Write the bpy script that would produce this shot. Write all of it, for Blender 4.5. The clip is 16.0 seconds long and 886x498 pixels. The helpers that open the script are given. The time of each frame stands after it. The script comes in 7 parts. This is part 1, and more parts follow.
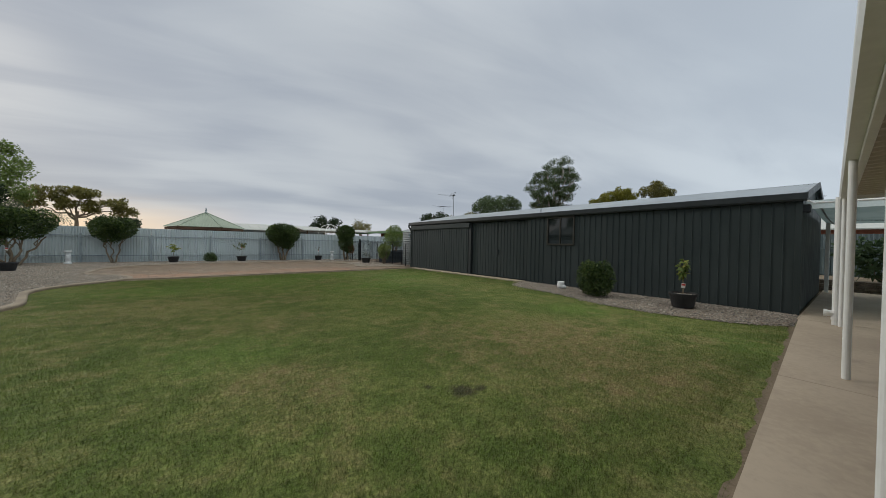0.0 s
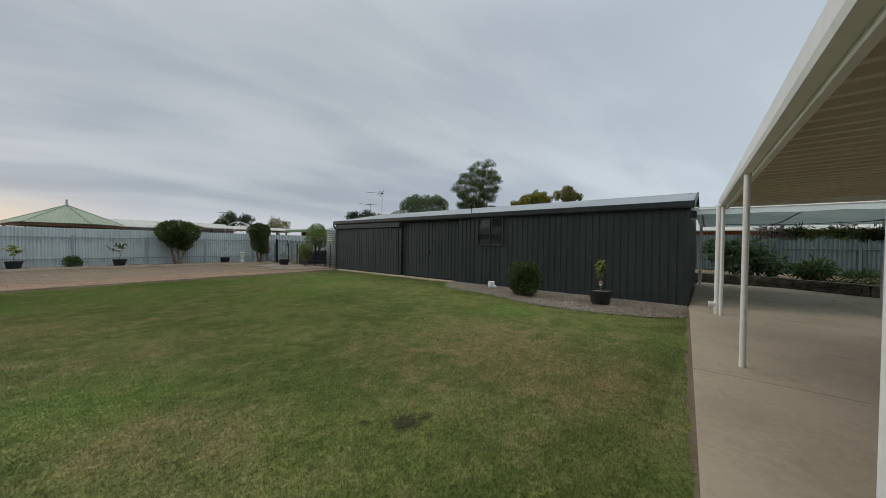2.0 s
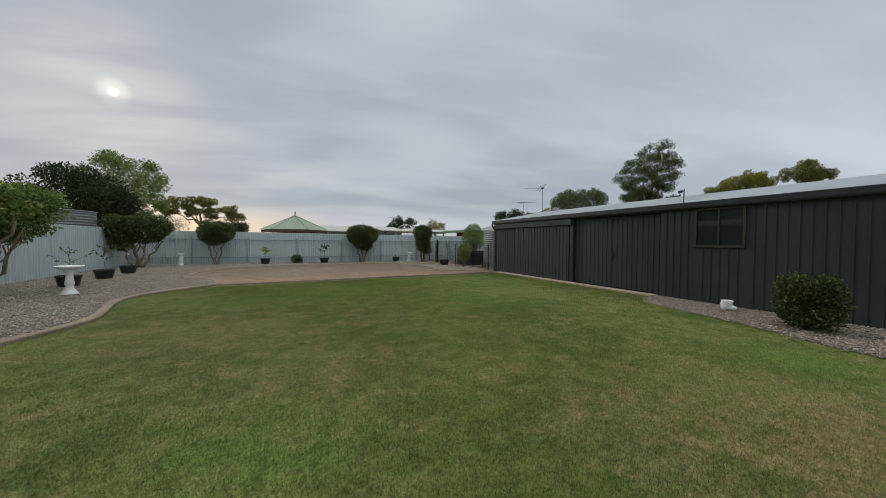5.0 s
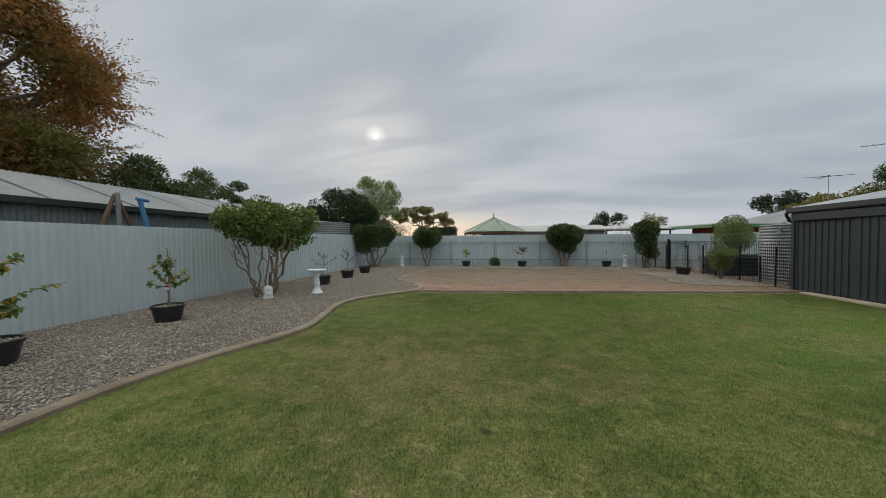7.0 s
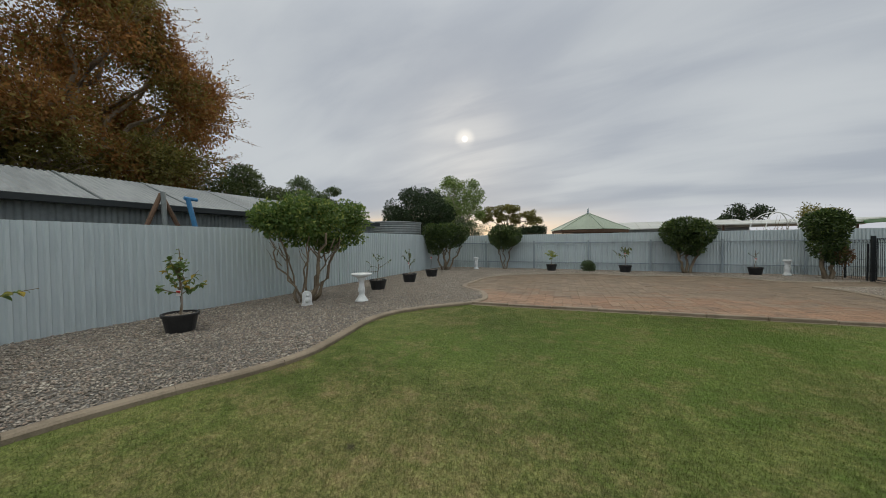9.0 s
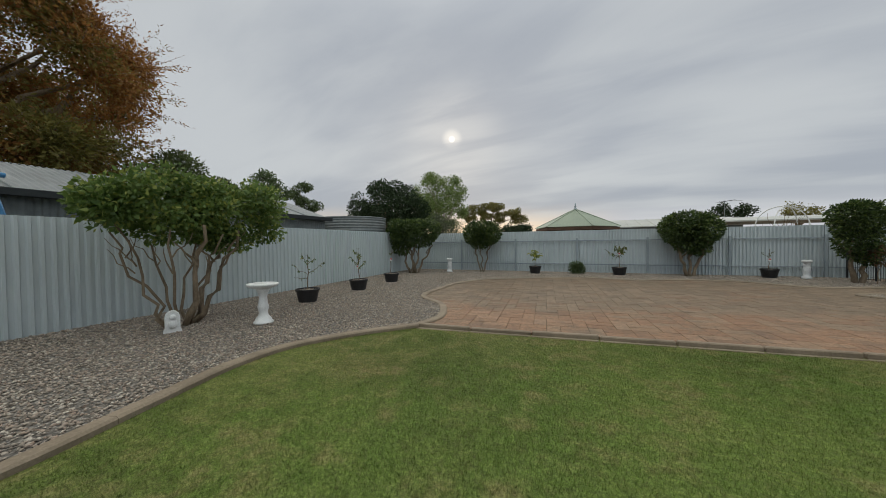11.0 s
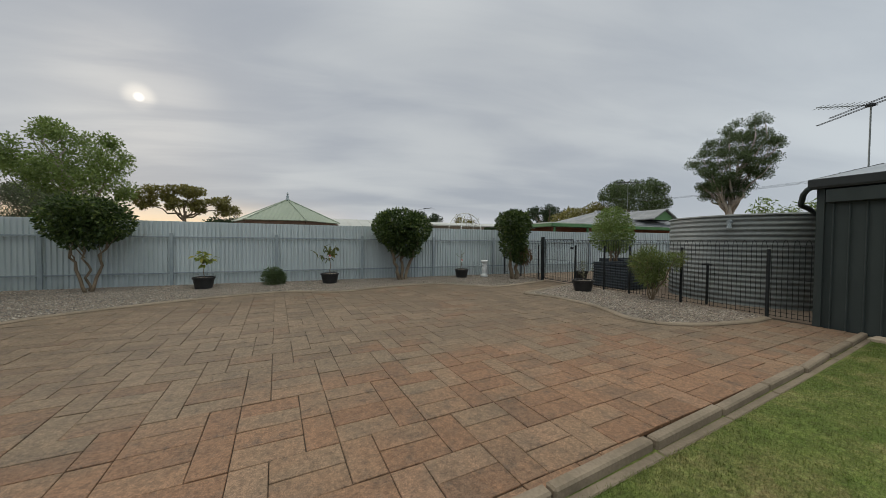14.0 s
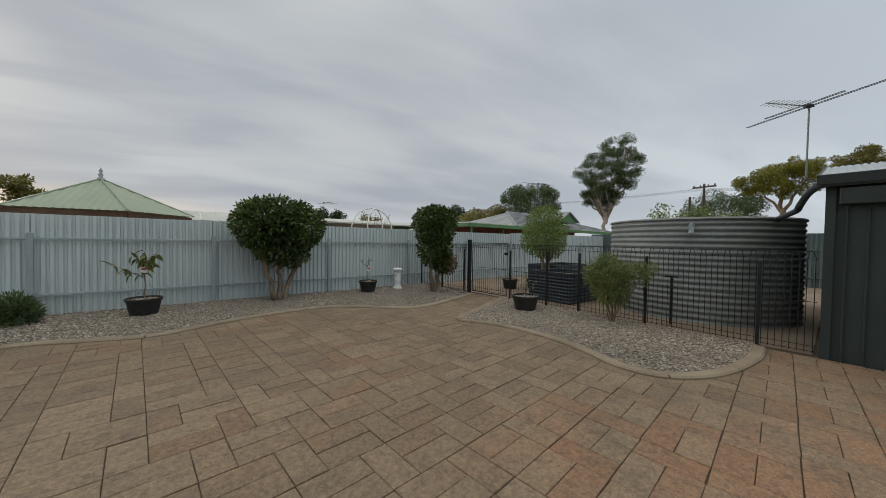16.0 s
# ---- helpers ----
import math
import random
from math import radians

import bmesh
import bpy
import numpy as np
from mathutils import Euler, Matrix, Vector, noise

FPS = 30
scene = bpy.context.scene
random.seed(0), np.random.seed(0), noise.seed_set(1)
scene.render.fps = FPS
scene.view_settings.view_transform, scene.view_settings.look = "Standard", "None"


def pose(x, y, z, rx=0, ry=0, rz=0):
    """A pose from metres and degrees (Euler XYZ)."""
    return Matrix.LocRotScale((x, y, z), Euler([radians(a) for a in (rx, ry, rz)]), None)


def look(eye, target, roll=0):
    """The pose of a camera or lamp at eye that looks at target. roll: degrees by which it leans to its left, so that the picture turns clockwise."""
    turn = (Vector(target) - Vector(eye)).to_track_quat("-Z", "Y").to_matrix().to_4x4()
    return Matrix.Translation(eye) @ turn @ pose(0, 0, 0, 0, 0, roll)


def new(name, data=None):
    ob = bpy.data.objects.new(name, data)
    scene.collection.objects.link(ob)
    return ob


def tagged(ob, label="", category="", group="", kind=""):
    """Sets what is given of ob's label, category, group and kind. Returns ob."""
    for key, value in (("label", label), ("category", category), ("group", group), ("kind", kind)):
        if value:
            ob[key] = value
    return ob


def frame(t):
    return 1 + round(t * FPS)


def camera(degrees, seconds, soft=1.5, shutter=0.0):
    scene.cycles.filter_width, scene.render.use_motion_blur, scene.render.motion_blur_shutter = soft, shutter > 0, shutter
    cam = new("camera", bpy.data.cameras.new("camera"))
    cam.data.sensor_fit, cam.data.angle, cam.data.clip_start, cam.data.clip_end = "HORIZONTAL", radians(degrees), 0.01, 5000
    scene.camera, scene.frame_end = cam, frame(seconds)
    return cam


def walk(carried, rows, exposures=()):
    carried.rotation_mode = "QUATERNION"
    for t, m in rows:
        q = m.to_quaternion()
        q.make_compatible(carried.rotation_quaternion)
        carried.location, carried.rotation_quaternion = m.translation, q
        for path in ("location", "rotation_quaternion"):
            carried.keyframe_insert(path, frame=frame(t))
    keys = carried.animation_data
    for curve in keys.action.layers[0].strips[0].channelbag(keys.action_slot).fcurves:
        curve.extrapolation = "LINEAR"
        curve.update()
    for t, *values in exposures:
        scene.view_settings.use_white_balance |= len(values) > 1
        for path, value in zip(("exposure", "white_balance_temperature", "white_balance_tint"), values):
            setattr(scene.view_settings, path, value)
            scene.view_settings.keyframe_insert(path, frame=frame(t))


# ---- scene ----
cam = camera(107.6, 16.0, soft=0.5)
PATH = [
    (0, (-0.173, -0.553, 1.411), (1.058, 1.023, 1.385), 1.1),
    (0.5, (-0.058, -0.327, 1.446), (1.321, 1.121, 1.42), 1.0),
    (1, (-0.015, -0.199, 1.5), (1.48, 1.129, 1.47), 1.0),
    (1.5, (0.008, -0.15, 1.491), (1.554, 1.118, 1.465), 1.1),
    (2, (0.033, -0.142, 1.487), (1.581, 1.124, 1.46), 0.9),
    (2.5, (0.025, -0.112, 1.496), (1.573, 1.154, 1.472), 1.0),
    (3, (0.053, 0.0, 1.47), (1.591, 1.278, 1.445), 1.0),
    (3.5, (0.133, 0.266, 1.472), (1.646, 1.575, 1.446), 1.1),
    (4, (0.198, 0.649, 1.436), (1.588, 2.088, 1.41), 0.9),
    (4.5, (0.331, 1.113, 1.485), (1.481, 2.749, 1.449), 1.0),
    (5, (0.445, 1.619, 1.544), (1.301, 3.426, 1.501), 0.6),
    (5.2, (0.456, 1.857, 1.541), (1.187, 3.719, 1.5), 0.4),
    (7.5, (0.764, 4.64, 1.71), (0.262, 6.576, 1.661), -0.3),
    (8.2, (0.873, 5.473, 1.69), (0.163, 7.343, 1.645), -0.3),
    (10.3, (0.738, 8.19, 1.573), (-0.108, 10.002, 1.534), -0.7),
    (10.5, (0.699, 8.49, 1.568), (-0.132, 10.31, 1.53), -0.5),
    (11, (0.713, 9.207, 1.557), (-0.029, 11.064, 1.516), -0.7),
    (11.5, (0.947, 9.899, 1.57), (0.415, 11.827, 1.518), -0.6),
    (12, (0.998, 10.712, 1.528), (0.731, 12.693, 1.474), -0.4),
    (12.5, (1.106, 11.438, 1.505), (1.136, 13.437, 1.456), 0.1),
    (13, (1.091, 12.126, 1.552), (1.433, 14.096, 1.492), 0.4),
    (13.5, (1.402, 12.867, 1.545), (1.989, 14.778, 1.486), 0.4),
    (14, (1.84, 13.516, 1.508), (2.622, 15.356, 1.461), 0.6),
    (14.5, (2.133, 14.186, 1.567), (3.055, 15.96, 1.512), 0.7),
    (15, (2.459, 14.83, 1.625), (3.491, 16.542, 1.568), 0.9),
    (15.5, (2.806, 15.55, 1.651), (3.957, 17.184, 1.599), 0.8),
    (16, (3.15, 16.193, 1.648), (4.419, 17.739, 1.601), 1.0),
]
# the white balance drifts warmer as the sun comes into view
walk(cam, [(t, look(eye, target, roll)) for t, eye, target, roll in PATH], [(0, 0.0, 6420, 10), (5, 0.0, 6480, 10), (9, 0.05, 6620, 10), (14, 0.0, 6680, 10), (16, 0.0, 6680, 10)])

from mathutils.geometry import tessellate_polygon

# ---- world, sun ----
SUN_AZ, SUN_EL = radians(-20.0), radians(17.5)
SUN_DIR = Vector((math.sin(SUN_AZ) * math.cos(SUN_EL), math.cos(SUN_AZ) * math.cos(SUN_EL), math.sin(SUN_EL)))


class Nodes:
    """Short hand for building a node tree."""

    def __init__(self, tree):
        self.t = tree
        tree.nodes.clear()

    def n(self, kind, **props):
        node = self.t.nodes.new(kind)
        for k, v in props.items():
            setattr(node, k, v)
        return node

    def link(self, a, b):
        self.t.links.new(a, b)

    def put(self, socket, v):
        if isinstance(v, bpy.types.NodeSocket):
            self.link(v, socket)
        elif isinstance(v, (tuple, list)) and len(v) == 3 and socket.type == "RGBA":
            socket.default_value = (*v, 1)
        else:
            socket.default_value = v

    def math(self, op, a, b=0.0, clamp=False):
        m = self.n("ShaderNodeMath", operation=op, use_clamp=clamp)
        self.put(m.inputs[0], a)
        self.put(m.inputs[1], b)
        return m.outputs[0]

    def vmath(self, op, a, b):
        m = self.n("ShaderNodeVectorMath", operation=op)
        self.put(m.inputs[0], a)
        self.put(m.inputs[1], b)
        return m.outputs["Value"] if op in ("DOT_PRODUCT", "LENGTH") else m.outputs[0]

    def mix(self, f, a, b, mode="MIX"):
        m = self.n("ShaderNodeMix", data_type="RGBA", blend_type=mode)
        self.put(m.inputs[0], f)
        self.put(m.inputs[6], a)
        self.put(m.inputs[7], b)
        return m.outputs[2]

    def ramp(self, v, lo, hi, a=0.0, b=1.0):
        m = self.n("ShaderNodeMapRange", clamp=True)
        m.interpolation_type = "SMOOTHSTEP"
        for k, x in enumerate((v, lo, hi, a, b)):
            self.put(m.inputs[k], x)
        return m.outputs[0]

    def noise(self, vec, scale, detail=4.0, rough=0.55, distort=0.0):
        m = self.n("ShaderNodeTexNoise")
        self.put(m.inputs["Vector"], vec)
        m.inputs["Scale"].default_value, m.inputs["Detail"].default_value = scale, detail
        m.inputs["Roughness"].default_value, m.inputs["Distortion"].default_value = rough, distort
        return m.outputs["Fac"]

    def scaled(self, vec, sx, sy, sz):
        return self.vmath("MULTIPLY", vec, (sx, sy, sz))


def build_world():
    w = bpy.data.worlds.new("overcast_dawn")
    scene.world = w
    w.use_nodes = True
    g = Nodes(w.node_tree)
    d = g.n("ShaderNodeTexCoord").outputs["Generated"]
    sep = g.n("ShaderNodeSeparateXYZ")
    g.link(d, sep.inputs[0])
    x, y, z = sep.outputs
    zc = g.math("MAXIMUM", z, 0.0)
    # cloud deck seen in perspective
    inv = g.math("DIVIDE", 1.0, g.math("ADD", zc, 0.16))
    comb = g.n("ShaderNodeCombineXYZ")
    g.link(g.math("MULTIPLY", x, inv), comb.inputs[0])
    g.link(g.math("MULTIPLY", y, inv), comb.inputs[1])
    deck = comb.outputs[0]
    rot = g.n("ShaderNodeVectorRotate", rotation_type="Z_AXIS")
    g.link(deck, rot.inputs["Vector"])
    rot.inputs["Angle"].default_value = radians(12)
    deck = g.scaled(rot.outputs[0], 0.62, 1.0, 1.0)
    broad = g.noise(deck, 0.62, 3.0, 0.5, 0.1)
    fine = g.noise(g.scaled(deck, 0.7, 1.25, 1.0), 1.9, 6.0, 0.55, 0.5)
    f = g.math("ADD", g.math("MULTIPLY", broad, 0.75), g.math("MULTIPLY", fine, 0.25))
    f = g.ramp(f, 0.40, 0.60)
    dot = g.vmath("DOT_PRODUCT", d, tuple(SUN_DIR))
    away = g.ramp(dot, -0.6, 0.75, 1.0, 0.0)
    thick = g.mix(away, (0.325, 0.360, 0.412), (0.455, 0.515, 0.575))
    thin = g.mix(away, (0.462, 0.495, 0.524), (0.55, 0.618, 0.674))
    col = g.mix(f, thick, thin)
    # brighter towards the zenith, as an overcast sky is
    zen = g.ramp(z, 0.50, 1.0, 1.0, ZENITH)
    col = g.mix(1.0, col, zen, "MULTIPLY")
    col = g.mix(g.ramp(z, 0.5, 0.9), col, g.mix(1.0, col, (1.06, 0.985, 0.82), "MULTIPLY"))
    # clear strip low under the deck, warm towards the sun
    flat = g.n("ShaderNodeCombineXYZ")
    g.link(x, flat.inputs[0])
    g.link(y, flat.inputs[1])
    nrm = g.n("ShaderNodeVectorMath", operation="NORMALIZE")
    g.link(flat.outputs[0], nrm.inputs[0])
    side = g.vmath("DOT_PRODUCT", nrm.outputs[0], (math.sin(SUN_AZ - 0.12), math.cos(SUN_AZ - 0.12), 0.0))
    low = g.ramp(g.math("ADD", z, g.math("MULTIPLY", g.math("SUBTRACT", fine, 0.5), 0.05)), 0.025, 0.115, 1.0, 0.0)
    pale = g.mix(g.ramp(side, 0.80, 1.0), (0.55, 0.57, 0.62), (0.95, 0.70, 0.42))
    col = g.mix(g.math("MULTIPLY", low, g.ramp(side, -0.2, 0.95, 0.25, 0.7)), col, pale)
    # the sun behind thin cloud: small disc, torn halo
    halo = g.math("MULTIPLY", g.math("POWER", g.ramp(dot, math.cos(radians(11)), 1.0), 1.5), g.ramp(fine, 0.36, 0.62, 0.25, 1.0))
    col = g.mix(g.math("MULTIPLY", halo, 0.16), col, (0.95, 0.92, 0.85))
    glow = g.ramp(g.math("SUBTRACT", 1.0, dot), 1 - math.cos(radians(0.10)), 1 - math.cos(radians(0.70)), 1.0, 0.0)
    veil = g.ramp(dot, math.cos(radians(2.2)), 1.0)
    col = g.mix(g.math("MULTIPLY", g.math("POWER", veil, 2.0), g.ramp(fine, 0.40, 0.58, 0.15, 0.5)), col, (1.0, 0.96, 0.88))
    col = g.mix(g.math("MULTIPLY", g.math("POWER", glow, 1.8), 0.95), col, (1.12, 1.10, 1.05))
    sky = g.n("ShaderNodeTexSky", sky_type="NISHITA", sun_disc=False)
    sky.sun_elevation, sky.sun_rotation = SUN_EL, SUN_AZ
    clear = g.mix(1.0, sky.outputs[0], (0.10, 0.10, 0.10), "MULTIPLY")
    col = g.mix(0.03, col, clear)
    bg = g.n("ShaderNodeBackground")
    g.link(col, bg.inputs[0])
    bg.inputs[1].default_value = SKY_STRENGTH
    g.link(bg.outputs[0], g.n("ShaderNodeOutputWorld").inputs[0])


ZENITH, SKY_STRENGTH = 2.8, 1.12
build_world()
sun = new("sun", bpy.data.lights.new("sun", "SUN"))
sun.data.energy, sun.data.angle, sun.data.color = 0.9, radians(14), (1.0, 0.94, 0.85)
sun.matrix_world = look(SUN_DIR * 50, (0, 0, 0))


# ---- materials ----
def material(name):
    m = bpy.data.materials.new(name)
    m.use_nodes = True
    g = Nodes(m.node_tree)
    b = g.n("ShaderNodeBsdfPrincipled")
    g.link(b.outputs[0], g.n("ShaderNodeOutputMaterial").inputs[0])
    return m, g, b


def bump(g, b, height, strength, distance):
    k = g.n("ShaderNodeBump")
    k.inputs["Strength"].default_value, k.inputs["Distance"].default_value = strength, distance
    g.link(height, k.inputs["Height"])
    g.link(k.outputs[0], b.inputs["Normal"])


def place(g, world=True):
    return g.n("ShaderNodeNewGeometry").outputs["Position"] if world else g.n("ShaderNodeTexCoord").outputs["Object"]


def surface(name, dark, light, rough=0.7, metal=0.0, broad=0.8, fine=30.0, strength=0.25, depth=0.004, spec=0.35, stain=None, world=True, stretch=(1, 1, 1)):
    """A plain material with blotches, grain and optional stains."""
    m, g, b = material(name)
    p = g.scaled(place(g, world), *stretch)
    n1, n2 = g.noise(p, broad, 5), g.noise(p, fine, 4)
    f = g.ramp(g.math("ADD", g.math("MULTIPLY", n1, 0.6), g.math("MULTIPLY", n2, 0.4)), 0.36, 0.64)
    col = g.mix(f, dark, light)
    if stain:
        col = g.mix(g.math("MULTIPLY", g.ramp(g.noise(p, broad * 2.7, 6, 0.65), 0.54, 0.72), 0.6), col, stain)
    g.put(b.inputs["Base Color"], col)
    g.put(b.inputs["Roughness"], g.ramp(n2, 0.3, 0.7, rough - 0.08, min(1, rough + 0.08)))
    b.inputs["Metallic"].default_value, b.inputs["Specular IOR Level"].default_value = metal, spec
    bump(g, b, n2, strength, depth)
    return m


def piece_random(g):
    """A number of its own for each object and each loose island."""
    a = g.n("ShaderNodeObjectInfo").outputs["Random"]
    i = g.n("ShaderNodeNewGeometry").outputs["Random Per Island"]
    return g.math("FRACT", g.math("ADD", a, i))


def soft_spot(g, p, x, y, rad, rough):
    """1 in the middle of a ragged round patch, 0 outside it."""
    d = g.vmath("LENGTH", g.vmath("SUBTRACT", p, (x, y, 0.0)), (0, 0, 0))
    d = g.math("ADD", d, g.math("MULTIPLY", rough, rad))
    return g.ramp(d, rad * 0.25, rad * 1.15, 1.0, 0.0)


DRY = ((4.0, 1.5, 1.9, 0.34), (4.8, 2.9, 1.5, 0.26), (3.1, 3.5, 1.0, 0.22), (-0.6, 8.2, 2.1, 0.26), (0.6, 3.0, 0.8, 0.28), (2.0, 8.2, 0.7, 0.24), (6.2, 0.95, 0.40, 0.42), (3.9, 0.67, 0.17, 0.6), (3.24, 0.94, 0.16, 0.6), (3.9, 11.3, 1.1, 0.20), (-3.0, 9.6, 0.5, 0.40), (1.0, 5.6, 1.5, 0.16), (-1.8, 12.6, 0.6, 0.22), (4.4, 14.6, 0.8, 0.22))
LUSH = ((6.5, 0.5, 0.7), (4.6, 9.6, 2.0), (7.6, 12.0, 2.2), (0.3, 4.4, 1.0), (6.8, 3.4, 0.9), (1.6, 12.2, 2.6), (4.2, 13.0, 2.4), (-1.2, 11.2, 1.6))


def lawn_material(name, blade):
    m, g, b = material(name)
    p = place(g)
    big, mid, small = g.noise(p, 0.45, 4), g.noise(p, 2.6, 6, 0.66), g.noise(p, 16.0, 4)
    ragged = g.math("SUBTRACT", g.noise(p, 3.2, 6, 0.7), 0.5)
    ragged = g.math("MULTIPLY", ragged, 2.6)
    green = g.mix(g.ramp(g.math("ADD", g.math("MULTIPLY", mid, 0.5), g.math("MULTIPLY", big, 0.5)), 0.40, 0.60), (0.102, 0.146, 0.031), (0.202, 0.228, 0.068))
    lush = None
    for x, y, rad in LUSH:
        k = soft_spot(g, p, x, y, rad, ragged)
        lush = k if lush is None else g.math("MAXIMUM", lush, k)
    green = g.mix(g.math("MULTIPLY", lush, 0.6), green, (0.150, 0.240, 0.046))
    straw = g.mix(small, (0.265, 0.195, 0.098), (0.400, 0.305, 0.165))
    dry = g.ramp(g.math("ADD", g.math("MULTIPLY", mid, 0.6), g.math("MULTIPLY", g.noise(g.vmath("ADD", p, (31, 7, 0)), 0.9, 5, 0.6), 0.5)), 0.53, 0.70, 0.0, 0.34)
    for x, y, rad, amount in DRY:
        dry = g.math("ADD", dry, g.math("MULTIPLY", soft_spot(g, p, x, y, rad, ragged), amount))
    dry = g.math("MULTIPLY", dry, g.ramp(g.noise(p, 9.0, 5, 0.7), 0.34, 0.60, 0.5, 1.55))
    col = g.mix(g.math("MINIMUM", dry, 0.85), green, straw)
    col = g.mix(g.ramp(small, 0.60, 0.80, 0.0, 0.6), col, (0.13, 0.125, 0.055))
    # tufts and hollows: shade of the gaps painted as a darker mottle
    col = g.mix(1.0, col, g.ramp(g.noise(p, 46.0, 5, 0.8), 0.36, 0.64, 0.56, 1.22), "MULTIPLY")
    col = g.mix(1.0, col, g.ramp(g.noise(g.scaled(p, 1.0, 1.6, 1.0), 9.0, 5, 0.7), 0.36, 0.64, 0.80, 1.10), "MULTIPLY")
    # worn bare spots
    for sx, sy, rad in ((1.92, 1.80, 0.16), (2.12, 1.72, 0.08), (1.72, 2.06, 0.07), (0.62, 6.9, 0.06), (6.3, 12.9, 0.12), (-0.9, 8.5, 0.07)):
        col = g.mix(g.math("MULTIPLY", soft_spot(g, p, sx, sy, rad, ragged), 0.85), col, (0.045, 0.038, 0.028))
    b.inputs["Roughness"].default_value, b.inputs["Specular IOR Level"].default_value = 0.8, 0.15
    if not blade:
        # clumps and single stalks read from above; shaded lows and lit tops are painted
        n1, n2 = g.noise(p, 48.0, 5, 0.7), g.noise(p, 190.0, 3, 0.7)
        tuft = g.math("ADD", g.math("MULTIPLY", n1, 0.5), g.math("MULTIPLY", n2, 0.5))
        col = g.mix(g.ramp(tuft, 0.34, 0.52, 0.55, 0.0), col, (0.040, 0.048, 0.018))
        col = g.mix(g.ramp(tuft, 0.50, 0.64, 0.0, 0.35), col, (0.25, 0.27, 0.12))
        bump(g, b, tuft, 0.5, 0.012)
        g.put(b.inputs["Base Color"], col)
        return m
    r = piece_random(g)
    col = g.mix(g.ramp(r, 0.0, 1.0, 0.0, 0.35), col, g.mix(g.ramp(r, 0.80, 0.9), (0.12, 0.17, 0.040), (0.31, 0.265, 0.15)))
    g.put(b.inputs["Base Color"], col)
    back = g.n("ShaderNodeBsdfTranslucent")
    g.put(back.inputs[0], col)
    ms = g.n("ShaderNodeMixShader")
    ms.inputs[0].default_value = 0.4
    out = [k for k in g.t.nodes if k.bl_idname == "ShaderNodeOutputMaterial"][0]
    g.link(b.outputs[0], ms.inputs[1])
    g.link(back.outputs[0], ms.inputs[2])
    g.link(ms.outputs[0], out.inputs[0])
    return m


def stone_material(name):
    m, g, b = material(name)
    p = place(g)
    r = piece_random(g)
    cr = g.n("ShaderNodeValToRGB")
    g.link(r, cr.inputs[0])
    e = cr.color_ramp.elements
    e[0].position, e[0].color = 0.0, (0.148, 0.125, 0.103, 1)
    e[1].position, e[1].color = 1.0, (0.550, 0.494, 0.420, 1)
    for pos, c in ((0.25, (0.275, 0.232, 0.190, 1)), (0.5, (0.345, 0.298, 0.248, 1)), (0.7, (0.325, 0.242, 0.190, 1)), (0.85, (0.425, 0.374, 0.320, 1))):
        k = e.new(pos)
        k.color = c
    col = g.mix(g.ramp(g.noise(p, 0.9, 4), 0.4, 0.7, 0.0, 0.3), cr.outputs[0], (0.17, 0.15, 0.13))
    g.put(b.inputs["Base Color"], col)
    b.inputs["Roughness"].default_value = 0.85
    bump(g, b, g.noise(p, 90.0, 3), 0.3, 0.004)
    return m


def gravel_bed_material():
    m, g, b = material("gravel_bed")
    p = place(g)
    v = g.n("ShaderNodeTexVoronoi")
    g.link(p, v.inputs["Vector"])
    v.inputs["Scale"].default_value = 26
    # stones fade to dark rims: shade of the gaps put into the colour
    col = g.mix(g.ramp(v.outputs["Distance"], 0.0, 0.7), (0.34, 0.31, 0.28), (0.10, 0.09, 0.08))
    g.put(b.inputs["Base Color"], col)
    b.inputs["Roughness"].default_value = 0.9
    bump(g, b, v.outputs["Distance"], 0.8, -0.03)
    return m


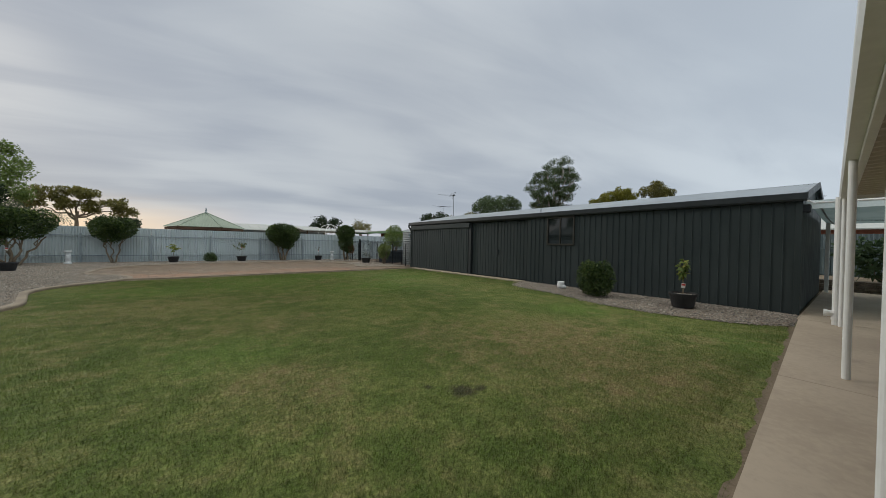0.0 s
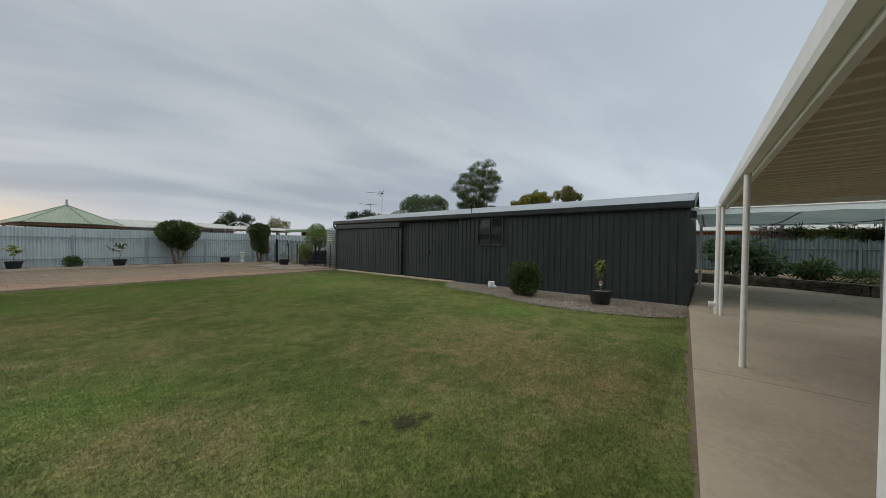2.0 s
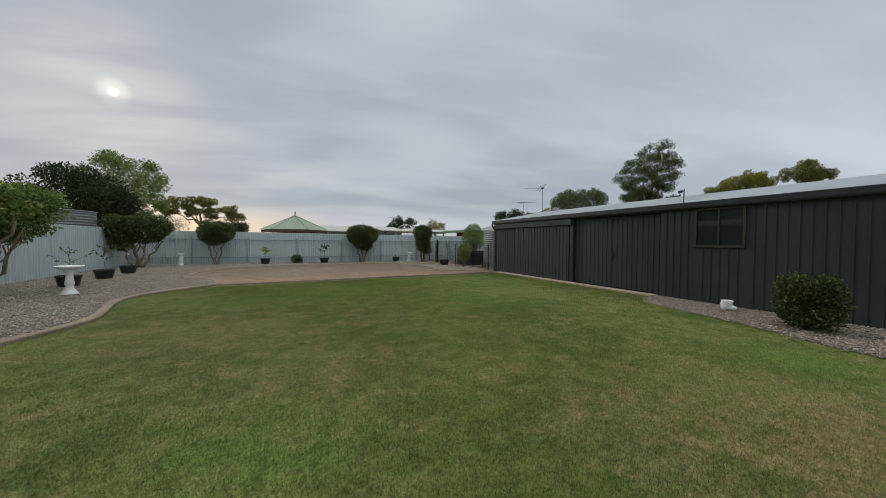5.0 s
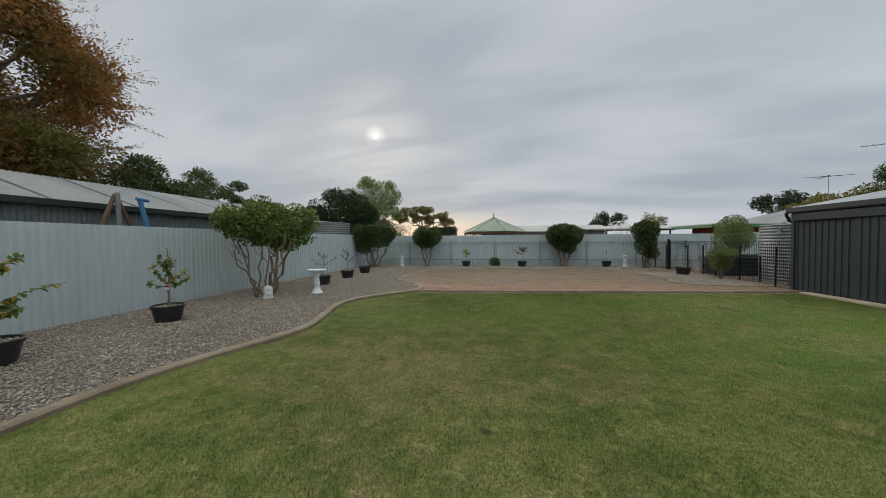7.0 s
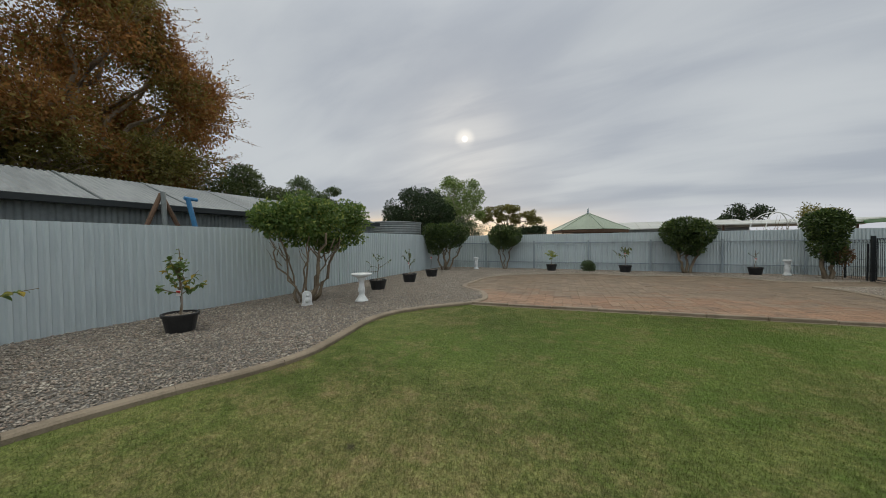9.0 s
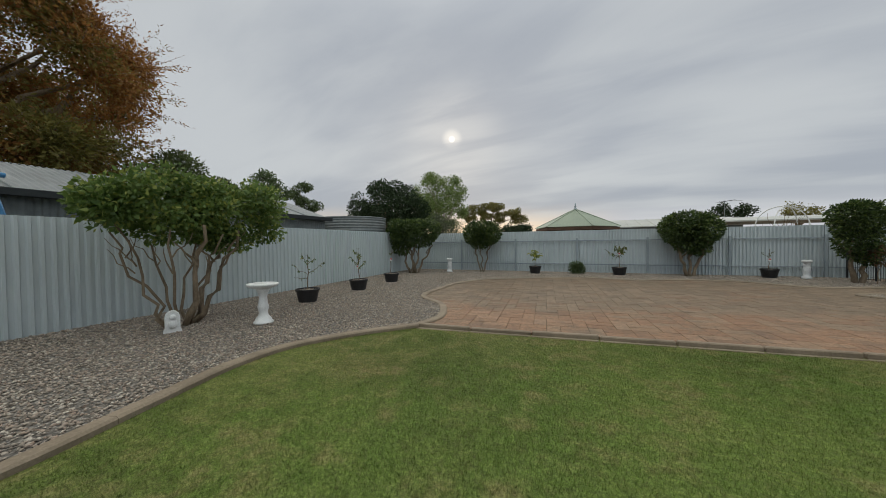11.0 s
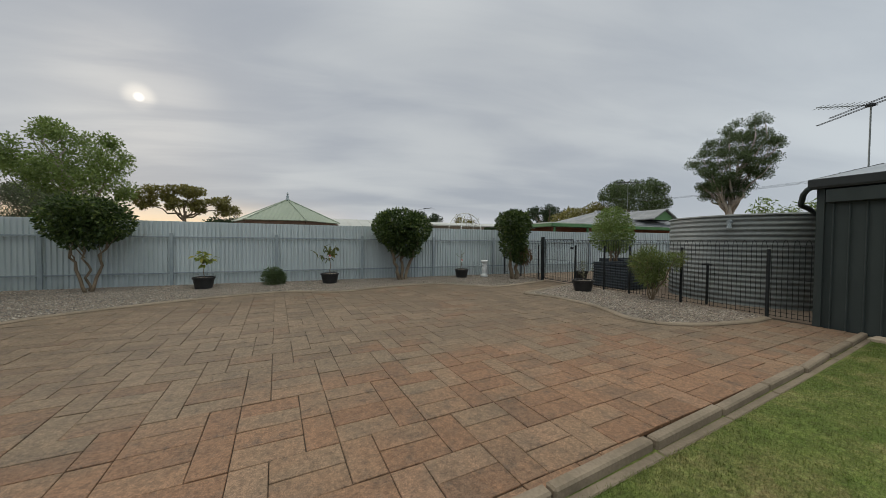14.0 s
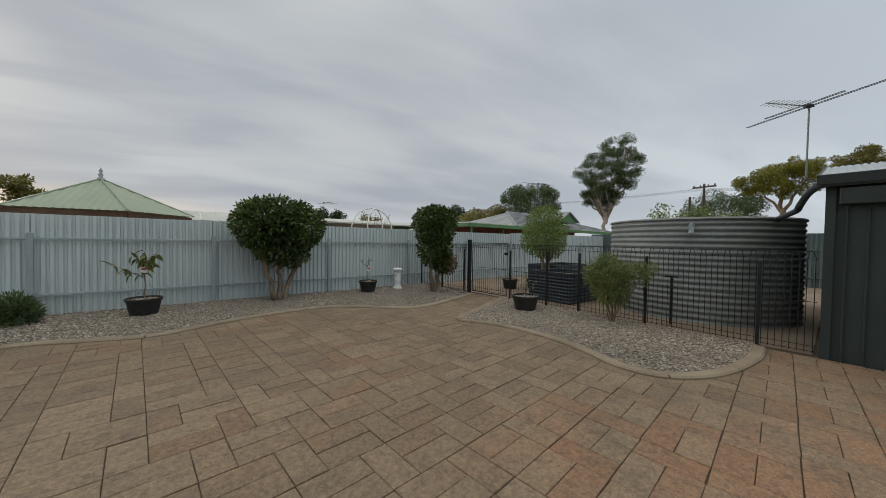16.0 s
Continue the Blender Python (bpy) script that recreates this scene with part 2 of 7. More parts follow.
def paver_material():
    m, g, b = material("clay_paver")
    p = place(g)
    r = piece_random(g)
    base = g.mix(r, (0.245, 0.130, 0.073), (0.365, 0.203, 0.115))
    grey = g.mix(r, (0.165, 0.121, 0.080), (0.250, 0.183, 0.121))
    base = g.mix(g.ramp(g.math("FRACT", g.math("MULTIPLY", r, 17.3)), 0.88, 0.95, 0.0, 0.55), base, (0.40, 0.245, 0.155))
    sepp = g.n("ShaderNodeSeparateXYZ")
    g.link(p, sepp.inputs[0])
    # weathered grey-brown film, heaviest away from the lawn edge
    away = g.math("ADD", g.ramp(sepp.outputs[1], 15.6, 18.8, -0.06, 0.34), g.ramp(sepp.outputs[0], 0.5, 5.5, 0.06, 0.0))
    away = g.math("ADD", away, g.ramp(sepp.outputs[0], 5.2, 8.6, 0.0, 0.22))
    film = g.math("ADD", away, g.math("MULTIPLY", g.noise(p, 0.55, 5, 0.6), 0.95))
    film = g.math("ADD", film, g.math("MULTIPLY", g.math("SUBTRACT", r, 0.5), 0.34))
    col = g.mix(g.ramp(film, 0.42, 0.82, 0.0, 0.92), base, grey)
    spots = g.ramp(g.noise(p, 6.5, 8, 0.75), 0.51, 0.68, 0.0, 0.62)
    col = g.mix(spots, col, (0.105, 0.080, 0.060))
    patch = g.ramp(g.noise(g.vmath("ADD", p, (17, 3, 0)), 1.4, 7, 0.7), 0.47, 0.66, 0.0, 0.48)
    col = g.mix(patch, col, (0.115, 0.088, 0.064))
    lich = g.ramp(g.noise(g.vmath("ADD", p, (5, 9, 0)), 3.2, 6, 0.7), 0.66, 0.74, 0.0, 0.35)
    col = g.mix(lich, col, (0.42, 0.39, 0.34))
    grain = g.noise(p, 90.0, 5, 0.75)
    col = g.mix(g.ramp(grain, 0.35, 0.65, 0.0, 0.42), col, (0.105, 0.080, 0.060))
    coarse = g.noise(p, 32.0, 6, 0.8)
    col = g.mix(1.0, col, g.ramp(coarse, 0.36, 0.64, 0.70, 1.24), "MULTIPLY")
    col = g.mix(1.0, col, g.ramp(g.noise(p, 190.0, 2, 0.7), 0.34, 0.66, 0.70, 1.25), "MULTIPLY")
    g.put(b.inputs["Base Color"], col)
    b.inputs["Roughness"].default_value = 0.88
    bump(g, b, grain, 0.4, 0.004)
    return m


def leaf_material(name, dark, light, odd=None, share=0.9, rough=0.5):
    m, g, b = material(name)
    r = piece_random(g)
    p = place(g, False)
    col = g.mix(r, dark, light)
    col = g.mix(g.ramp(g.noise(p, 1.6, 3), 0.45, 0.68, 0.0, 0.55), col, light)
    if odd:
        col = g.mix(g.ramp(g.math("ADD", r, g.math("MULTIPLY", g.noise(p, 1.1, 3), 0.45)), share + 0.05, share + 0.3), col, odd)
    g.put(b.inputs["Base Color"], col)
    b.inputs["Roughness"].default_value, b.inputs["Specular IOR Level"].default_value = rough, 0.35
    back = g.n("ShaderNodeBsdfTranslucent")
    g.put(back.inputs[0], col)
    ms = g.n("ShaderNodeMixShader")
    ms.inputs[0].default_value = 0.38
    out = [k for k in g.t.nodes if k.bl_idname == "ShaderNodeOutputMaterial"][0]
    g.link(b.outputs[0], ms.inputs[1])
    g.link(back.outputs[0], ms.inputs[2])
    g.link(ms.outputs[0], out.inputs[0])
    return m


def autumn_material():
    """Rusty leaves outside, olive green ones in broad drifts inside the crown."""
    m, g, b = material("autumn_leaf")
    r = piece_random(g)
    p = place(g)
    rust = g.mix(r, (0.20, 0.086, 0.026), (0.42, 0.205, 0.060))
    olive = g.mix(r, (0.085, 0.090, 0.022), (0.21, 0.180, 0.046))
    f = g.math("ADD", g.noise(p, 0.34, 4, 0.6), g.math("MULTIPLY", g.math("SUBTRACT", r, 0.5), 0.16))
    sepp = g.n("ShaderNodeSeparateXYZ")
    g.link(p, sepp.inputs[0])
    f = g.math("ADD", f, g.ramp(sepp.outputs[2], 4.0, 9.0, 0.12, -0.03))
    col = g.mix(g.ramp(f, 0.44, 0.60), rust, olive)
    g.put(b.inputs["Base Color"], col)
    b.inputs["Roughness"].default_value, b.inputs["Specular IOR Level"].default_value = 0.6, 0.25
    back = g.n("ShaderNodeBsdfTranslucent")
    g.put(back.inputs[0], col)
    ms = g.n("ShaderNodeMixShader")
    ms.inputs[0].default_value = 0.35
    out = [k for k in g.t.nodes if k.bl_idname == "ShaderNodeOutputMaterial"][0]
    g.link(b.outputs[0], ms.inputs[1])
    g.link(back.outputs[0], ms.inputs[2])
    g.link(ms.outputs[0], out.inputs[0])
    return m


def cloth_material():
    """Woven shade cloth that passes part of the light."""
    m, g, b = material("woven_shade_cloth")
    p = place(g)
    col = g.mix(g.ramp(g.noise(p, 0.9, 4), 0.4, 0.6), (0.30, 0.385, 0.385), (0.37, 0.455, 0.455))
    g.put(b.inputs["Base Color"], col)
    b.inputs["Roughness"].default_value = 0.9
    back = g.n("ShaderNodeBsdfTranslucent")
    g.put(back.inputs[0], col)
    ms = g.n("ShaderNodeMixShader")
    ms.inputs[0].default_value = 0.30
    out = [k for k in g.t.nodes if k.bl_idname == "ShaderNodeOutputMaterial"][0]
    g.link(b.outputs[0], ms.inputs[1])
    g.link(back.outputs[0], ms.inputs[2])
    g.link(ms.outputs[0], out.inputs[0])
    return m


def glass_material():
    m, g, b = material("window_glass")
    b.inputs["Base Color"].default_value = (0.02, 0.025, 0.025, 1)
    b.inputs["Roughness"].default_value = 0.03
    b.inputs["Specular IOR Level"].default_value = 0.6
    return m


M_DIRT = surface("bare_earth", (0.14, 0.105, 0.07), (0.22, 0.17, 0.12), 0.95, fine=25, strength=0.5, depth=0.02)
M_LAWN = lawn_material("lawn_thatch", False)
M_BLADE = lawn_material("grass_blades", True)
M_STONE = stone_material("crushed_stone")
M_GRAVEL = gravel_bed_material()
M_PAVER = paver_material()
M_JOINT = surface("joint_sand", (0.050, 0.039, 0.029), (0.095, 0.074, 0.053), 0.95, fine=60)
M_SLAB = surface("patio_concrete", (0.385, 0.308, 0.232), (0.475, 0.388, 0.298), 0.8, broad=0.6, fine=18, strength=0.1, stain=(0.30, 0.24, 0.185))
M_KERB = surface("kerb_concrete", (0.185, 0.147, 0.107), (0.285, 0.229, 0.170), 0.9, broad=1.6, fine=45, strength=0.4, stain=(0.15, 0.122, 0.092))
M_FENCE = surface("fence_steel", (0.465, 0.522, 0.540), (0.525, 0.582, 0.600), 0.5, metal=0.0, broad=0.35, fine=4, strength=0.03, spec=0.4, stretch=(1, 1, 0.3))
# post steel darker than the sheets: shadow along the rails is in this colour
M_FENCE_POST_SHADED = surface("shaded_post_steel", (0.265, 0.312, 0.340), (0.325, 0.372, 0.398), 0.5, broad=0.6, fine=6, strength=0.03)
M_SHED = surface("shed_dark_steel", (0.028, 0.037, 0.037), (0.040, 0.050, 0.050), 0.6, broad=0.5, fine=5, strength=0.04, spec=0.22, stain=(0.040, 0.046, 0.045), stretch=(1, 1, 0.35))
M_SHED_TRIM = surface("shed_black_trim", (0.018, 0.022, 0.024), (0.028, 0.033, 0.035), 0.5, broad=0.8, fine=8, strength=0.04)
M_ZINC = surface("zinc_roof", (0.29, 0.315, 0.345), (0.41, 0.435, 0.465), 0.42, metal=0.35, broad=0.5, fine=7, strength=0.05, stain=(0.30, 0.29, 0.28), stretch=(0.3, 1, 1))
M_ZINC_OLD = surface("old_zinc_roof", (0.22, 0.235, 0.245), (0.32, 0.335, 0.345), 0.5, metal=0.2, broad=0.5, fine=7, strength=0.05, stain=(0.19, 0.185, 0.18), stretch=(0.3, 1, 1))
# grey-green steel, much darkened: the awning's shade is put into the colour
M_FENCE_EAST_SHADED = surface("east_fence_shaded_steel", (0.095, 0.128, 0.134), (0.130, 0.168, 0.172), 0.55, broad=0.4, fine=4, strength=0.03, stretch=(1, 1, 0.3))
M_TANK = surface("tank_steel", (0.172, 0.19, 0.192), (0.245, 0.265, 0.262), 0.5, metal=0.15, broad=0.7, fine=9, strength=0.05, stain=(0.22, 0.215, 0.20))
M_WHITE = surface("white_paint", (0.70, 0.70, 0.68), (0.80, 0.80, 0.78), 0.45, broad=0.9, fine=12, strength=0.05)
M_CREAM = surface("cream_ceiling_steel", (0.50, 0.46, 0.375), (0.58, 0.54, 0.445), 0.5, broad=0.6, fine=9, strength=0.04)
M_RENDER = surface("pale_wall_render", (0.62, 0.59, 0.52), (0.72, 0.69, 0.61), 0.7, broad=0.6, fine=9, strength=0.1)
M_PLASTER = surface("white_plaster", (0.62, 0.63, 0.63), (0.82, 0.83, 0.83), 0.6, broad=5, fine=60, strength=0.2, world=False)
M_POT = surface("black_plastic", (0.016, 0.016, 0.017), (0.030, 0.029, 0.029), 0.5, broad=4, fine=60, strength=0.15, world=False)
M_IRON = surface("black_iron", (0.010, 0.012, 0.014), (0.020, 0.023, 0.026), 0.45, broad=3, fine=30, strength=0.1)
M_BARK = surface("garden_bark", (0.13, 0.095, 0.062), (0.27, 0.21, 0.145), 0.9, broad=6, fine=50, strength=0.7, depth=0.01, world=False, stretch=(1, 1, 0.3))
M_PALE_BARK = surface("gum_bark", (0.25, 0.21, 0.17), (0.46, 0.41, 0.35), 0.8, broad=1.2, fine=10, strength=0.4, depth=0.02, world=False, stretch=(1, 1, 0.3))
M_WOOD = surface("brown_timber", (0.085, 0.048, 0.030), (0.16, 0.095, 0.06), 0.7, broad=2, fine=30, strength=0.3, stretch=(0.3, 1, 1))
M_POLE = surface("weathered_pole_timber", (0.055, 0.042, 0.034), (0.10, 0.080, 0.064), 0.85, broad=2, fine=30, strength=0.3, stretch=(1, 1, 0.3))
M_GREEN_ROOF = surface("green_roof_steel", (0.26, 0.305, 0.235), (0.31, 0.355, 0.28), 0.5, broad=0.7, fine=6, strength=0.04)
M_GREEN_TRIM = surface("green_gutter_paint", (0.07, 0.17, 0.07), (0.10, 0.22, 0.09), 0.5, broad=0.7, fine=9, strength=0.05)
M_CREAM_ROOF = surface("pale_roof_steel", (0.42, 0.43, 0.40), (0.52, 0.52, 0.49), 0.5, broad=0.5, fine=5, strength=0.05)
M_TILE = surface("grey_roof_tile", (0.19, 0.20, 0.21), (0.31, 0.32, 0.335), 0.7, broad=1.0, fine=9, strength=0.3, depth=0.01)
M_BRICK = surface("red_brick", (0.22, 0.085, 0.055), (0.32, 0.13, 0.085), 0.85, broad=1.2, fine=14, strength=0.3)
M_PLANTER = surface("planter_steel", (0.035, 0.045, 0.058), (0.055, 0.068, 0.082), 0.5, broad=1.0, fine=9, strength=0.05)
M_SLATE = surface("garden_wall_stone", (0.10, 0.085, 0.068), (0.22, 0.185, 0.145), 0.9, broad=3, fine=25, strength=0.6, depth=0.01)
M_BLUE = surface("blue_paint", (0.05, 0.19, 0.38), (0.08, 0.26, 0.48), 0.5, broad=2, fine=12, strength=0.05)
M_TAG = surface("white_card", (0.72, 0.70, 0.68), (0.82, 0.80, 0.78), 0.6, broad=5, fine=60, strength=0.02, world=False)
M_RED = surface("red_print", (0.50, 0.05, 0.045), (0.60, 0.08, 0.06), 0.6, broad=5, fine=60, strength=0.02, world=False)
M_GLASS = glass_material()
M_BRONZE = surface("bronze_window_frame", (0.028, 0.026, 0.020), (0.046, 0.041, 0.031), 0.45, broad=3, fine=20, strength=0.05)
L_SHRUB = leaf_material("shrub_leaf", (0.022, 0.042, 0.014), (0.085, 0.130, 0.036), (0.17, 0.22, 0.06), 0.92, 0.34)
L_LIGHT = leaf_material("young_leaf", (0.10, 0.15, 0.035), (0.20, 0.26, 0.06), (0.32, 0.30, 0.07), 0.9)
L_TREE = leaf_material("garden_tree_leaf", (0.072, 0.125, 0.034), (0.165, 0.245, 0.06), (0.28, 0.31, 0.075), 0.9)
L_DARK = leaf_material("dark_tree_leaf", (0.016, 0.032, 0.014), (0.042, 0.068, 0.026))
L_LIME = leaf_material("lime_tree_leaf", (0.11, 0.165, 0.045), (0.215, 0.285, 0.082))
L_GUM = leaf_material("gum_leaf", (0.050, 0.080, 0.034), (0.115, 0.158, 0.066))
L_OLIVE = leaf_material("olive_leaf", (0.060, 0.075, 0.042), (0.115, 0.135, 0.078))
L_PINE = leaf_material("brown_green_leaf", (0.125, 0.122, 0.036), (0.24, 0.216, 0.062))
L_YELLOW = leaf_material("wattle_leaf", (0.14, 0.145, 0.020), (0.26, 0.245, 0.034))
L_AUTUMN = autumn_material()
L_GREVILLEA = leaf_material("grevillea_leaf", (0.10, 0.14, 0.045), (0.21, 0.26, 0.085), (0.36, 0.24, 0.12), 1.0)


# ---- mesh helpers ----
def part(name, bm, mat, parent=None, label="", smooth=False, loc=None):
    me = bpy.data.meshes.new(name)
    bm.to_mesh(me)
    bm.free()
    me.materials.append(mat)
    if smooth:
        me.polygons.foreach_set("use_smooth", [True] * len(me.polygons))
    ob = new(name, me)
    if loc is not None:
        ob.location = loc
    if parent:
        ob.parent = parent
    if label:
        tagged(ob, label)
    return ob


def shared(name, mesh, m, parent):
    ob = new(name, mesh)
    ob.parent = parent
    ob.matrix_basis = m
    return ob


def thing(name, label, category, loc=(0, 0, 0), group="", kind="", turn=0.0):
    ob = new(name)
    ob.location = loc
    ob.rotation_euler = (0, 0, radians(turn))
    return tagged(ob, label, category, group, kind)


def mesh_from(name, verts, faces_per, mat, smooth=False):
    """A mesh from arrays: verts (n, k, 3) where each row is one k-gon of its own."""
    n, k = verts.shape[:2]
    me = bpy.data.meshes.new(name)
    me.vertices.add(n * k)
    me.vertices.foreach_set("co", verts.reshape(-1).astype(np.float32))
    me.loops.add(n * k)
    me.loops.foreach_set("vertex_index", np.arange(n * k, dtype=np.int32))
    me.polygons.add(n)
    me.polygons.foreach_set("loop_start", np.arange(0, n * k, k, dtype=np.int32))
    me.update(calc_edges=True)
    me.materials.append(mat)
    return me


def solid_from(name, verts, tris, mat):
    """Many loose solids: verts (n, k, 3), tris (f, 3) the same for each."""
    n, k = verts.shape[:2]
    f = len(tris)
    idx = (np.asarray(tris, dtype=np.int32)[None] + (np.arange(n, dtype=np.int32) * k)[:, None, None]).reshape(-1)
    me = bpy.data.meshes.new(name)
    me.vertices.add(n * k)
    me.vertices.foreach_set("co", verts.reshape(-1).astype(np.float32))
    me.loops.add(n * f * 3)
    me.loops.foreach_set("vertex_index", idx)
    me.polygons.add(n * f)
    me.polygons.foreach_set("loop_start", np.arange(0, n * f * 3, 3, dtype=np.int32))
    me.update(calc_edges=True)
    me.materials.append(mat)
    return me


def box(bm, x0, x1, y0, y1, z0, z1, bevel=0.0):
    vs = [bm.verts.new((x, y, z)) for z in (z0, z1) for y in (y0, y1) for x in (x0, x1)]
    fs = [bm.faces.new([vs[i] for i in q]) for q in ((0, 2, 3, 1), (4, 5, 7, 6), (0, 1, 5, 4), (2, 6, 7, 3), (0, 4, 6, 2), (1, 3, 7, 5))]
    if bevel:
        es = list({e for f in fs for e in f.edges})
        bmesh.ops.bevel(bm, geom=es, offset=bevel, segments=1, affect="EDGES", profile=0.5)
    return vs


def obox(bm, a, b, w, z0, z1, bevel=0.0):
    """An upright box along the line a-b, w wide."""
    a, b = Vector((a[0], a[1], 0)), Vector((b[0], b[1], 0))
    d = (b - a).normalized()
    n = Vector((-d.y, d.x, 0)) * w / 2
    vs = [bm.verts.new(p + Vector((0, 0, z))) for z in (z0, z1) for p in (a - n, b - n, a + n, b + n)]
    fs = [bm.faces.new([vs[i] for i in q]) for q in ((0, 2, 3, 1), (4, 5, 7, 6), (0, 1, 5, 4), (2, 6, 7, 3), (0, 4, 6, 2), (1, 3, 7, 5))]
    if bevel:
        bmesh.ops.bevel(bm, geom=list({e for f in fs for e in f.edges}), offset=bevel, segments=1, affect="EDGES")


def tube(bm, pts, radii, seg=8, cap=True):
    """A round tube along points."""
    pts = [Vector(p) for p in pts]
    if not isinstance(radii, (list, tuple)):
        radii = [radii] * len(pts)
    rings, up = [], Vector((0.123, 0.37, 0.92)).normalized()
    for i, p in enumerate(pts):
        d = (pts[min(i + 1, len(pts) - 1)] - pts[max(i - 1, 0)]).normalized()
        u = d.cross(up)
        if u.length < 0.05:
            u = d.cross(Vector((1, 0, 0)))
        u.normalize()
        v = d.cross(u)
        rings.append([bm.verts.new(p + (u * math.cos(a) + v * math.sin(a)) * radii[i]) for a in (2 * math.pi * k / seg for k in range(seg))])
    for r0, r1 in zip(rings, rings[1:]):
        for k in range(seg):
            bm.faces.new((r0[k], r0[(k + 1) % seg], r1[(k + 1) % seg], r1[k]))
    if cap:
        bm.faces.new(list(reversed(rings[0])))
        bm.faces.new(rings[-1])


def lathe(bm, profile, seg=24, sx=1.0, sy=1.0, close=True):
    """Turn (radius, height) pairs round z."""
    rings = [[bm.verts.new((r * sx * math.cos(a), r * sy * math.sin(a), z)) for a in (2 * math.pi * k / seg for k in range(seg))] for r, z in profile]
    for r0, r1 in zip(rings, rings[1:]):
        for k in range(seg):
            bm.faces.new((r0[k], r0[(k + 1) % seg], r1[(k + 1) % seg], r1[k]))
    if close:
        bm.faces.new(list(reversed(rings[0])))
        bm.faces.new(rings[-1])


def sheet(bm, origin, along, up, length, height, wave, thick=0.006):
    """A profiled steel sheet: wave is one period as (place 0..1, depth) pairs with its pitch first; ribs run along up."""
    pitch, prof = wave
    o, a, u = Vector(origin), Vector(along).normalized(), Vector(up).normalized()
    n = a.cross(u).normalized()
    pts, k = [], 0
    while k * pitch < length:
        for s, dpt in prof:
            x = (k + s) * pitch
            if x <= length:
                pts.append((x, dpt))
        k += 1
    pts.append((length, prof[0][1]))
    rows = []
    for h in (0.0, height):
        rows.append([[bm.verts.new(o + a * x + u * h + n * (dpt + t)) for x, dpt in pts] for t in (0, -thick)])
    (b0, b1), (t0, t1) = rows
    for i in range(len(pts) - 1):
        bm.faces.new((b0[i], b0[i + 1], t0[i + 1], t0[i]))
        bm.faces.new((b1[i + 1], b1[i], t1[i], t1[i + 1]))
        bm.faces.new((t0[i], t0[i + 1], t1[i + 1], t1[i]))
        bm.faces.new((b0[i + 1], b0[i], b1[i], b1[i + 1]))
    bm.faces.new((b0[0], t0[0], t1[0], b1[0]))
    bm.faces.new((b0[-1], b1[-1], t1[-1], t0[-1]))


def sine_wave(pitch, depth, n=8):
    return pitch, [(k / n, depth * math.sin(2 * math.pi * k / n)) for k in range(n)]


def rib_wave(pitch, depth, flat=0.78):
    e = (1 - flat) / 4
    return pitch, [(0.0, 0.0), (flat, 0.0), (flat + e, depth), (1 - e, depth)]


def spline(pts, step=0.12, closed=False):
    """Points at even spacing on a smooth curve through pts."""
    pts = [Vector((*p, 0)) if len(p) == 2 else Vector(p) for p in pts]
    out, n = [], len(pts)
    for i in range(n if closed else n - 1):
        if closed:
            p0, p1, p2, p3 = (pts[(i + k) % n] for k in (-1, 0, 1, 2))
        else:
            p0, p1, p2, p3 = pts[max(i - 1, 0)], pts[i], pts[i + 1], pts[min(i + 2, n - 1)]
        m = max(1, int((p2 - p1).length / step))
        for k in range(m):
            t = k / m
            out.append(0.5 * ((2 * p1) + (p2 - p0) * t + (2 * p0 - 5 * p1 + 4 * p2 - p3) * t * t + (3 * p1 - p0 - 3 * p2 + p3) * t ** 3))
    if not closed:
        out.append(pts[-1])
    return out


def polygon(name, outline, z, mat, label, category):
    bm = bmesh.new()
    pts = [Vector((p[0], p[1], 0)) for p in outline]
    vs = [bm.verts.new((p.x, p.y, z)) for p in pts]
    for a, b, c in tessellate_polygon([pts]):
        up = (pts[b] - pts[a]).cross(pts[c] - pts[a]).z
        if abs(up) > 1e-9:
            bm.faces.new((vs[a], vs[b], vs[c]) if up > 0 else (vs[a], vs[c], vs[b]))
    return tagged(part(name, bm, mat), label, category, kind="structure")


def inside(px, py, poly):
    """Which of the points lie in the polygon (arrays)."""
    r = np.zeros(len(px), dtype=bool)
    q = np.array([(p[0], p[1]) for p in poly])
    for (x0, y0), (x1, y1) in zip(q, np.roll(q, -1, axis=0)):
        c = (y0 > py) != (y1 > py)
        with np.errstate(divide="ignore", invalid="ignore"):
            r ^= c & (px < (x1 - x0) * (py - y0) / (y1 - y0) + x0)
    return r


def sweep(bm, pts, profile):
    """Sweep an upright (side, height) profile along ground points; side is to the right of the way."""
    rings = []
    for i, p in enumerate(pts):
        d = (pts[min(i + 1, len(pts) - 1)] - pts[max(i - 1, 0)]).normalized()
        n = Vector((d.y, -d.x, 0))
        rings.append([bm.verts.new(p + n * s + Vector((0, 0, h))) for s, h in profile])
    for r0, r1 in zip(rings, rings[1:]):
        for k in range(len(profile) - 1):
            bm.faces.new((r0[k], r0[k + 1], r1[k + 1], r1[k]))
    bm.faces.new(rings[0])
    bm.faces.new(list(reversed(rings[-1])))


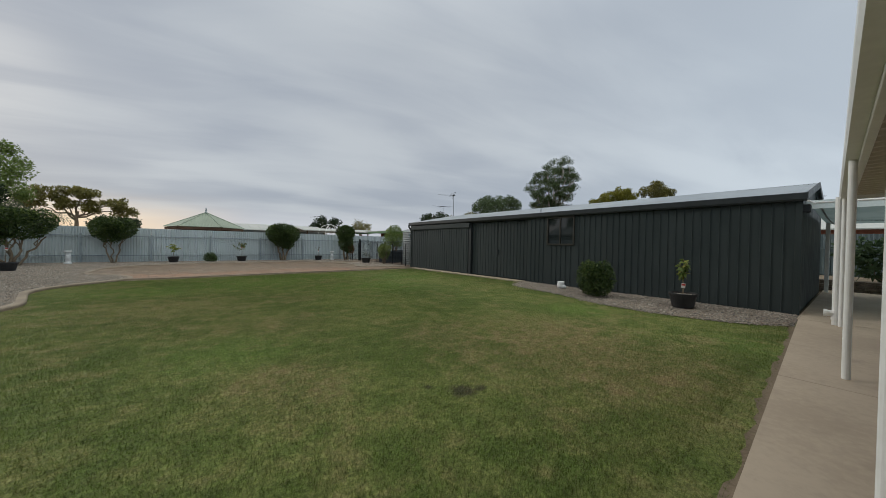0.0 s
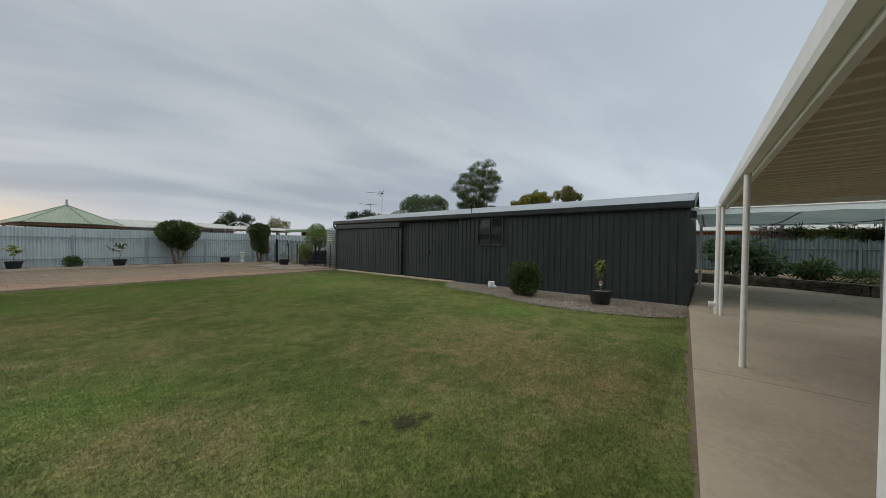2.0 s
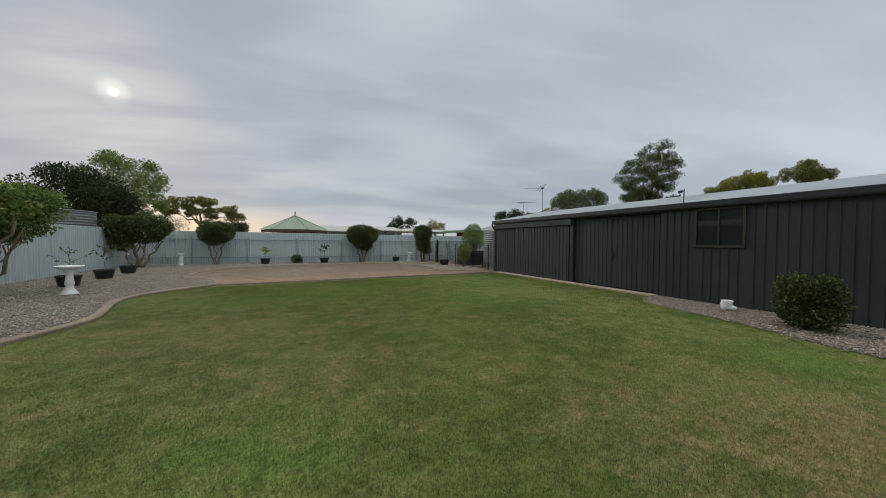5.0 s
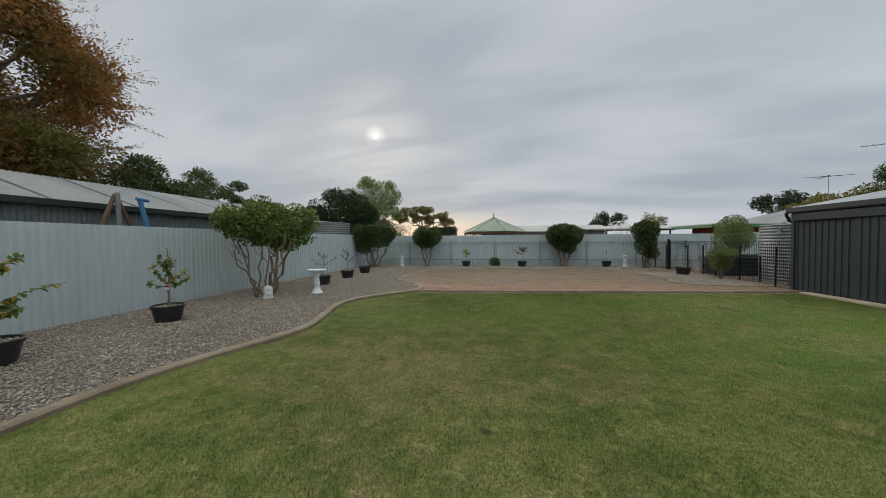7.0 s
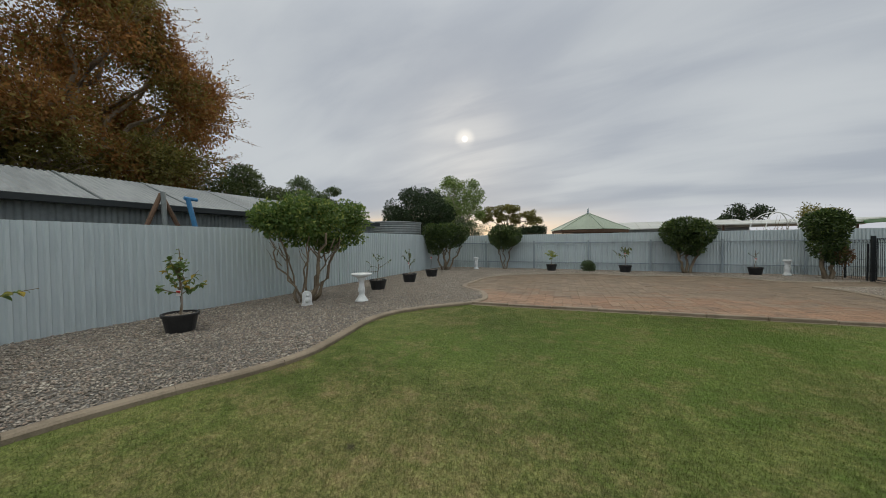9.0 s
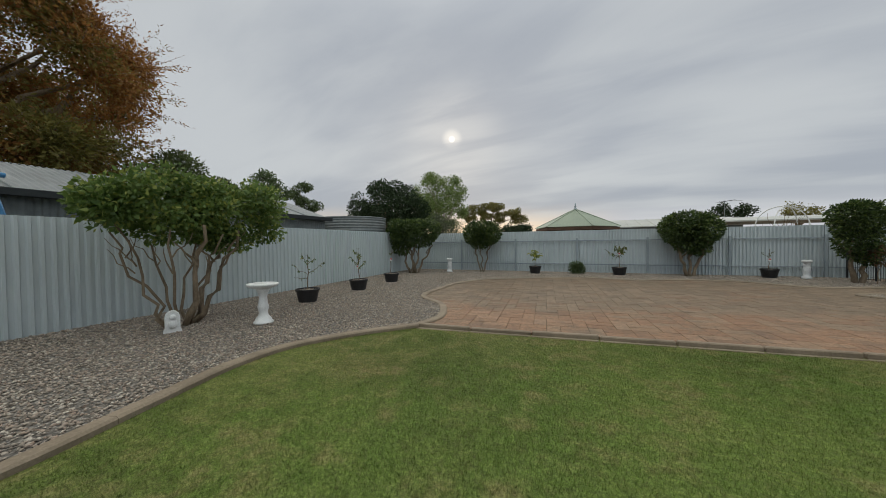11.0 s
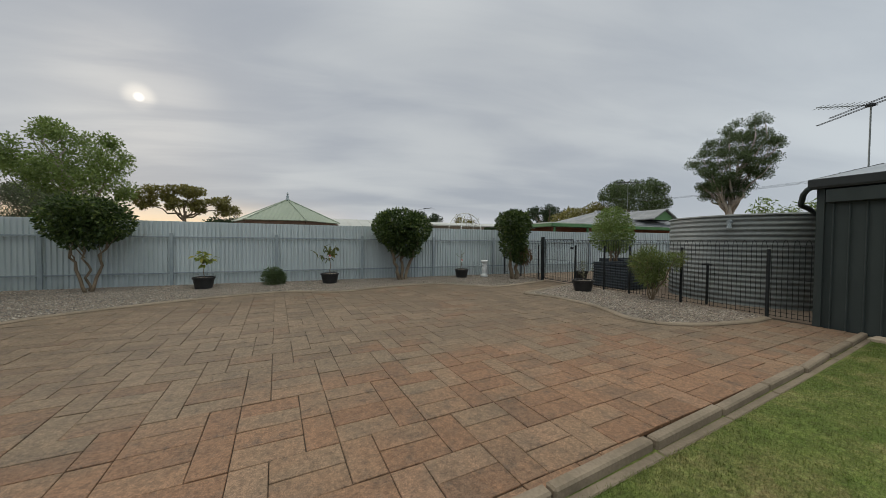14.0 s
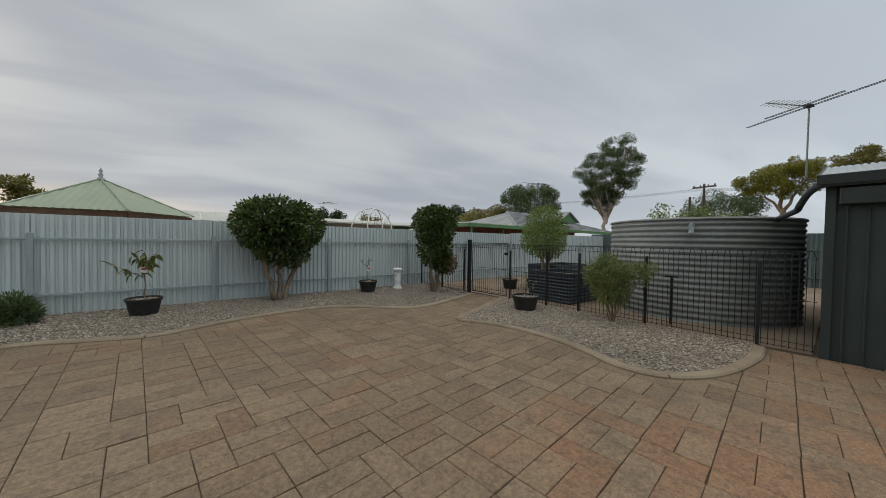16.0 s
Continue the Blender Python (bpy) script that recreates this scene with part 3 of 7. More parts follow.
# ---- foliage helpers ----
def leaf_quads(rng, pts, out, length, width, droop=0.25, spread=0.8):
    """Folded leaves, two triangles each side, at pts, facing about out."""
    n = len(pts)
    d = out + rng.normal(0, spread, (n, 3))
    d[:, 2] -= droop
    d /= np.linalg.norm(d, axis=1, keepdims=True) + 1e-9
    s = np.cross(d, rng.normal(0, 1, (n, 3)))
    s /= np.linalg.norm(s, axis=1, keepdims=True) + 1e-9
    up = np.cross(s, d)
    l = (length * rng.uniform(0.65, 1.3, n))[:, None]
    w = (width * rng.uniform(0.7, 1.25, n))[:, None]
    a, b = pts, pts + d * l
    mid = pts + d * l * 0.48
    v = np.stack([a, mid + s * w / 2 + up * w * 0.15, b, mid - s * w / 2 + up * w * 0.15], axis=1)
    return v


def crown(name, rng, blobs, count, length, width, mat, parent, droop=0.2, spread=0.8, shell=0.35, lump=0.22, label=""):
    """Leaves over lumpy ellipsoids (x, y, z, rx, ry, rz); most sit near the skin."""
    vol = np.array([(b[3] * b[4] + b[4] * b[5] + b[3] * b[5]) for b in blobs])
    share = (vol / vol.sum() * count).astype(int)
    allv = []
    for b, n in zip(blobs, share):
        if n < 1:
            continue
        u = rng.normal(0, 1, (n, 3))
        u /= np.linalg.norm(u, axis=1, keepdims=True)
        k = rng.normal(0, 1, (9, 3))
        k /= np.linalg.norm(k, axis=1, keepdims=True)
        amp = rng.uniform(-lump, lump, 9)
        r = 1 + (np.exp(-((1 - u @ k.T) / 0.12)) * amp).sum(axis=1)
        r *= 1 - shell * rng.random(n) ** 2.0
        p = np.array(b[:3]) + u * r[:, None] * np.array(b[3:])
        allv.append(leaf_quads(rng, p, u * 0.9, length, width, droop, spread))
    v = np.concatenate(allv)
    me = mesh_from(name, v, 4, mat)
    ob = new(name, me)
    ob.parent = parent
    if label:
        tagged(ob, label)
    return ob


def limb_pts(rng, a, b, n=5, wob=0.06):
    a, b = Vector(a), Vector(b)
    L = (b - a).length
    return [a.lerp(b, k / n) + Vector(rng.normal(0, wob * L * (0.3 if k in (0, n) else 1) * 0.5, 3)) for k in range(n + 1)]


def blob_cluster(rng, cx, cy, cz, rx, ry, rz, n, size):
    """Lumps of about `size` spread over an ellipsoid's skin."""
    out = [(cx, cy, cz, rx * 0.68, ry * 0.68, rz * 0.68)]
    for i in range(n):
        u = rng.normal(0, 1, 3)
        u /= np.linalg.norm(u)
        s = size * rng.uniform(0.7, 1.35)
        out.append((cx + u[0] * (rx - s * 0.6), cy + u[1] * (ry - s * 0.6), cz + u[2] * (rz - s * 0.5), s, s, s * 0.85))
    return out


# ---- ground ----
def kerb_y(x):
    u = x + 1.85
    return 14.63 + 0.066 * u + 0.0018 * u * u


def slab_y(x):
    return -0.145 + 0.0435 * (x - 2.33)


bm = bmesh.new()
bmesh.ops.create_grid(bm, x_segments=24, y_segments=24, size=900)
ground = tagged(part("ground", bm, M_DIRT, loc=(0, 0, -0.06)), "bare brown earth reaching to the horizon", "ground", kind="structure")

lawn_outline = [(-4.2, slab_y(-4.2)), (10.45, slab_y(10.45)), (10.45, kerb_y(10.45)), (-2.2, kerb_y(-2.2)), (-4.2, 14.4)]
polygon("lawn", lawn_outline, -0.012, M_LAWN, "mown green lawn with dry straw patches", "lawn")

EDGE_LAWN = [(-3.3, -0.4), (-3.5, 2.0), (-3.62, 4.6), (-3.72, 6.6), (-3.62, 7.6), (-3.36, 8.5), (-3.08, 9.2), (-2.95, 10.0), (-3.15, 11.0), (-3.36, 12.0), (-3.30, 12.8), (-3.0, 13.4), (-2.6, 13.95), (-1.98, 14.62)]
EDGE_PAVING = [(-1.98, 14.62), (-1.83, 15.3), (-2.05, 16.1), (-2.42, 16.75), (-3.1, 17.35), (-3.38, 18.0), (-3.38, 19.2), (-3.30, 20.6), (-2.7, 21.8), (-1.6, 22.6), (-0.5, 23.15), (0.5, 23.55), (1.4, 23.7), (2.1, 23.45), (2.9, 23.25), (3.9, 23.65), (5.2, 23.95), (6.1, 23.85), (6.7, 23.4), (7.2, 22.95), (7.9, 22.68), (10.3, 23.45)]
EDGE_RIGHT = [(10.45, 22.35), (9.0, 21.75), (7.75, 21.2), (8.02, 20.5), (8.14, 19.5), (7.97, 18.6), (7.74, 18.0), (7.86, 17.5), (8.5, 17.12), (9.6, 16.93), (10.42, 16.96)]
edge_a, edge_b, edge_c = spline(EDGE_LAWN), spline(EDGE_PAVING), spline(EDGE_RIGHT)
bed_left = edge_a + edge_b[1:] + [Vector((10.42, 23.6, 0)), Vector((10.42, 26.24, 0)), Vector((-7.95, 26.24, 0)), Vector((-7.95, -0.4, 0))]
bed_right = edge_c + [Vector((10.62, 16.96, 0)), Vector((10.62, 22.3, 0))]
bed_shed = spline([(8.80, slab_y(8.8) + 0.02), (8.2, 0.9), (7.95, 1.75), (7.88, 2.6), (7.98, 3.5), (8.35, 4.5), (8.62, 5.3), (8.80, 6.4), (9.2, 7.2), (10.1, 7.62)]) + [Vector((10.47, 7.62, 0)), Vector((10.47, slab_y(10.4) + 0.02, 0))]
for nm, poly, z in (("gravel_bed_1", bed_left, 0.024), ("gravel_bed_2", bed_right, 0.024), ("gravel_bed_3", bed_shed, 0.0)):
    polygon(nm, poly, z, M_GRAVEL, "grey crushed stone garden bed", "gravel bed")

# sand under the paving
polygon("paving_base", [(-4.2, 14.5), (10.46, kerb_y(10.46) + 0.02), (10.46, 16.3), (13.0, 16.5), (13.0, 26.2), (-4.2, 26.2)], 0.006, M_JOINT, "dark sand between the pavers", "paving base")
# floor behind the iron fence
polygon("service_ground", [(10.62, 16.4), (24.0, 16.4), (24.0, 26.2), (10.62, 26.2)], 0.016, surface("red_gravel", (0.17, 0.125, 0.092), (0.25, 0.19, 0.145), 0.95, fine=60, strength=0.6, depth=0.01), "reddish gravel ground behind the iron fence", "ground")

# ---- concrete patio slabs, with their joints ----
slab_thing = thing("patio", "pale beige concrete patio in large slabs", "patio", kind="structure")
for x0, x1 in ((-10, -3.2), (-3.2, 1.0), (1.0, 5.05), (5.05, 9.75), (9.75, 14.0), (14.0, 18.6)):
    for y0, y1 in ((None, -3.1), (-3.1, -7.5)):
        bm = bmesh.new()
        a, b = x0 + 0.006, x1 - 0.006
        top0, top1 = (slab_y(a), slab_y(b)) if y0 is None else (y0 - 0.012, y0 - 0.012)
        if y0 is None and x0 > 9:
            top0 = top1 = 0.20
        vs = [bm.verts.new(p) for p in ((a, y1, 0.022), (b, y1, 0.022), (b, top1, 0.022), (a, top0, 0.022))]
        f = bm.faces.new(vs)
        r = bmesh.ops.extrude_face_region(bm, geom=[f])
        for v in [q for q in r["geom"] if isinstance(q, bmesh.types.BMVert)]:
            v.co.z = -0.08
        bmesh.ops.recalc_face_normals(bm, faces=bm.faces)
        part("slab", bm, M_SLAB, slab_thing)
# strip of worn earth along the slab's edge
rng = np.random.default_rng(19)
near_side = [(-10 + 0.1 * k, slab_y(-10 + 0.1 * k) - 0.01) for k in range(189)]
far_side = [(x, slab_y(x) + 0.01 + 0.02 * (1 + math.sin(x * 1.7 + 0.6 * math.sin(x * 3.1))) + 0.06 * rng.random()) for x, _ in near_side]
polygon("earth_strip", near_side + far_side[::-1], -0.004, M_DIRT, "worn brown earth beside the slab", "ground")
# doorstep strip in front of the shed's doors
bm = bmesh.new()
box(bm, 10.12, 10.47, 7.66, 15.6, -0.05, 0.035, 0.008)
tagged(part("shed_apron", bm, M_SLAB), "narrow concrete apron under the shed doors", "apron", kind="structure")

# ---- garden edging ----
CURB = [(-0.085, -0.04), (-0.085, 0.035), (-0.06, 0.055), (0.06, 0.055), (0.085, 0.035), (0.085, -0.04)]


def edging(pts, label, run=1.15):
    """Cast concrete edging, in lengths."""
    th = thing("garden_edging", label, "edging", kind="structure")
    per = int(run / 0.12)
    for i in range(0, len(pts) - 2, per):
        seg = [p.copy() for p in pts[i:i + per + 1]]
        if len(seg) < 2:
            continue
        seg[0] = seg[0].lerp(seg[1], 0.02)
        seg[-1] = seg[-1].lerp(seg[-2], 0.02)
        bm = bmesh.new()
        sweep(bm, seg, CURB)
        bmesh.ops.recalc_face_normals(bm, faces=bm.faces)
        part("edging_length", bm, M_KERB, th, smooth=False)


edging(edge_a, "low curved concrete edging between lawn and gravel")
edging(edge_b, "low curved concrete edging between paving and gravel")
edging(edge_c, "low curved concrete edging round the smaller gravel bed")

kerb = thing("lawn_kerb", "row of weathered concrete kerb stones between lawn and paving", "kerb", kind="structure")
rng = np.random.default_rng(3)
x = -2.0
while x < 10.2:
    L = min(1.03, 10.42 - x)
    bm = bmesh.new()
    j = rng.normal(0, 0.008, 2)
    obox(bm, (x + 0.008, kerb_y(x) + j[0]), (x + L - 0.008, kerb_y(x + L) + j[1]), 0.088, -0.06, 0.058 + rng.normal(0, 0.004), 0.014)
    part("kerb_stone", bm, M_KERB, kerb)
    bm = bmesh.new()
    obox(bm, (x, kerb_y(x) - 0.085), (x + L - 0.012, kerb_y(x + L) - 0.085), 0.07, -0.06, -0.002 + rng.normal(0, 0.003), 0.008)
    part("mowing_strip", bm, M_KERB, kerb)
    x += 1.035

# ---- steel fences ----
FENCE_Z = 2.06
BACK_WAVE, SIDE_WAVE = rib_wave(0.120, -0.046, 0.42), rib_wave(0.145, 0.038, 0.42)


def steel_fence(name, a, b, height, wave, bays, rails=True, flip=1, label="", steel=None):
    """Sheets between posts from a to b on the ground; posts and rails stand on the right of the way when flip is 1."""
    a, b = Vector((*a, 0)), Vector((*b, 0))
    d = (b - a).normalized()
    n = Vector((d.y, -d.x, 0)) * flip
    L = (b - a).length
    th = thing(name, label, "fence", kind="structure")
    step = L / bays
    for i in range(bays):
        bm = bmesh.new()
        o = a + d * step * i
        sheet(bm, o + Vector((0, 0, 0.0 if rails else -0.02)), d, (0, 0, 1), step - 0.004, height, wave)
        part("sheet", bm, steel or M_FENCE, th)
        if rails:
            for z in (0.42, 1.56):
                bm = bmesh.new()
                p, q = o + n * 0.055, o + d * step + n * 0.055
                obox(bm, p + d * 0.05, q - d * 0.05, 0.04, z - 0.022, z + 0.022, 0.004)
                part("rail", bm, steel or M_FENCE_POST_SHADED, th)
    if rails:
        for i in range(bays + 1):
            bm = bmesh.new()
            p = a + d * step * i + n * 0.075
            obox(bm, p - d * 0.045, p + d * 0.045, 0.06, -0.05, 1.68, 0.006)
            part("post", bm, steel or M_FENCE_POST_SHADED, th)
    return th


steel_fence("fence_north", (-7.95, 26.34), (15.69, 26.34), FENCE_Z, BACK_WAVE, 8, True, 1, "pale blue-grey ribbed steel fence with posts and rails")
steel_fence("fence_west", (-8.0, -6.0), (-8.0, 26.4), 2.12, SIDE_WAVE, 14, False, 1, "pale blue-grey ribbed steel boundary fence")
steel_fence("fence_north_east", (15.72, 26.34), (23.6, 25.2), FENCE_Z + 0.05, BACK_WAVE, 3, True, 1, "pale grey ribbed steel fence behind the tank")
steel_fence("fence_east", (23.2, 26.0), (23.2, -14.0), 2.24, SIDE_WAVE, 14, True, 1, "grey-green ribbed steel fence behind the raised bed, awning shade in its colour", M_FENCE_EAST_SHADED)

# ---- the dark shed ----
SX, SY0, SY1, EAVE, RIDGE_X, RIDGE_Z, SX2 = 10.5, 0.25, 16.3, 2.62, 13.8, 3.32, 17.1
shed = thing("shed", "long charcoal ribbed steel shed with sliding doors and a pale roof", "shed", (SX, SY0, 0))


def shed_part(name, bm, mat, label="", parent=None):
    bmesh.ops.translate(bm, verts=bm.verts, vec=(-SX, -SY0, 0))
    return part(name, bm, mat, parent or shed, label)


WALL = rib_wave(0.19, 0.016, 0.86)
WY0, WY1, WZ0, WZ1 = 5.62, 6.69, 1.50, 2.50


def front(y0, y1, z0, z1, x=SX, wave=WALL):
    bm = bmesh.new()
    sheet(bm, (x, y1, z0), (0, -1, 0), (0, 0, 1), y1 - y0, z1 - z0, wave)
    return bm


shed_part("wall", front(SY0, WY0, 0, EAVE), M_SHED)
shed_part("wall", front(WY1, 7.62, 0, EAVE), M_SHED)
shed_part("wall", front(WY0, WY1, 0, WZ0), M_SHED)
shed_part("wall", front(WY0, WY1, WZ1, EAVE), M_SHED)
shed_part("wall", front(14.45, SY1, 0, EAVE), M_SHED)
for x0, x1, y in ((SX + 0.01, SX2, SY0 + 0.012), (SX + 0.01, SX2, SY1 - 0.012)):
    bm = bmesh.new()
    vs = [bm.verts.new(p) for p in ((x0, y, 0), (x1, y, 0), (x1, y, EAVE), (RIDGE_X, y, RIDGE_Z - 0.02), (x0, y, EAVE))]
    f = bm.faces.new(vs)
    r = bmesh.ops.extrude_face_region(bm, geom=[f])
    bmesh.ops.translate(bm, verts=[q for q in r["geom"] if isinstance(q, bmesh.types.BMVert)], vec=(0, 0.02, 0))
    bmesh.ops.recalc_face_normals(bm, faces=bm.faces)
    shed_part("end_wall", bm, M_SHED)
bm = bmesh.new()
box(bm, SX2 - 0.03, SX2, SY0 + 0.04, SY1 - 0.04, 0, EAVE)
shed_part("rear_wall", bm, M_SHED)
# double doors, set back, under the eave
for y0, y1 in ((7.66, 9.27), (9.29, 10.90)):
    d = shed_part("door", front(y0, y1, 0.05, 2.47, SX + 0.10, rib_wave(0.175, 0.012, 0.88)), M_SHED)
    bm = bmesh.new()
    box(bm, SX + 0.06, SX + 0.10, (y0 if y0 > 9 else y1) - 0.03, (y0 if y0 > 9 else y1) + 0.03, 1.05, 1.25, 0.006)
    shed_part("door_handle", bm, M_SHED_TRIM, "", d)
bm = bmesh.new()
box(bm, SX + 0.02, SX + 0.16, 7.64, 10.95, 2.49, EAVE)
shed_part("door_head", bm, M_SHED_TRIM)
bm = bmesh.new()
box(bm, SX + 0.14, SX + 0.17, 7.64, 11.0, 0, 2.48)
shed_part("door_back", bm, M_SHED_TRIM)
# jamb and the wide sliding door with its track cover
bm = bmesh.new()
box(bm, SX - 0.02, SX + 0.14, 10.92, 11.08, 0, EAVE - 0.02, 0.006)
shed_part("jamb", bm, M_SHED_TRIM)
d = shed_part("door", front(11.12, 14.45, 0.05, 2.26, SX - 0.035, rib_wave(0.19, 0.014, 0.86)), M_SHED)
bm = bmesh.new()
box(bm, SX - 0.05, SX - 0.03, 13.0, 13.08, 0.9, 0.98, 0.004)
shed_part("door_handle", bm, M_SHED_TRIM, "", d)
bm = bmesh.new()
box(bm, SX - 0.10, SX - 0.004, 10.98, 16.20, 2.27, 2.50, 0.01)
shed_part("track_cover", bm, M_SHED)
bm = bmesh.new()
box(bm, SX + 0.01, SX + 0.03, 11.1, 14.44, 0, EAVE)
shed_part("door_back", bm, M_SHED_TRIM)
bm = bmesh.new()
box(bm, SX - 0.03, SX + 0.005, SY1 - 0.07, SY1 + 0.03, 0, EAVE)
shed_part("corner_trim", bm, M_SHED)
bm = bmesh.new()
box(bm, SX - 0.03, SX + 0.005, SY0 - 0.03, SY0 + 0.07, 0, EAVE)
shed_part("corner_trim", bm, M_SHED)
# gutter and roof
bm = bmesh.new()
prof = [(0.0, 2.53), (-0.11, 2.53), (-0.13, 2.57), (-0.13, 2.70), (-0.11, 2.71), (-0.11, 2.57), (0.0, 2.57)]
rings = [[bm.verts.new((SX + px, y, pz)) for px, pz in prof] for y in (SY0 - 0.10, SY1 + 0.12)]
for k in range(len(prof)):
    bm.faces.new((rings[0][k], rings[0][(k + 1) % len(prof)], rings[1][(k + 1) % len(prof)], rings[1][k]))
bm.faces.new(rings[0]), bm.faces.new(list(reversed(rings[1])))
bmesh.ops.recalc_face_normals(bm, faces=bm.faces)
shed_part("gutter", bm, M_SHED_TRIM, "black steel gutter")
for side in (1, -1):
    bm = bmesh.new()
    lo = Vector((SX - 0.07, 0, 2.70)) if side == 1 else Vector((SX2 + 0.07, 0, 2.70))
    hi = Vector((RIDGE_X, 0, RIDGE_Z + 0.03))
    up = hi - lo
    o, al = (lo + Vector((0, SY1 + 0.10, 0)), (0, -1, 0)) if side == 1 else (lo + Vector((0, SY0 - 0.10, 0)), (0, 1, 0))
    sheet(bm, o, al, up, SY1 - SY0 + 0.2, up.length, sine_wave(0.095, 0.013, 4))
    shed_part("roof_sheet", bm, M_ZINC, "pale weathered zinc roofing")
for y in (SY0 - 0.11, SY1 + 0.09):
    bm = bmesh.new()
    for a, b in (((SX - 0.07, 2.66), (RIDGE_X, RIDGE_Z)), ((RIDGE_X, RIDGE_Z), (SX2 + 0.07, 2.66))):
        vs = [bm.verts.new((px, yy, pz + dz)) for yy in (y, y + 0.025) for (px, pz), dz in ((a, -0.10), (b, -0.10), (b, 0.055), (a, 0.055))]
        for q in ((0, 1, 2, 3), (7, 6, 5, 4), (0, 4, 5, 1), (1, 5, 6, 2), (2, 6, 7, 3), (3, 7, 4, 0)):
            bm.faces.new([vs[i] for i in q])
    shed_part("barge_cap", bm, M_SHED_TRIM)
# sliding window with bronze frame
bm = bmesh.new()
fr = 0.035
for y0, y1, z0, z1 in ((WY0 - 0.02, WY1 + 0.02, WZ0 - 0.03, WZ0 + fr), (WY0 - 0.02, WY1 + 0.02, WZ1 - fr, WZ1 + 0.02), (WY0 - 0.02, WY0 + fr, WZ0 + fr, WZ1 - fr), (WY1 - fr, WY1 + 0.02, WZ0 + fr, WZ1 - fr), ((WY0 + WY1) / 2 - 0.02, (WY0 + WY1) / 2 + 0.02, WZ0 + fr, WZ1 - fr)):
    box(bm, SX - 0.045, SX + 0.03, y0, y1, z0, z1, 0.004)
frame_ob = shed_part("window", bm, M_BRONZE, "bronze aluminium sliding window frame")
for y0, y1, dx in ((WY0 + fr, (WY0 + WY1) / 2 - 0.02, 0.0), ((WY0 + WY1) / 2 + 0.02, WY1 - fr, 0.015)):
    bm = bmesh.new()
    box(bm, SX - 0.012 + dx, SX - 0.006 + dx, y0, y1, WZ0 + fr, WZ1 - fr)
    shed_part("pane", bm, M_GLASS, "dark reflecting glass", frame_ob)
# downpipe from the gutter's end to the tank
bm = bmesh.new()
tube(bm, spline([(SX - 0.06, SY1 + 0.05, 2.60), (SX - 0.10, SY1 + 0.13, 2.53), (SX - 0.04, SY1 + 0.20, 2.46), (SX + 0.08, SY1 + 0.26, 2.36), (SX + 0.16, SY1 + 0.30, 2.28), (SX + 0.6, SY1 + 0.36, 2.25), (SX + 1.9, SY1 + 0.66, 2.22)], 0.06), 0.045, 10)
shed_part("downpipe", bm, M_SHED, "charcoal painted downpipe", None)
# stub vent with a small lamp on the eave
bm = bmesh.new()
tube(bm, [(SX - 0.02, 7.0, 2.72), (SX - 0.02, 7.0, 3.02), (SX - 0.04, 6.98, 3.10)], 0.014, 6)
tube(bm, [(SX - 0.03, 7.02, 3.05), (SX - 0.10, 7.10, 3.02)], [0.03, 0.05], 8)
shed_part("eave_lamp", bm, M_IRON, "small black floodlight on a stalk")


# ---- television aerials ----
def aerial(loc, turn, mast, boom, label, tilt=0.0, bent=True, group="television aerials"):
    th = thing("television_aerial", label, "aerial", loc, group, turn=turn)
    bm = bmesh.new()
    tube(bm, [(-0.42, 0, 0.06), (-0.06, 0, 0.02), (0, 0, 0.10), (0, 0, mast)] if bent else [(0, 0, 0), (0, 0, mast)], 0.017, 8)
    part("mast", bm, M_TANK, th)
    bm = bmesh.new()
    tube(bm, [(-boom * 0.10, 0, mast - 0.03), (boom * 0.85, 0, mast - 0.01)], 0.012, 6)
    part("boom", bm, M_TANK, th)
    n = 9
    for i in range(n):
        s = boom * (0.12 + 0.70 * i / (n - 1))
        w = 0.24 - 0.012 * i
        bm = bmesh.new()
        tube(bm, [(s, -w, mast - 0.01), (s, w, mast - 0.01)], 0.006, 5)
        part("element", bm, M_TANK, th)
    for w, s in ((1.35, 0.02), (0.75, 0.20)):
        bm = bmesh.new()
        tube(bm, [(s - 0.03, -w, mast - 0.04), (s - 0.03, w, mast - 0.04), (s + 0.03, w, mast - 0.04), (s + 0.03, -w, mast - 0.04), (s - 0.03, -w, mast - 0.04)], 0.008, 5)
        part("dipole", bm, M_IRON, th)
    bm = bmesh.new()
    box(bm, -0.06, 0.08, -0.06, 0.06, mast - 0.06, mast + 0.01, 0.01)
    part("junction_box", bm, M_IRON, th)


aerial((14.15, 16.70, 3.14), 145, 1.72, 1.25, "grey metal television aerial on the shed gable")
aerial((24.0, 30.5, 4.2), 70, 1.9, 1.6, "thin grey television aerial above the green-trimmed house", bent=False)
aerial((13.5, 46.0, 3.4), 10, 1.6, 1.6, "thin grey television aerial on the pale roof", bent=False)

# ---- patio roof by the house ----
patio_roof = thing("patio_roof", "white steel patio roof on slim white posts", "patio roof", (9.6, -0.5, 0))


def patio_part(name, bm, mat, label=""):
    bmesh.ops.translate(bm, verts=bm.verts, vec=(-9.6, 0.5, 0))
    return part(name, bm, mat, patio_roof, label)


def patio_line(x):
    """The outer edge of the roof, parallel to the slab."""
    return -0.67 + 0.030 * (x - 2.0)


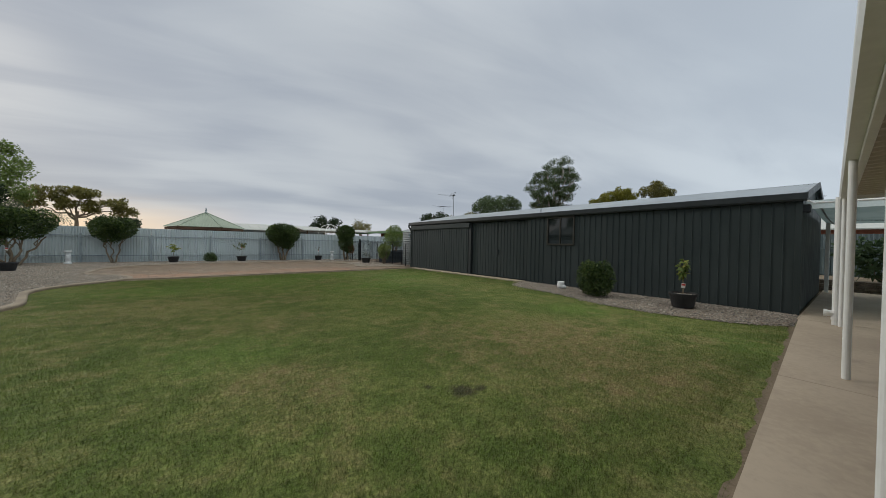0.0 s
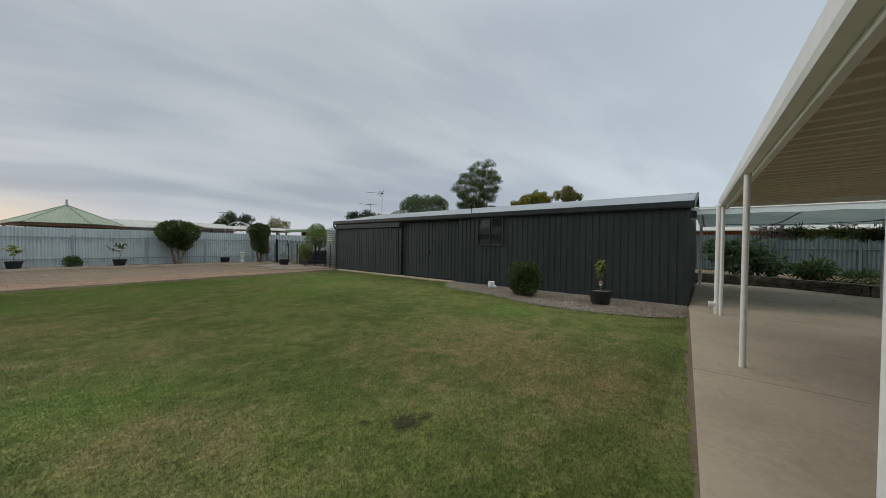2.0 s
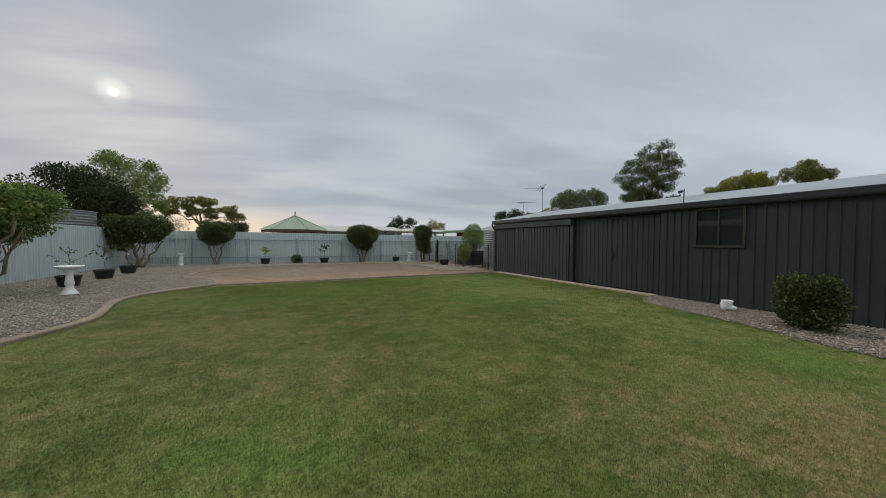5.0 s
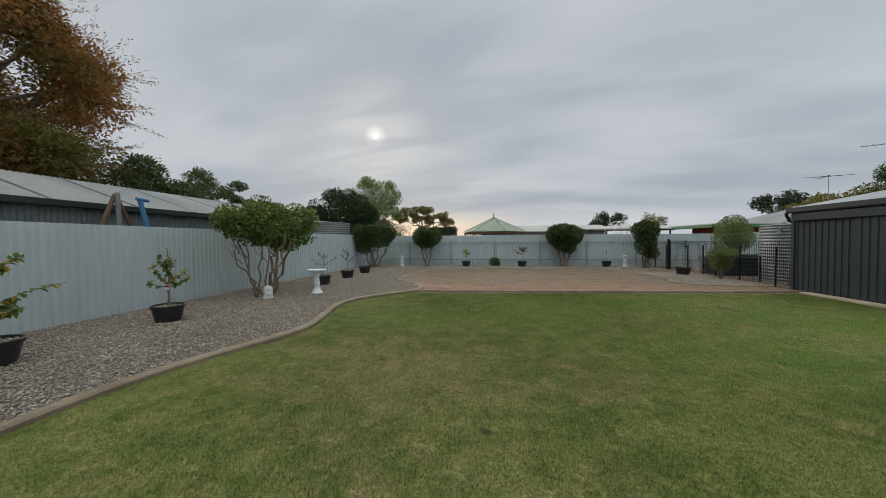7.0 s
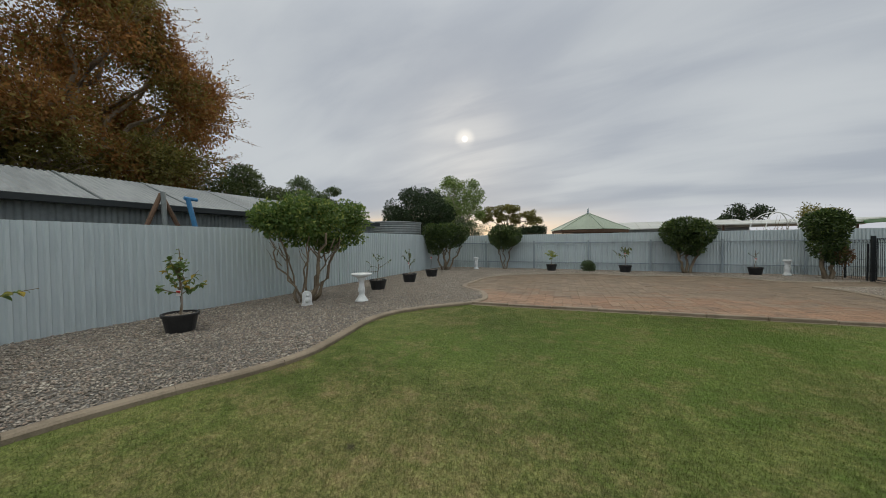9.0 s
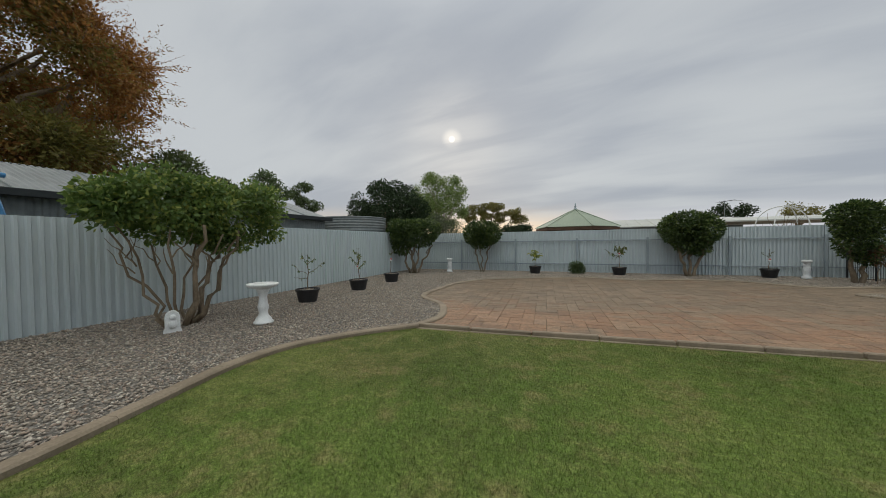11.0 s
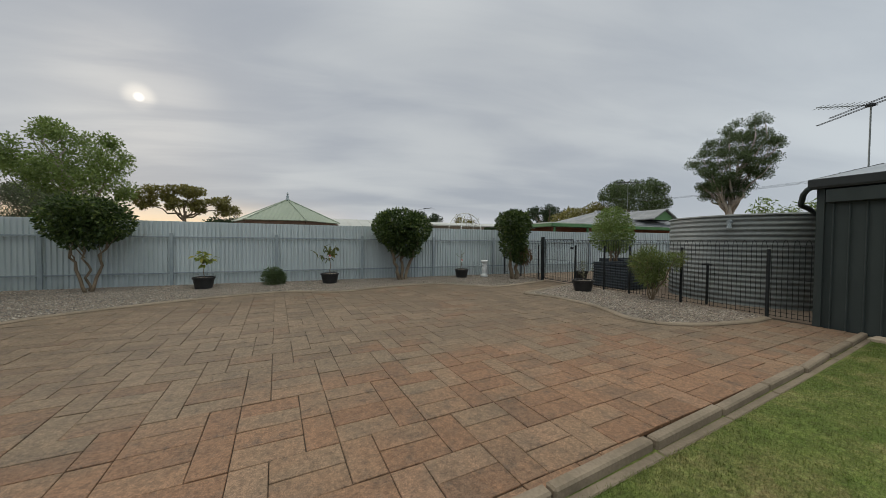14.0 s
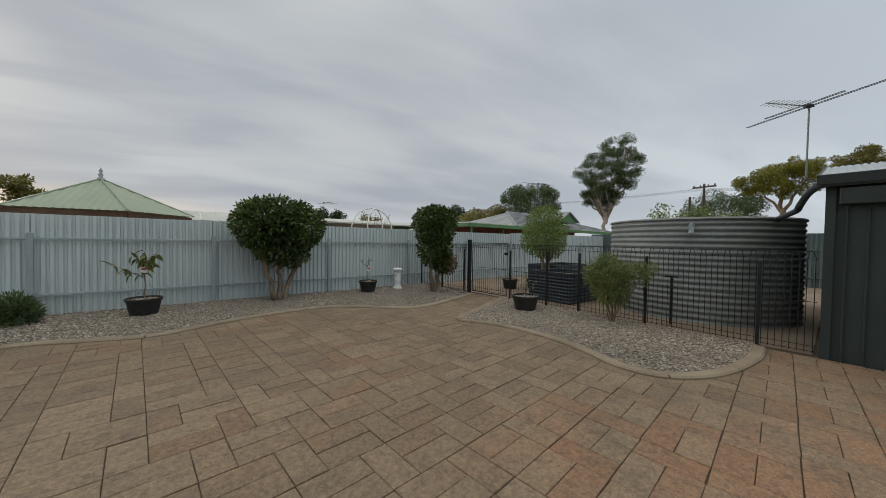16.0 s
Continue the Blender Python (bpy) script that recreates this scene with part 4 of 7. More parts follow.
bm = bmesh.new()
obox(bm, (9.62, patio_line(9.62)), (-7.0, patio_line(-7.0)), 0.06, 2.38, 2.54, 0.006)
patio_part("beam", bm, M_WHITE)
bm = bmesh.new()
prof = [(0.03, 2.42), (0.12, 2.42), (0.135, 2.46), (0.135, 2.59), (0.12, 2.60), (0.12, 2.45), (0.03, 2.45)]
rings = [[bm.verts.new((x, patio_line(x) + py, pz)) for py, pz in prof] for x in (9.72, -7.0)]
for k in range(len(prof)):
    bm.faces.new((rings[0][k], rings[0][(k + 1) % len(prof)], rings[1][(k + 1) % len(prof)], rings[1][k]))
bm.faces.new(rings[0]), bm.faces.new(list(reversed(rings[1])))
bmesh.ops.recalc_face_normals(bm, faces=bm.faces)
patio_part("gutter", bm, M_WHITE, "white gutter along the edge")
bm = bmesh.new()
sheet(bm, (9.66, -0.42, 2.53), (-1, -0.030, 0), (0, -1, 0.02), 16.6, 6.4, rib_wave(0.25, -0.055, 0.45))
patio_part("roof_sheet", bm, M_CREAM, "cream ribbed ceiling sheet")
bm = bmesh.new()
box(bm, 9.60, 9.70, -6.8, -0.42, 2.42, 2.60, 0.006)
patio_part("end_trim", bm, M_WHITE)
for x in (9.42, 5.52, 1.85, -2.32):
    bm = bmesh.new()
    y = patio_line(x) + (0.03 if x < 3 else 0.065)
    tube(bm, [(x, y, 0.0), (x, y, 2.42)], 0.034, 16)
    tube(bm, [(x + 0.03, y, 2.26), (x - 0.045, y, 2.26)], 0.009, 6)
    patio_part("post", bm, M_WHITE)
bm = bmesh.new()
px, py = 9.56, patio_line(9.56) + 0.13
tube(bm, [(px, py, 2.46), (px, py, 0.10), (px, py, 0.0)], 0.05, 12)
tube(bm, [(px, py, 0.30), (px, py, 0.12)], 0.062, 12)
tube(bm, [(px, py, 0.24), (px - 0.02, py + 0.12, 0.24)], 0.058, 12)
tube(bm, [(px - 0.02, py + 0.10, 0.24), (px - 0.02, py + 0.15, 0.24)], 0.068, 12)
patio_part("downpipe", bm, M_WHITE, "white plastic downpipe with a clean-out cap")
# plain house wall that closes the patio
bm = bmesh.new()
box(bm, -9, 5.0, -6.9, -6.7, 0, 2.9)
tagged(part("wall_south", bm, M_RENDER), "plain pale house wall behind the patio", "wall", kind="structure")

# ---- shade cloth awning ----
awning = thing("shade_awning", "pale green shade cloth awning with a white front pipe", "awning", (10.75, 0.2, 0))


def aw(name, bm, mat, label=""):
    bmesh.ops.translate(bm, verts=bm.verts, vec=(-10.75, -0.2, 0))
    return part(name, bm, mat, awning, label)


bm = bmesh.new()
grid = {}
for i in range(13):
    for j in range(13):
        u, v = i / 12, j / 12
        grid[i, j] = bm.verts.new((10.78 + 7.2 * u, 0.15 - 7.4 * v, 2.52 - 0.10 * u - 0.10 * math.sin(math.pi * u) * (0.4 + 0.6 * abs(math.sin(3 * math.pi * v)))))
for i in range(12):
    for j in range(12):
        bm.faces.new((grid[i, j], grid[i + 1, j], grid[i + 1, j + 1], grid[i, j + 1]))
aw("cloth", bm, cloth_material())
bm = bmesh.new()
v0 = [bm.verts.new((10.76, 0.2 - 7.4 * j / 20, 2.56)) for j in range(21)]
v1 = [bm.verts.new((10.70, 0.2 - 7.4 * j / 20, 2.36 + 0.012 * math.sin(j * 2.1))) for j in range(21)]
for a, b, c, d in zip(v0, v0[1:], v1[1:], v1):
    bm.faces.new((a, b, c, d))
aw("valance", bm, surface("pale_cloth", (0.55, 0.62, 0.62), (0.66, 0.72, 0.71), 0.8, broad=1, fine=40, strength=0.1))
bm = bmesh.new()
tube(bm, [(10.2, 0.12, 2.50), (10.74, 0.05, 2.50), (10.74, -7.4, 2.50)], 0.022, 8)
aw("front_pipe", bm, M_WHITE)
for i in range(4):
    bm = bmesh.new()
    y = 0.0 - 1.9 * i
    tube(bm, [(10.75, y, 2.47), (14.4, y, 2.36), (18.0, y, 2.42)], 0.018, 6)
    aw("rafter_pipe", bm, M_TANK)
for x, y in ((15.0, -4.0), (17.15, 0.1), (17.15, -7.2)):
    bm = bmesh.new()
    box(bm, x - 0.05, x + 0.05, y - 0.05, y + 0.05, 0.0, 2.42, 0.008)
    aw("post", bm, M_WHITE)
bm = bmesh.new()
tube(bm, spline([(15.0, -0.3, 2.36), (15.0, -2.0, 2.30), (15.0, -4.0, 2.36)], 0.3), 0.008, 5)
aw("wire", bm, M_IRON)
# shed corner bracket and lamp
bm = bmesh.new()
box(bm, 10.52, 10.72, 0.10, 0.24, 2.28, 2.46, 0.02)
tagged(part("wall_lamp", bm, M_IRON), "black lamp under the shed eave corner", "lamp")


# ---- pots and their plants ----
def leaf_mesh_data(name, length, width, mat, fold=0.18, curl=0.25):
    bm = bmesh.new()
    n = 5
    mid = [bm.verts.new((length * k / n, 0, -curl * length * (k / n) ** 2)) for k in range(n + 1)]
    lf = [bm.verts.new((length * k / n, width / 2 * math.sin(math.pi * (k / n) ** 0.85), fold * width * math.sin(math.pi * k / n) - curl * length * (k / n) ** 2)) for k in range(1, n)]
    rt = [bm.verts.new((length * k / n, -width / 2 * math.sin(math.pi * (k / n) ** 0.85), fold * width * math.sin(math.pi * k / n) - curl * length * (k / n) ** 2)) for k in range(1, n)]
    for sidev, fl in ((lf, False), (rt, True)):
        rows = [(mid[0], mid[1], sidev[0])] + [(mid[k], mid[k + 1], sidev[k], sidev[k - 1]) for k in range(1, n - 1)] + [(mid[n - 1], mid[n], sidev[n - 2])]
        for q in rows:
            bm.faces.new(q if not fl else tuple(reversed(q)))
    me = bpy.data.meshes.new(name)
    bm.to_mesh(me)
    bm.free()
    me.materials.append(mat)
    return me


STONES8 = np.array([(1, 0, 0), (-1, 0, 0), (0, 1, 0), (0, -1, 0), (0, 0, 1), (0, 0, -1)], dtype=float)
TRI8 = [(0, 2, 4), (2, 1, 4), (1, 3, 4), (3, 0, 4), (2, 0, 5), (1, 2, 5), (3, 1, 5), (0, 3, 5)]


def stones(rng, px, py, pz, size):
    n = len(px)
    base = STONES8[None] * np.stack([rng.uniform(0.6, 1.25, n), rng.uniform(0.45, 0.95, n), rng.uniform(0.28, 0.6, n)], axis=1)[:, None]
    base = base + rng.normal(0, 0.14, (n, 6, 3))
    a, t = rng.uniform(0, 2 * math.pi, n), rng.normal(0, 0.45, n)
    ca, sa, ct, st = np.cos(a), np.sin(a), np.cos(t), np.sin(t)
    x, y, z = base[..., 0], base[..., 1], base[..., 2]
    y, z = y * ct[:, None] - z * st[:, None], y * st[:, None] + z * ct[:, None]
    x, y = x * ca[:, None] - y * sa[:, None], x * sa[:, None] + y * ca[:, None]
    s = size * rng.uniform(0.6, 1.4, n)
    return np.stack([x, y, z], axis=2) * s[:, None, None] + np.stack([px, py, pz], axis=1)[:, None]


def make_pot(loc, label, scale=1.0, turn=0.0, oval=1.0, seed=0):
    th = thing("plant_pot", label, "plant pot", loc, "black plant pots", turn=turn)
    bm = bmesh.new()
    lathe(bm, [(0.205, 0.0), (0.215, 0.005), (0.245, 0.16), (0.268, 0.285), (0.288, 0.288), (0.292, 0.335), (0.282, 0.345), (0.262, 0.342), (0.255, 0.295), (0.25, 0.285)], 32, scale, scale * oval)
    part("tub", bm, M_POT, th, smooth=False)
    rng = np.random.default_rng(seed + 50)
    n = 260
    r, a = 0.245 * scale * np.sqrt(rng.random(n)), rng.uniform(0, 2 * math.pi, n)
    v = stones(rng, r * np.cos(a), r * np.sin(a) * oval, 0.294 + 0.02 * rng.random(n), 0.022)
    ob = new("stone_mulch", solid_from("stone_mulch", v, TRI8, M_STONE))
    ob.parent = th
    tagged(ob, "pale crushed stone on the soil", kind="stuff")
    return th


def sapling(loc, label, height, branches, leaf, count, bark=M_BARK, seed=0, tag=None, stem=0.012, spread=0.5, lean=(0, 0), stake=False):
    """A young tree: stem, branches, single leaves, maybe a nursery tag. branches: (start share, direction deg, rise, length)."""
    rng = np.random.default_rng(seed)
    th = thing("sapling", label, "sapling", (loc[0], loc[1], loc[2]), "young potted trees")
    bm = bmesh.new()
    top = (lean[0], lean[1], height)
    st = limb_pts(rng, (0, 0, -0.04), top, 6, 0.03)
    tube(bm, st, [stem * (1.2 - 0.12 * k) for k in range(7)], 7)
    part("stem", bm, bark, th)
    if stake:
        bm = bmesh.new()
        tube(bm, [(0.03, 0.02, -0.04), (0.03, 0.02, height * 0.5)], 0.011, 6)
        part("stake", bm, M_PALE_BARK, th)
    paths = [st[3:]]
    for s, deg, rise, L in branches:
        i = s * 6
        p = st[int(i)].lerp(st[min(6, int(i) + 1)], i - int(i))
        q = p + Vector((math.cos(radians(deg)) * L, math.sin(radians(deg)) * L, rise))
        pts = limb_pts(rng, p, q, 4, 0.08)
        bm = bmesh.new()
        tube(bm, pts, [stem * 0.6, stem * 0.5, stem * 0.42, stem * 0.35, stem * 0.25], 5)
        part("branch", bm, bark, th)
        paths.append(pts)
    for k in range(count):
        path = paths[k % len(paths)]
        t = rng.uniform(0.12, 1.0) * (len(path) - 1)
        i = min(int(t), len(path) - 2)
        p = path[i].lerp(path[i + 1], t - i)
        m = Matrix.Translation(p) @ Euler((rng.normal(0, 0.4), rng.normal(0.25, 0.45), rng.uniform(0, 2 * math.pi))).to_matrix().to_4x4() @ Matrix.Scale(rng.uniform(0.65, 1.25), 4)
        shared("leaf", leaf, m, th)
    if tag:
        z, deg = tag
        c, s = math.cos(radians(deg)), math.sin(radians(deg))
        bm = bmesh.new()
        box(bm, -0.04, 0.04, -0.004, 0.004, -0.055, 0.055)
        t = part("nursery_tag", bm, M_TAG, th, "white nursery tag with a red band", loc=(0.035 * c, 0.035 * s, z))
        t.rotation_euler = (0.1, 0.12, radians(deg + 90))
        bm = bmesh.new()
        box(bm, -0.036, 0.036, -0.006, 0.006, 0.0, 0.045)
        part("tag_band", bm, M_RED, t, "red printed band")
    return th


LEAF_A = leaf_mesh_data("leaf_long", 0.185, 0.075, leaf_material("drooping_leaf", (0.085, 0.105, 0.035), (0.17, 0.19, 0.06), (0.30, 0.24, 0.06), 0.9), 0.2, 0.45)
LEAF_B = leaf_mesh_data("leaf_citrus", 0.11, 0.055, L_LIGHT, 0.15, 0.2)
LEAF_C = leaf_mesh_data("leaf_small", 0.08, 0.042, leaf_material("small_sapling_leaf", (0.07, 0.105, 0.03), (0.14, 0.19, 0.055), (0.30, 0.26, 0.06), 0.88), 0.15, 0.2)
LEAF_D = leaf_mesh_data("leaf_thin", 0.07, 0.018, leaf_material("grey_green_leaf", (0.12, 0.14, 0.09), (0.22, 0.24, 0.15)), 0.15, 0.2)
LEAF_E = leaf_mesh_data("leaf_apricot", 0.105, 0.072, leaf_material("apricot_leaf", (0.085, 0.14, 0.035), (0.16, 0.23, 0.06), (0.40, 0.30, 0.05), 0.85), 0.15, 0.25)
LEAF_F = leaf_mesh_data("leaf_broad_citrus", 0.15, 0.08, leaf_material("bright_citrus_leaf", (0.16, 0.20, 0.035), (0.29, 0.33, 0.065), (0.36, 0.34, 0.07), 0.9), 0.15, 0.3)

GZ = 0.03
PZ = GZ + 0.30
pot_rows = [
    ((9.12, 2.0), "round black plastic pot on gravel beside the dark shed", 1.0, 1.0),
    ((-0.95, 25.2), "black plastic pot on gravel before the steel fence", 1.0, 1.0),
    ((2.62, 25.3), "black plastic pot on gravel holding a drooping sapling", 1.05, 1.0),
    ((7.8, 25.55), "black plastic pot on gravel holding a bare sapling", 0.98, 1.0),
    ((-5.83, 15.85), "black plastic pot on gravel near the white bird bath", 1.05, 1.0),
    ((-5.86, 18.1), "black plastic pot on gravel along the side fence", 1.05, 1.0),
    ((-5.92, 20.3), "black plastic pot on gravel near the clipped shrub", 1.05, 1.0),
    ((-6.13, 9.97), "black plastic pot on gravel holding an apricot sapling", 1.02, 1.0),
    ((-6.10, 7.45), "large black plastic pot on gravel holding a leafy sapling", 1.15, 1.0),
    ((9.72, 21.0), "black plastic pot on gravel before the iron fence", 1.12, 1.0),
    ((12.35, 23.6), "black plastic pot standing behind the iron gate", 0.95, 1.0),
    ((13.2, 23.2), "black plastic pot standing behind the iron fence", 0.90, 1.0),
]
for k, ((px, py), lab, sc, ov) in enumerate(pot_rows):
    z = GZ if px < 10.6 else 0.0
    make_pot((px, py, z), lab, sc, 17 * k, ov, k)

sapling((9.12, 2.0, PZ), "small citrus tree with upright glossy green leaves", 0.86, [(0.45, 40, 0.28, 0.12), (0.5, 160, 0.30, 0.13), (0.55, 280, 0.25, 0.12), (0.6, 90, 0.28, 0.10), (0.7, 220, 0.2, 0.1)], LEAF_B, 120, seed=11, tag=(0.22, 200))
sapling((-0.95, 25.2, PZ), "small citrus tree with yellow-green leaves", 0.66, [(0.7, 20, 0.18, 0.26), (0.75, 170, 0.2, 0.26), (0.8, 270, 0.1, 0.24), (0.85, 90, 0.16, 0.2), (0.8, 330, 0.02, 0.28), (0.9, 130, 0.2, 0.12)], LEAF_F, 90, seed=12)
sapling((2.62, 25.3, PZ), "thin young tree with drooping olive-green leaves", 0.98, [(0.5, 188, 0.30, 0.55), (0.62, 25, 0.42, 0.24), (0.7, 200, 0.32, 0.2), (0.8, 330, 0.2, 0.22)], LEAF_A, 54, seed=13, tag=(0.62, 265))
sapling((7.8, 25.55, PZ), "thin nearly bare sapling with a nursery tag", 0.80, [(0.6, 190, 0.25, 0.28), (0.75, 10, 0.15, 0.16)], LEAF_C, 14, seed=14, tag=(0.40, 260))
sapling((-5.83, 15.85, PZ), "thin young tree with wide sparse branches", 0.98, [(0.45, 200, 0.30, 0.45), (0.5, 10, 0.28, 0.48), (0.35, 215, 0.02, 0.32), (0.7, 180, 0.28, 0.2), (0.7, 60, 0.2, 0.2)], LEAF_C, 60, seed=15)
sapling((-5.86, 18.1, PZ), "young tree with fine upright green leaves", 1.05, [(0.4, 20, 0.30, 0.26), (0.5, 200, 0.30, 0.28), (0.55, 110, 0.3, 0.2), (0.6, 300, 0.28, 0.22), (0.75, 180, 0.2, 0.2)], LEAF_C, 120, seed=16, tag=(0.45, 250))
sapling((-5.92, 20.3, PZ), "slim sapling with a white tag and few leaves", 0.95, [(0.8, 160, 0.08, 0.14), (0.85, 30, 0.1, 0.1)], LEAF_C, 16, seed=17, tag=(0.58, 280))
sapling((-6.13, 9.97, PZ), "young apricot tree with bright green leaves", 1.25, [(0.35, 200, 0.42, 0.30), (0.35, 30, 0.40, 0.34), (0.45, 110, 0.45, 0.16), (0.5, 290, 0.42, 0.18), (0.6, 240, 0.32, 0.16), (0.3, 70, 0.22, 0.42), (0.3, 250, 0.18, 0.36)], LEAF_E, 170, seed=18, tag=(0.42, 300), stem=0.016, stake=True)
sapling((-6.10, 7.45, PZ), "young leafy tree on a wooden stake with yellowing leaves", 1.25, [(0.45, 80, 0.20, 0.80), (0.4, 250, 0.35, 0.42), (0.5, 150, 0.35, 0.35), (0.55, 330, 0.35, 0.32), (0.65, 200, 0.3, 0.25), (0.3, 20, 0.12, 0.4), (0.35, 110, 0.05, 0.35), (0.7, 60, 0.3, 0.3)], LEAF_E, 260, seed=19, tag=(0.62, 330), stem=0.017, stake=True)
sapling((9.72, 21.0, PZ), "thin grey-green shrub with a white flower", 0.62, [(0.25, 150, 0.35, 0.22), (0.2, 330, 0.32, 0.28), (0.3, 60, 0.35, 0.2), (0.3, 240, 0.3, 0.2)], LEAF_D, 120, seed=20, stem=0.008)
sapling((12.35, 23.6, 0.25), "thin grassy plant in a pot", 0.5, [(0.2, 150, 0.3, 0.1), (0.2, 330, 0.3, 0.1)], LEAF_D, 60, seed=21, stem=0.006)

# ---- small shrubs on the ground ----
def low_bush(name, loc, label, blobs, count, length, width, mat, seed, stems=0, spread=0.8, droop=0.0, shell=0.5):
    rng = np.random.default_rng(seed)
    th = thing(name, label, "shrub", loc)
    for k in range(max(3, stems)):
        a = rng.uniform(0, 2 * math.pi)
        b = blobs[k % len(blobs)]
        bm = bmesh.new()
        tube(bm, limb_pts(rng, (0.04 * math.cos(a), 0.04 * math.sin(a), -0.03), (b[0] + 0.1 * math.cos(a), b[1] + 0.1 * math.sin(a), b[2]), 4, 0.07), [0.022, 0.018, 0.014, 0.01, 0.006], 6)
        part("stem", bm, M_BARK, th)
    crown("foliage", rng, blobs, count, length, width, mat, th, droop, spread, shell)
    return th


low_bush("clipped_bush", (9.05, 4.1, GZ), "dense dark green clipped bush beside the shed", [(-0.1, 0.10, 0.52, 0.34, 0.34, 0.48), (0.08, -0.12, 0.50, 0.36, 0.34, 0.46), (0.0, 0.0, 0.32, 0.42, 0.40, 0.32), (0.05, -0.22, 0.74, 0.24, 0.20, 0.26), (-0.05, 0.20, 0.78, 0.24, 0.20, 0.24), (-0.25, 0.0, 0.70, 0.18, 0.24, 0.26)], 8000, 0.055, 0.032, L_SHRUB, 31)
low_bush("rosemary_bush", (0.87, 25.45, GZ), "low spiky grey-green bush before the fence", [(0, 0, 0.24, 0.31, 0.28, 0.29), (0.12, 0.0, 0.20, 0.22, 0.20, 0.22)], 1700, 0.12, 0.028, leaf_material("spiky_leaf", (0.06, 0.09, 0.04), (0.13, 0.18, 0.075)), 32, spread=0.4, droop=-0.55, shell=0.95)
low_bush("grevillea_bush", (10.2, 19.15, GZ), "loose feathery green bush with pinkish tips before the iron fence", [(0.0, 0.05, 0.86, 0.36, 0.36, 0.36), (-0.05, 0.34, 0.96, 0.22, 0.22, 0.26), (0.05, -0.36, 1.04, 0.2, 0.26, 0.18), (0.0, 0.05, 0.58, 0.30, 0.32, 0.22), (0.0, 0.15, 1.20, 0.18, 0.2, 0.18), (0.0, -0.62, 1.14, 0.1, 0.16, 0.1)], 4200, 0.15, 0.016, L_GREVILLEA, 33, stems=7, spread=0.7, droop=-0.15, shell=0.85)


# ---- clipped shrubs on bare stems ----
def standard_shrub(loc, label, stems, blobs, count, mat, seed, leaf=(0.085, 0.042), name="clipped_shrub", thick=0.045):
    """stems: (foot x, foot y, head x, head y, head z, radius)."""
    rng = np.random.default_rng(seed)
    th = thing(name, label, "shrub", loc, "clipped shrubs along the fences")
    for fx, fy, hx, hy, hz, r in stems:
        bm = bmesh.new()
        tube(bm, limb_pts(rng, (fx, fy, -0.05), (hx, hy, hz), 7, 0.07), [r * (1.25 - 0.09 * k) for k in range(8)], 8)
        part("stem", bm, M_BARK, th, smooth=True)
        for q in range(2):
            a = rng.uniform(0, 6.28)
            bm = bmesh.new()
            s = Vector((fx, fy, 0)).lerp(Vector((hx, hy, hz)), rng.uniform(0.55, 0.8))
            tube(bm, limb_pts(rng, s, s + Vector((0.35 * math.cos(a), 0.35 * math.sin(a), 0.45)), 4, 0.1), [r * 0.6, r * 0.5, r * 0.4, r * 0.3, r * 0.2], 6)
            part("branch", bm, M_BARK, th)
    loose = name == "spreading_shrub"
    crown("crown", rng, blobs, count, leaf[0], leaf[1], mat, th, 0.25, 0.75, 0.7 if loose else 0.45, 0.4 if loose else 0.16)
    return th


standard_shrub((-6.75, 23.9, GZ), "wide flat-topped clipped shrub in the fence corner", [(-0.2, 0, -0.75, 0.1, 1.3, 0.05), (-0.05, 0.1, -0.25, 0.1, 1.35, 0.055), (0.08, 0, 0.35, -0.1, 1.35, 0.05), (0.18, 0.05, 0.95, 0.1, 1.4, 0.045), (0.0, -0.1, 0.1, -0.2, 1.3, 0.045)],
               [(-0.55, 0, 1.95, 0.72, 0.8, 0.72), (0.35, 0.0, 2.0, 0.85, 0.8, 0.70), (0.85, 0.05, 2.15, 0.55, 0.6, 0.55), (-0.95, 0.0, 2.25, 0.45, 0.6, 0.50), (-0.2, 0, 2.30, 0.85, 0.7, 0.45), (-0.6, -0.1, 1.35, 0.45, 0.45, 0.42)], 9500, L_SHRUB, 41, (0.125, 0.062))
standard_shrub((-3.6, 25.4, GZ), "heart-shaped clipped shrub on bare stems", [(-0.05, 0, -0.45, 0, 1.4, 0.035), (0.05, 0, 0.4, 0, 1.4, 0.035), (0, 0.05, -0.1, 0, 1.4, 0.03)],
               [(-0.4, 0, 1.95, 0.58, 0.6, 0.60), (0.4, 0, 1.95, 0.58, 0.6, 0.60), (0.0, 0, 1.70, 0.6, 0.55, 0.5), (0.0, 0, 2.2, 0.75, 0.6, 0.38)], 6500, L_SHRUB, 42, (0.115, 0.056))
standard_shrub((5.25, 25.5, GZ), "dense heart-shaped clipped shrub on forked stems", [(-0.1, 0, -0.45, 0, 1.25, 0.06), (0.02, 0, 0.0, 0.05, 1.3, 0.055), (0.12, 0, 0.42, 0, 1.25, 0.06)],
               [(-0.5, 0, 2.0, 0.62, 0.7, 0.62), (0.5, 0, 1.98, 0.62, 0.7, 0.62), (0, 0, 1.6, 0.68, 0.6, 0.62), (-0.1, 0, 2.25, 0.85, 0.65, 0.40), (0.3, 0, 1.25, 0.4, 0.4, 0.35)], 8000, L_SHRUB, 43, (0.125, 0.062))
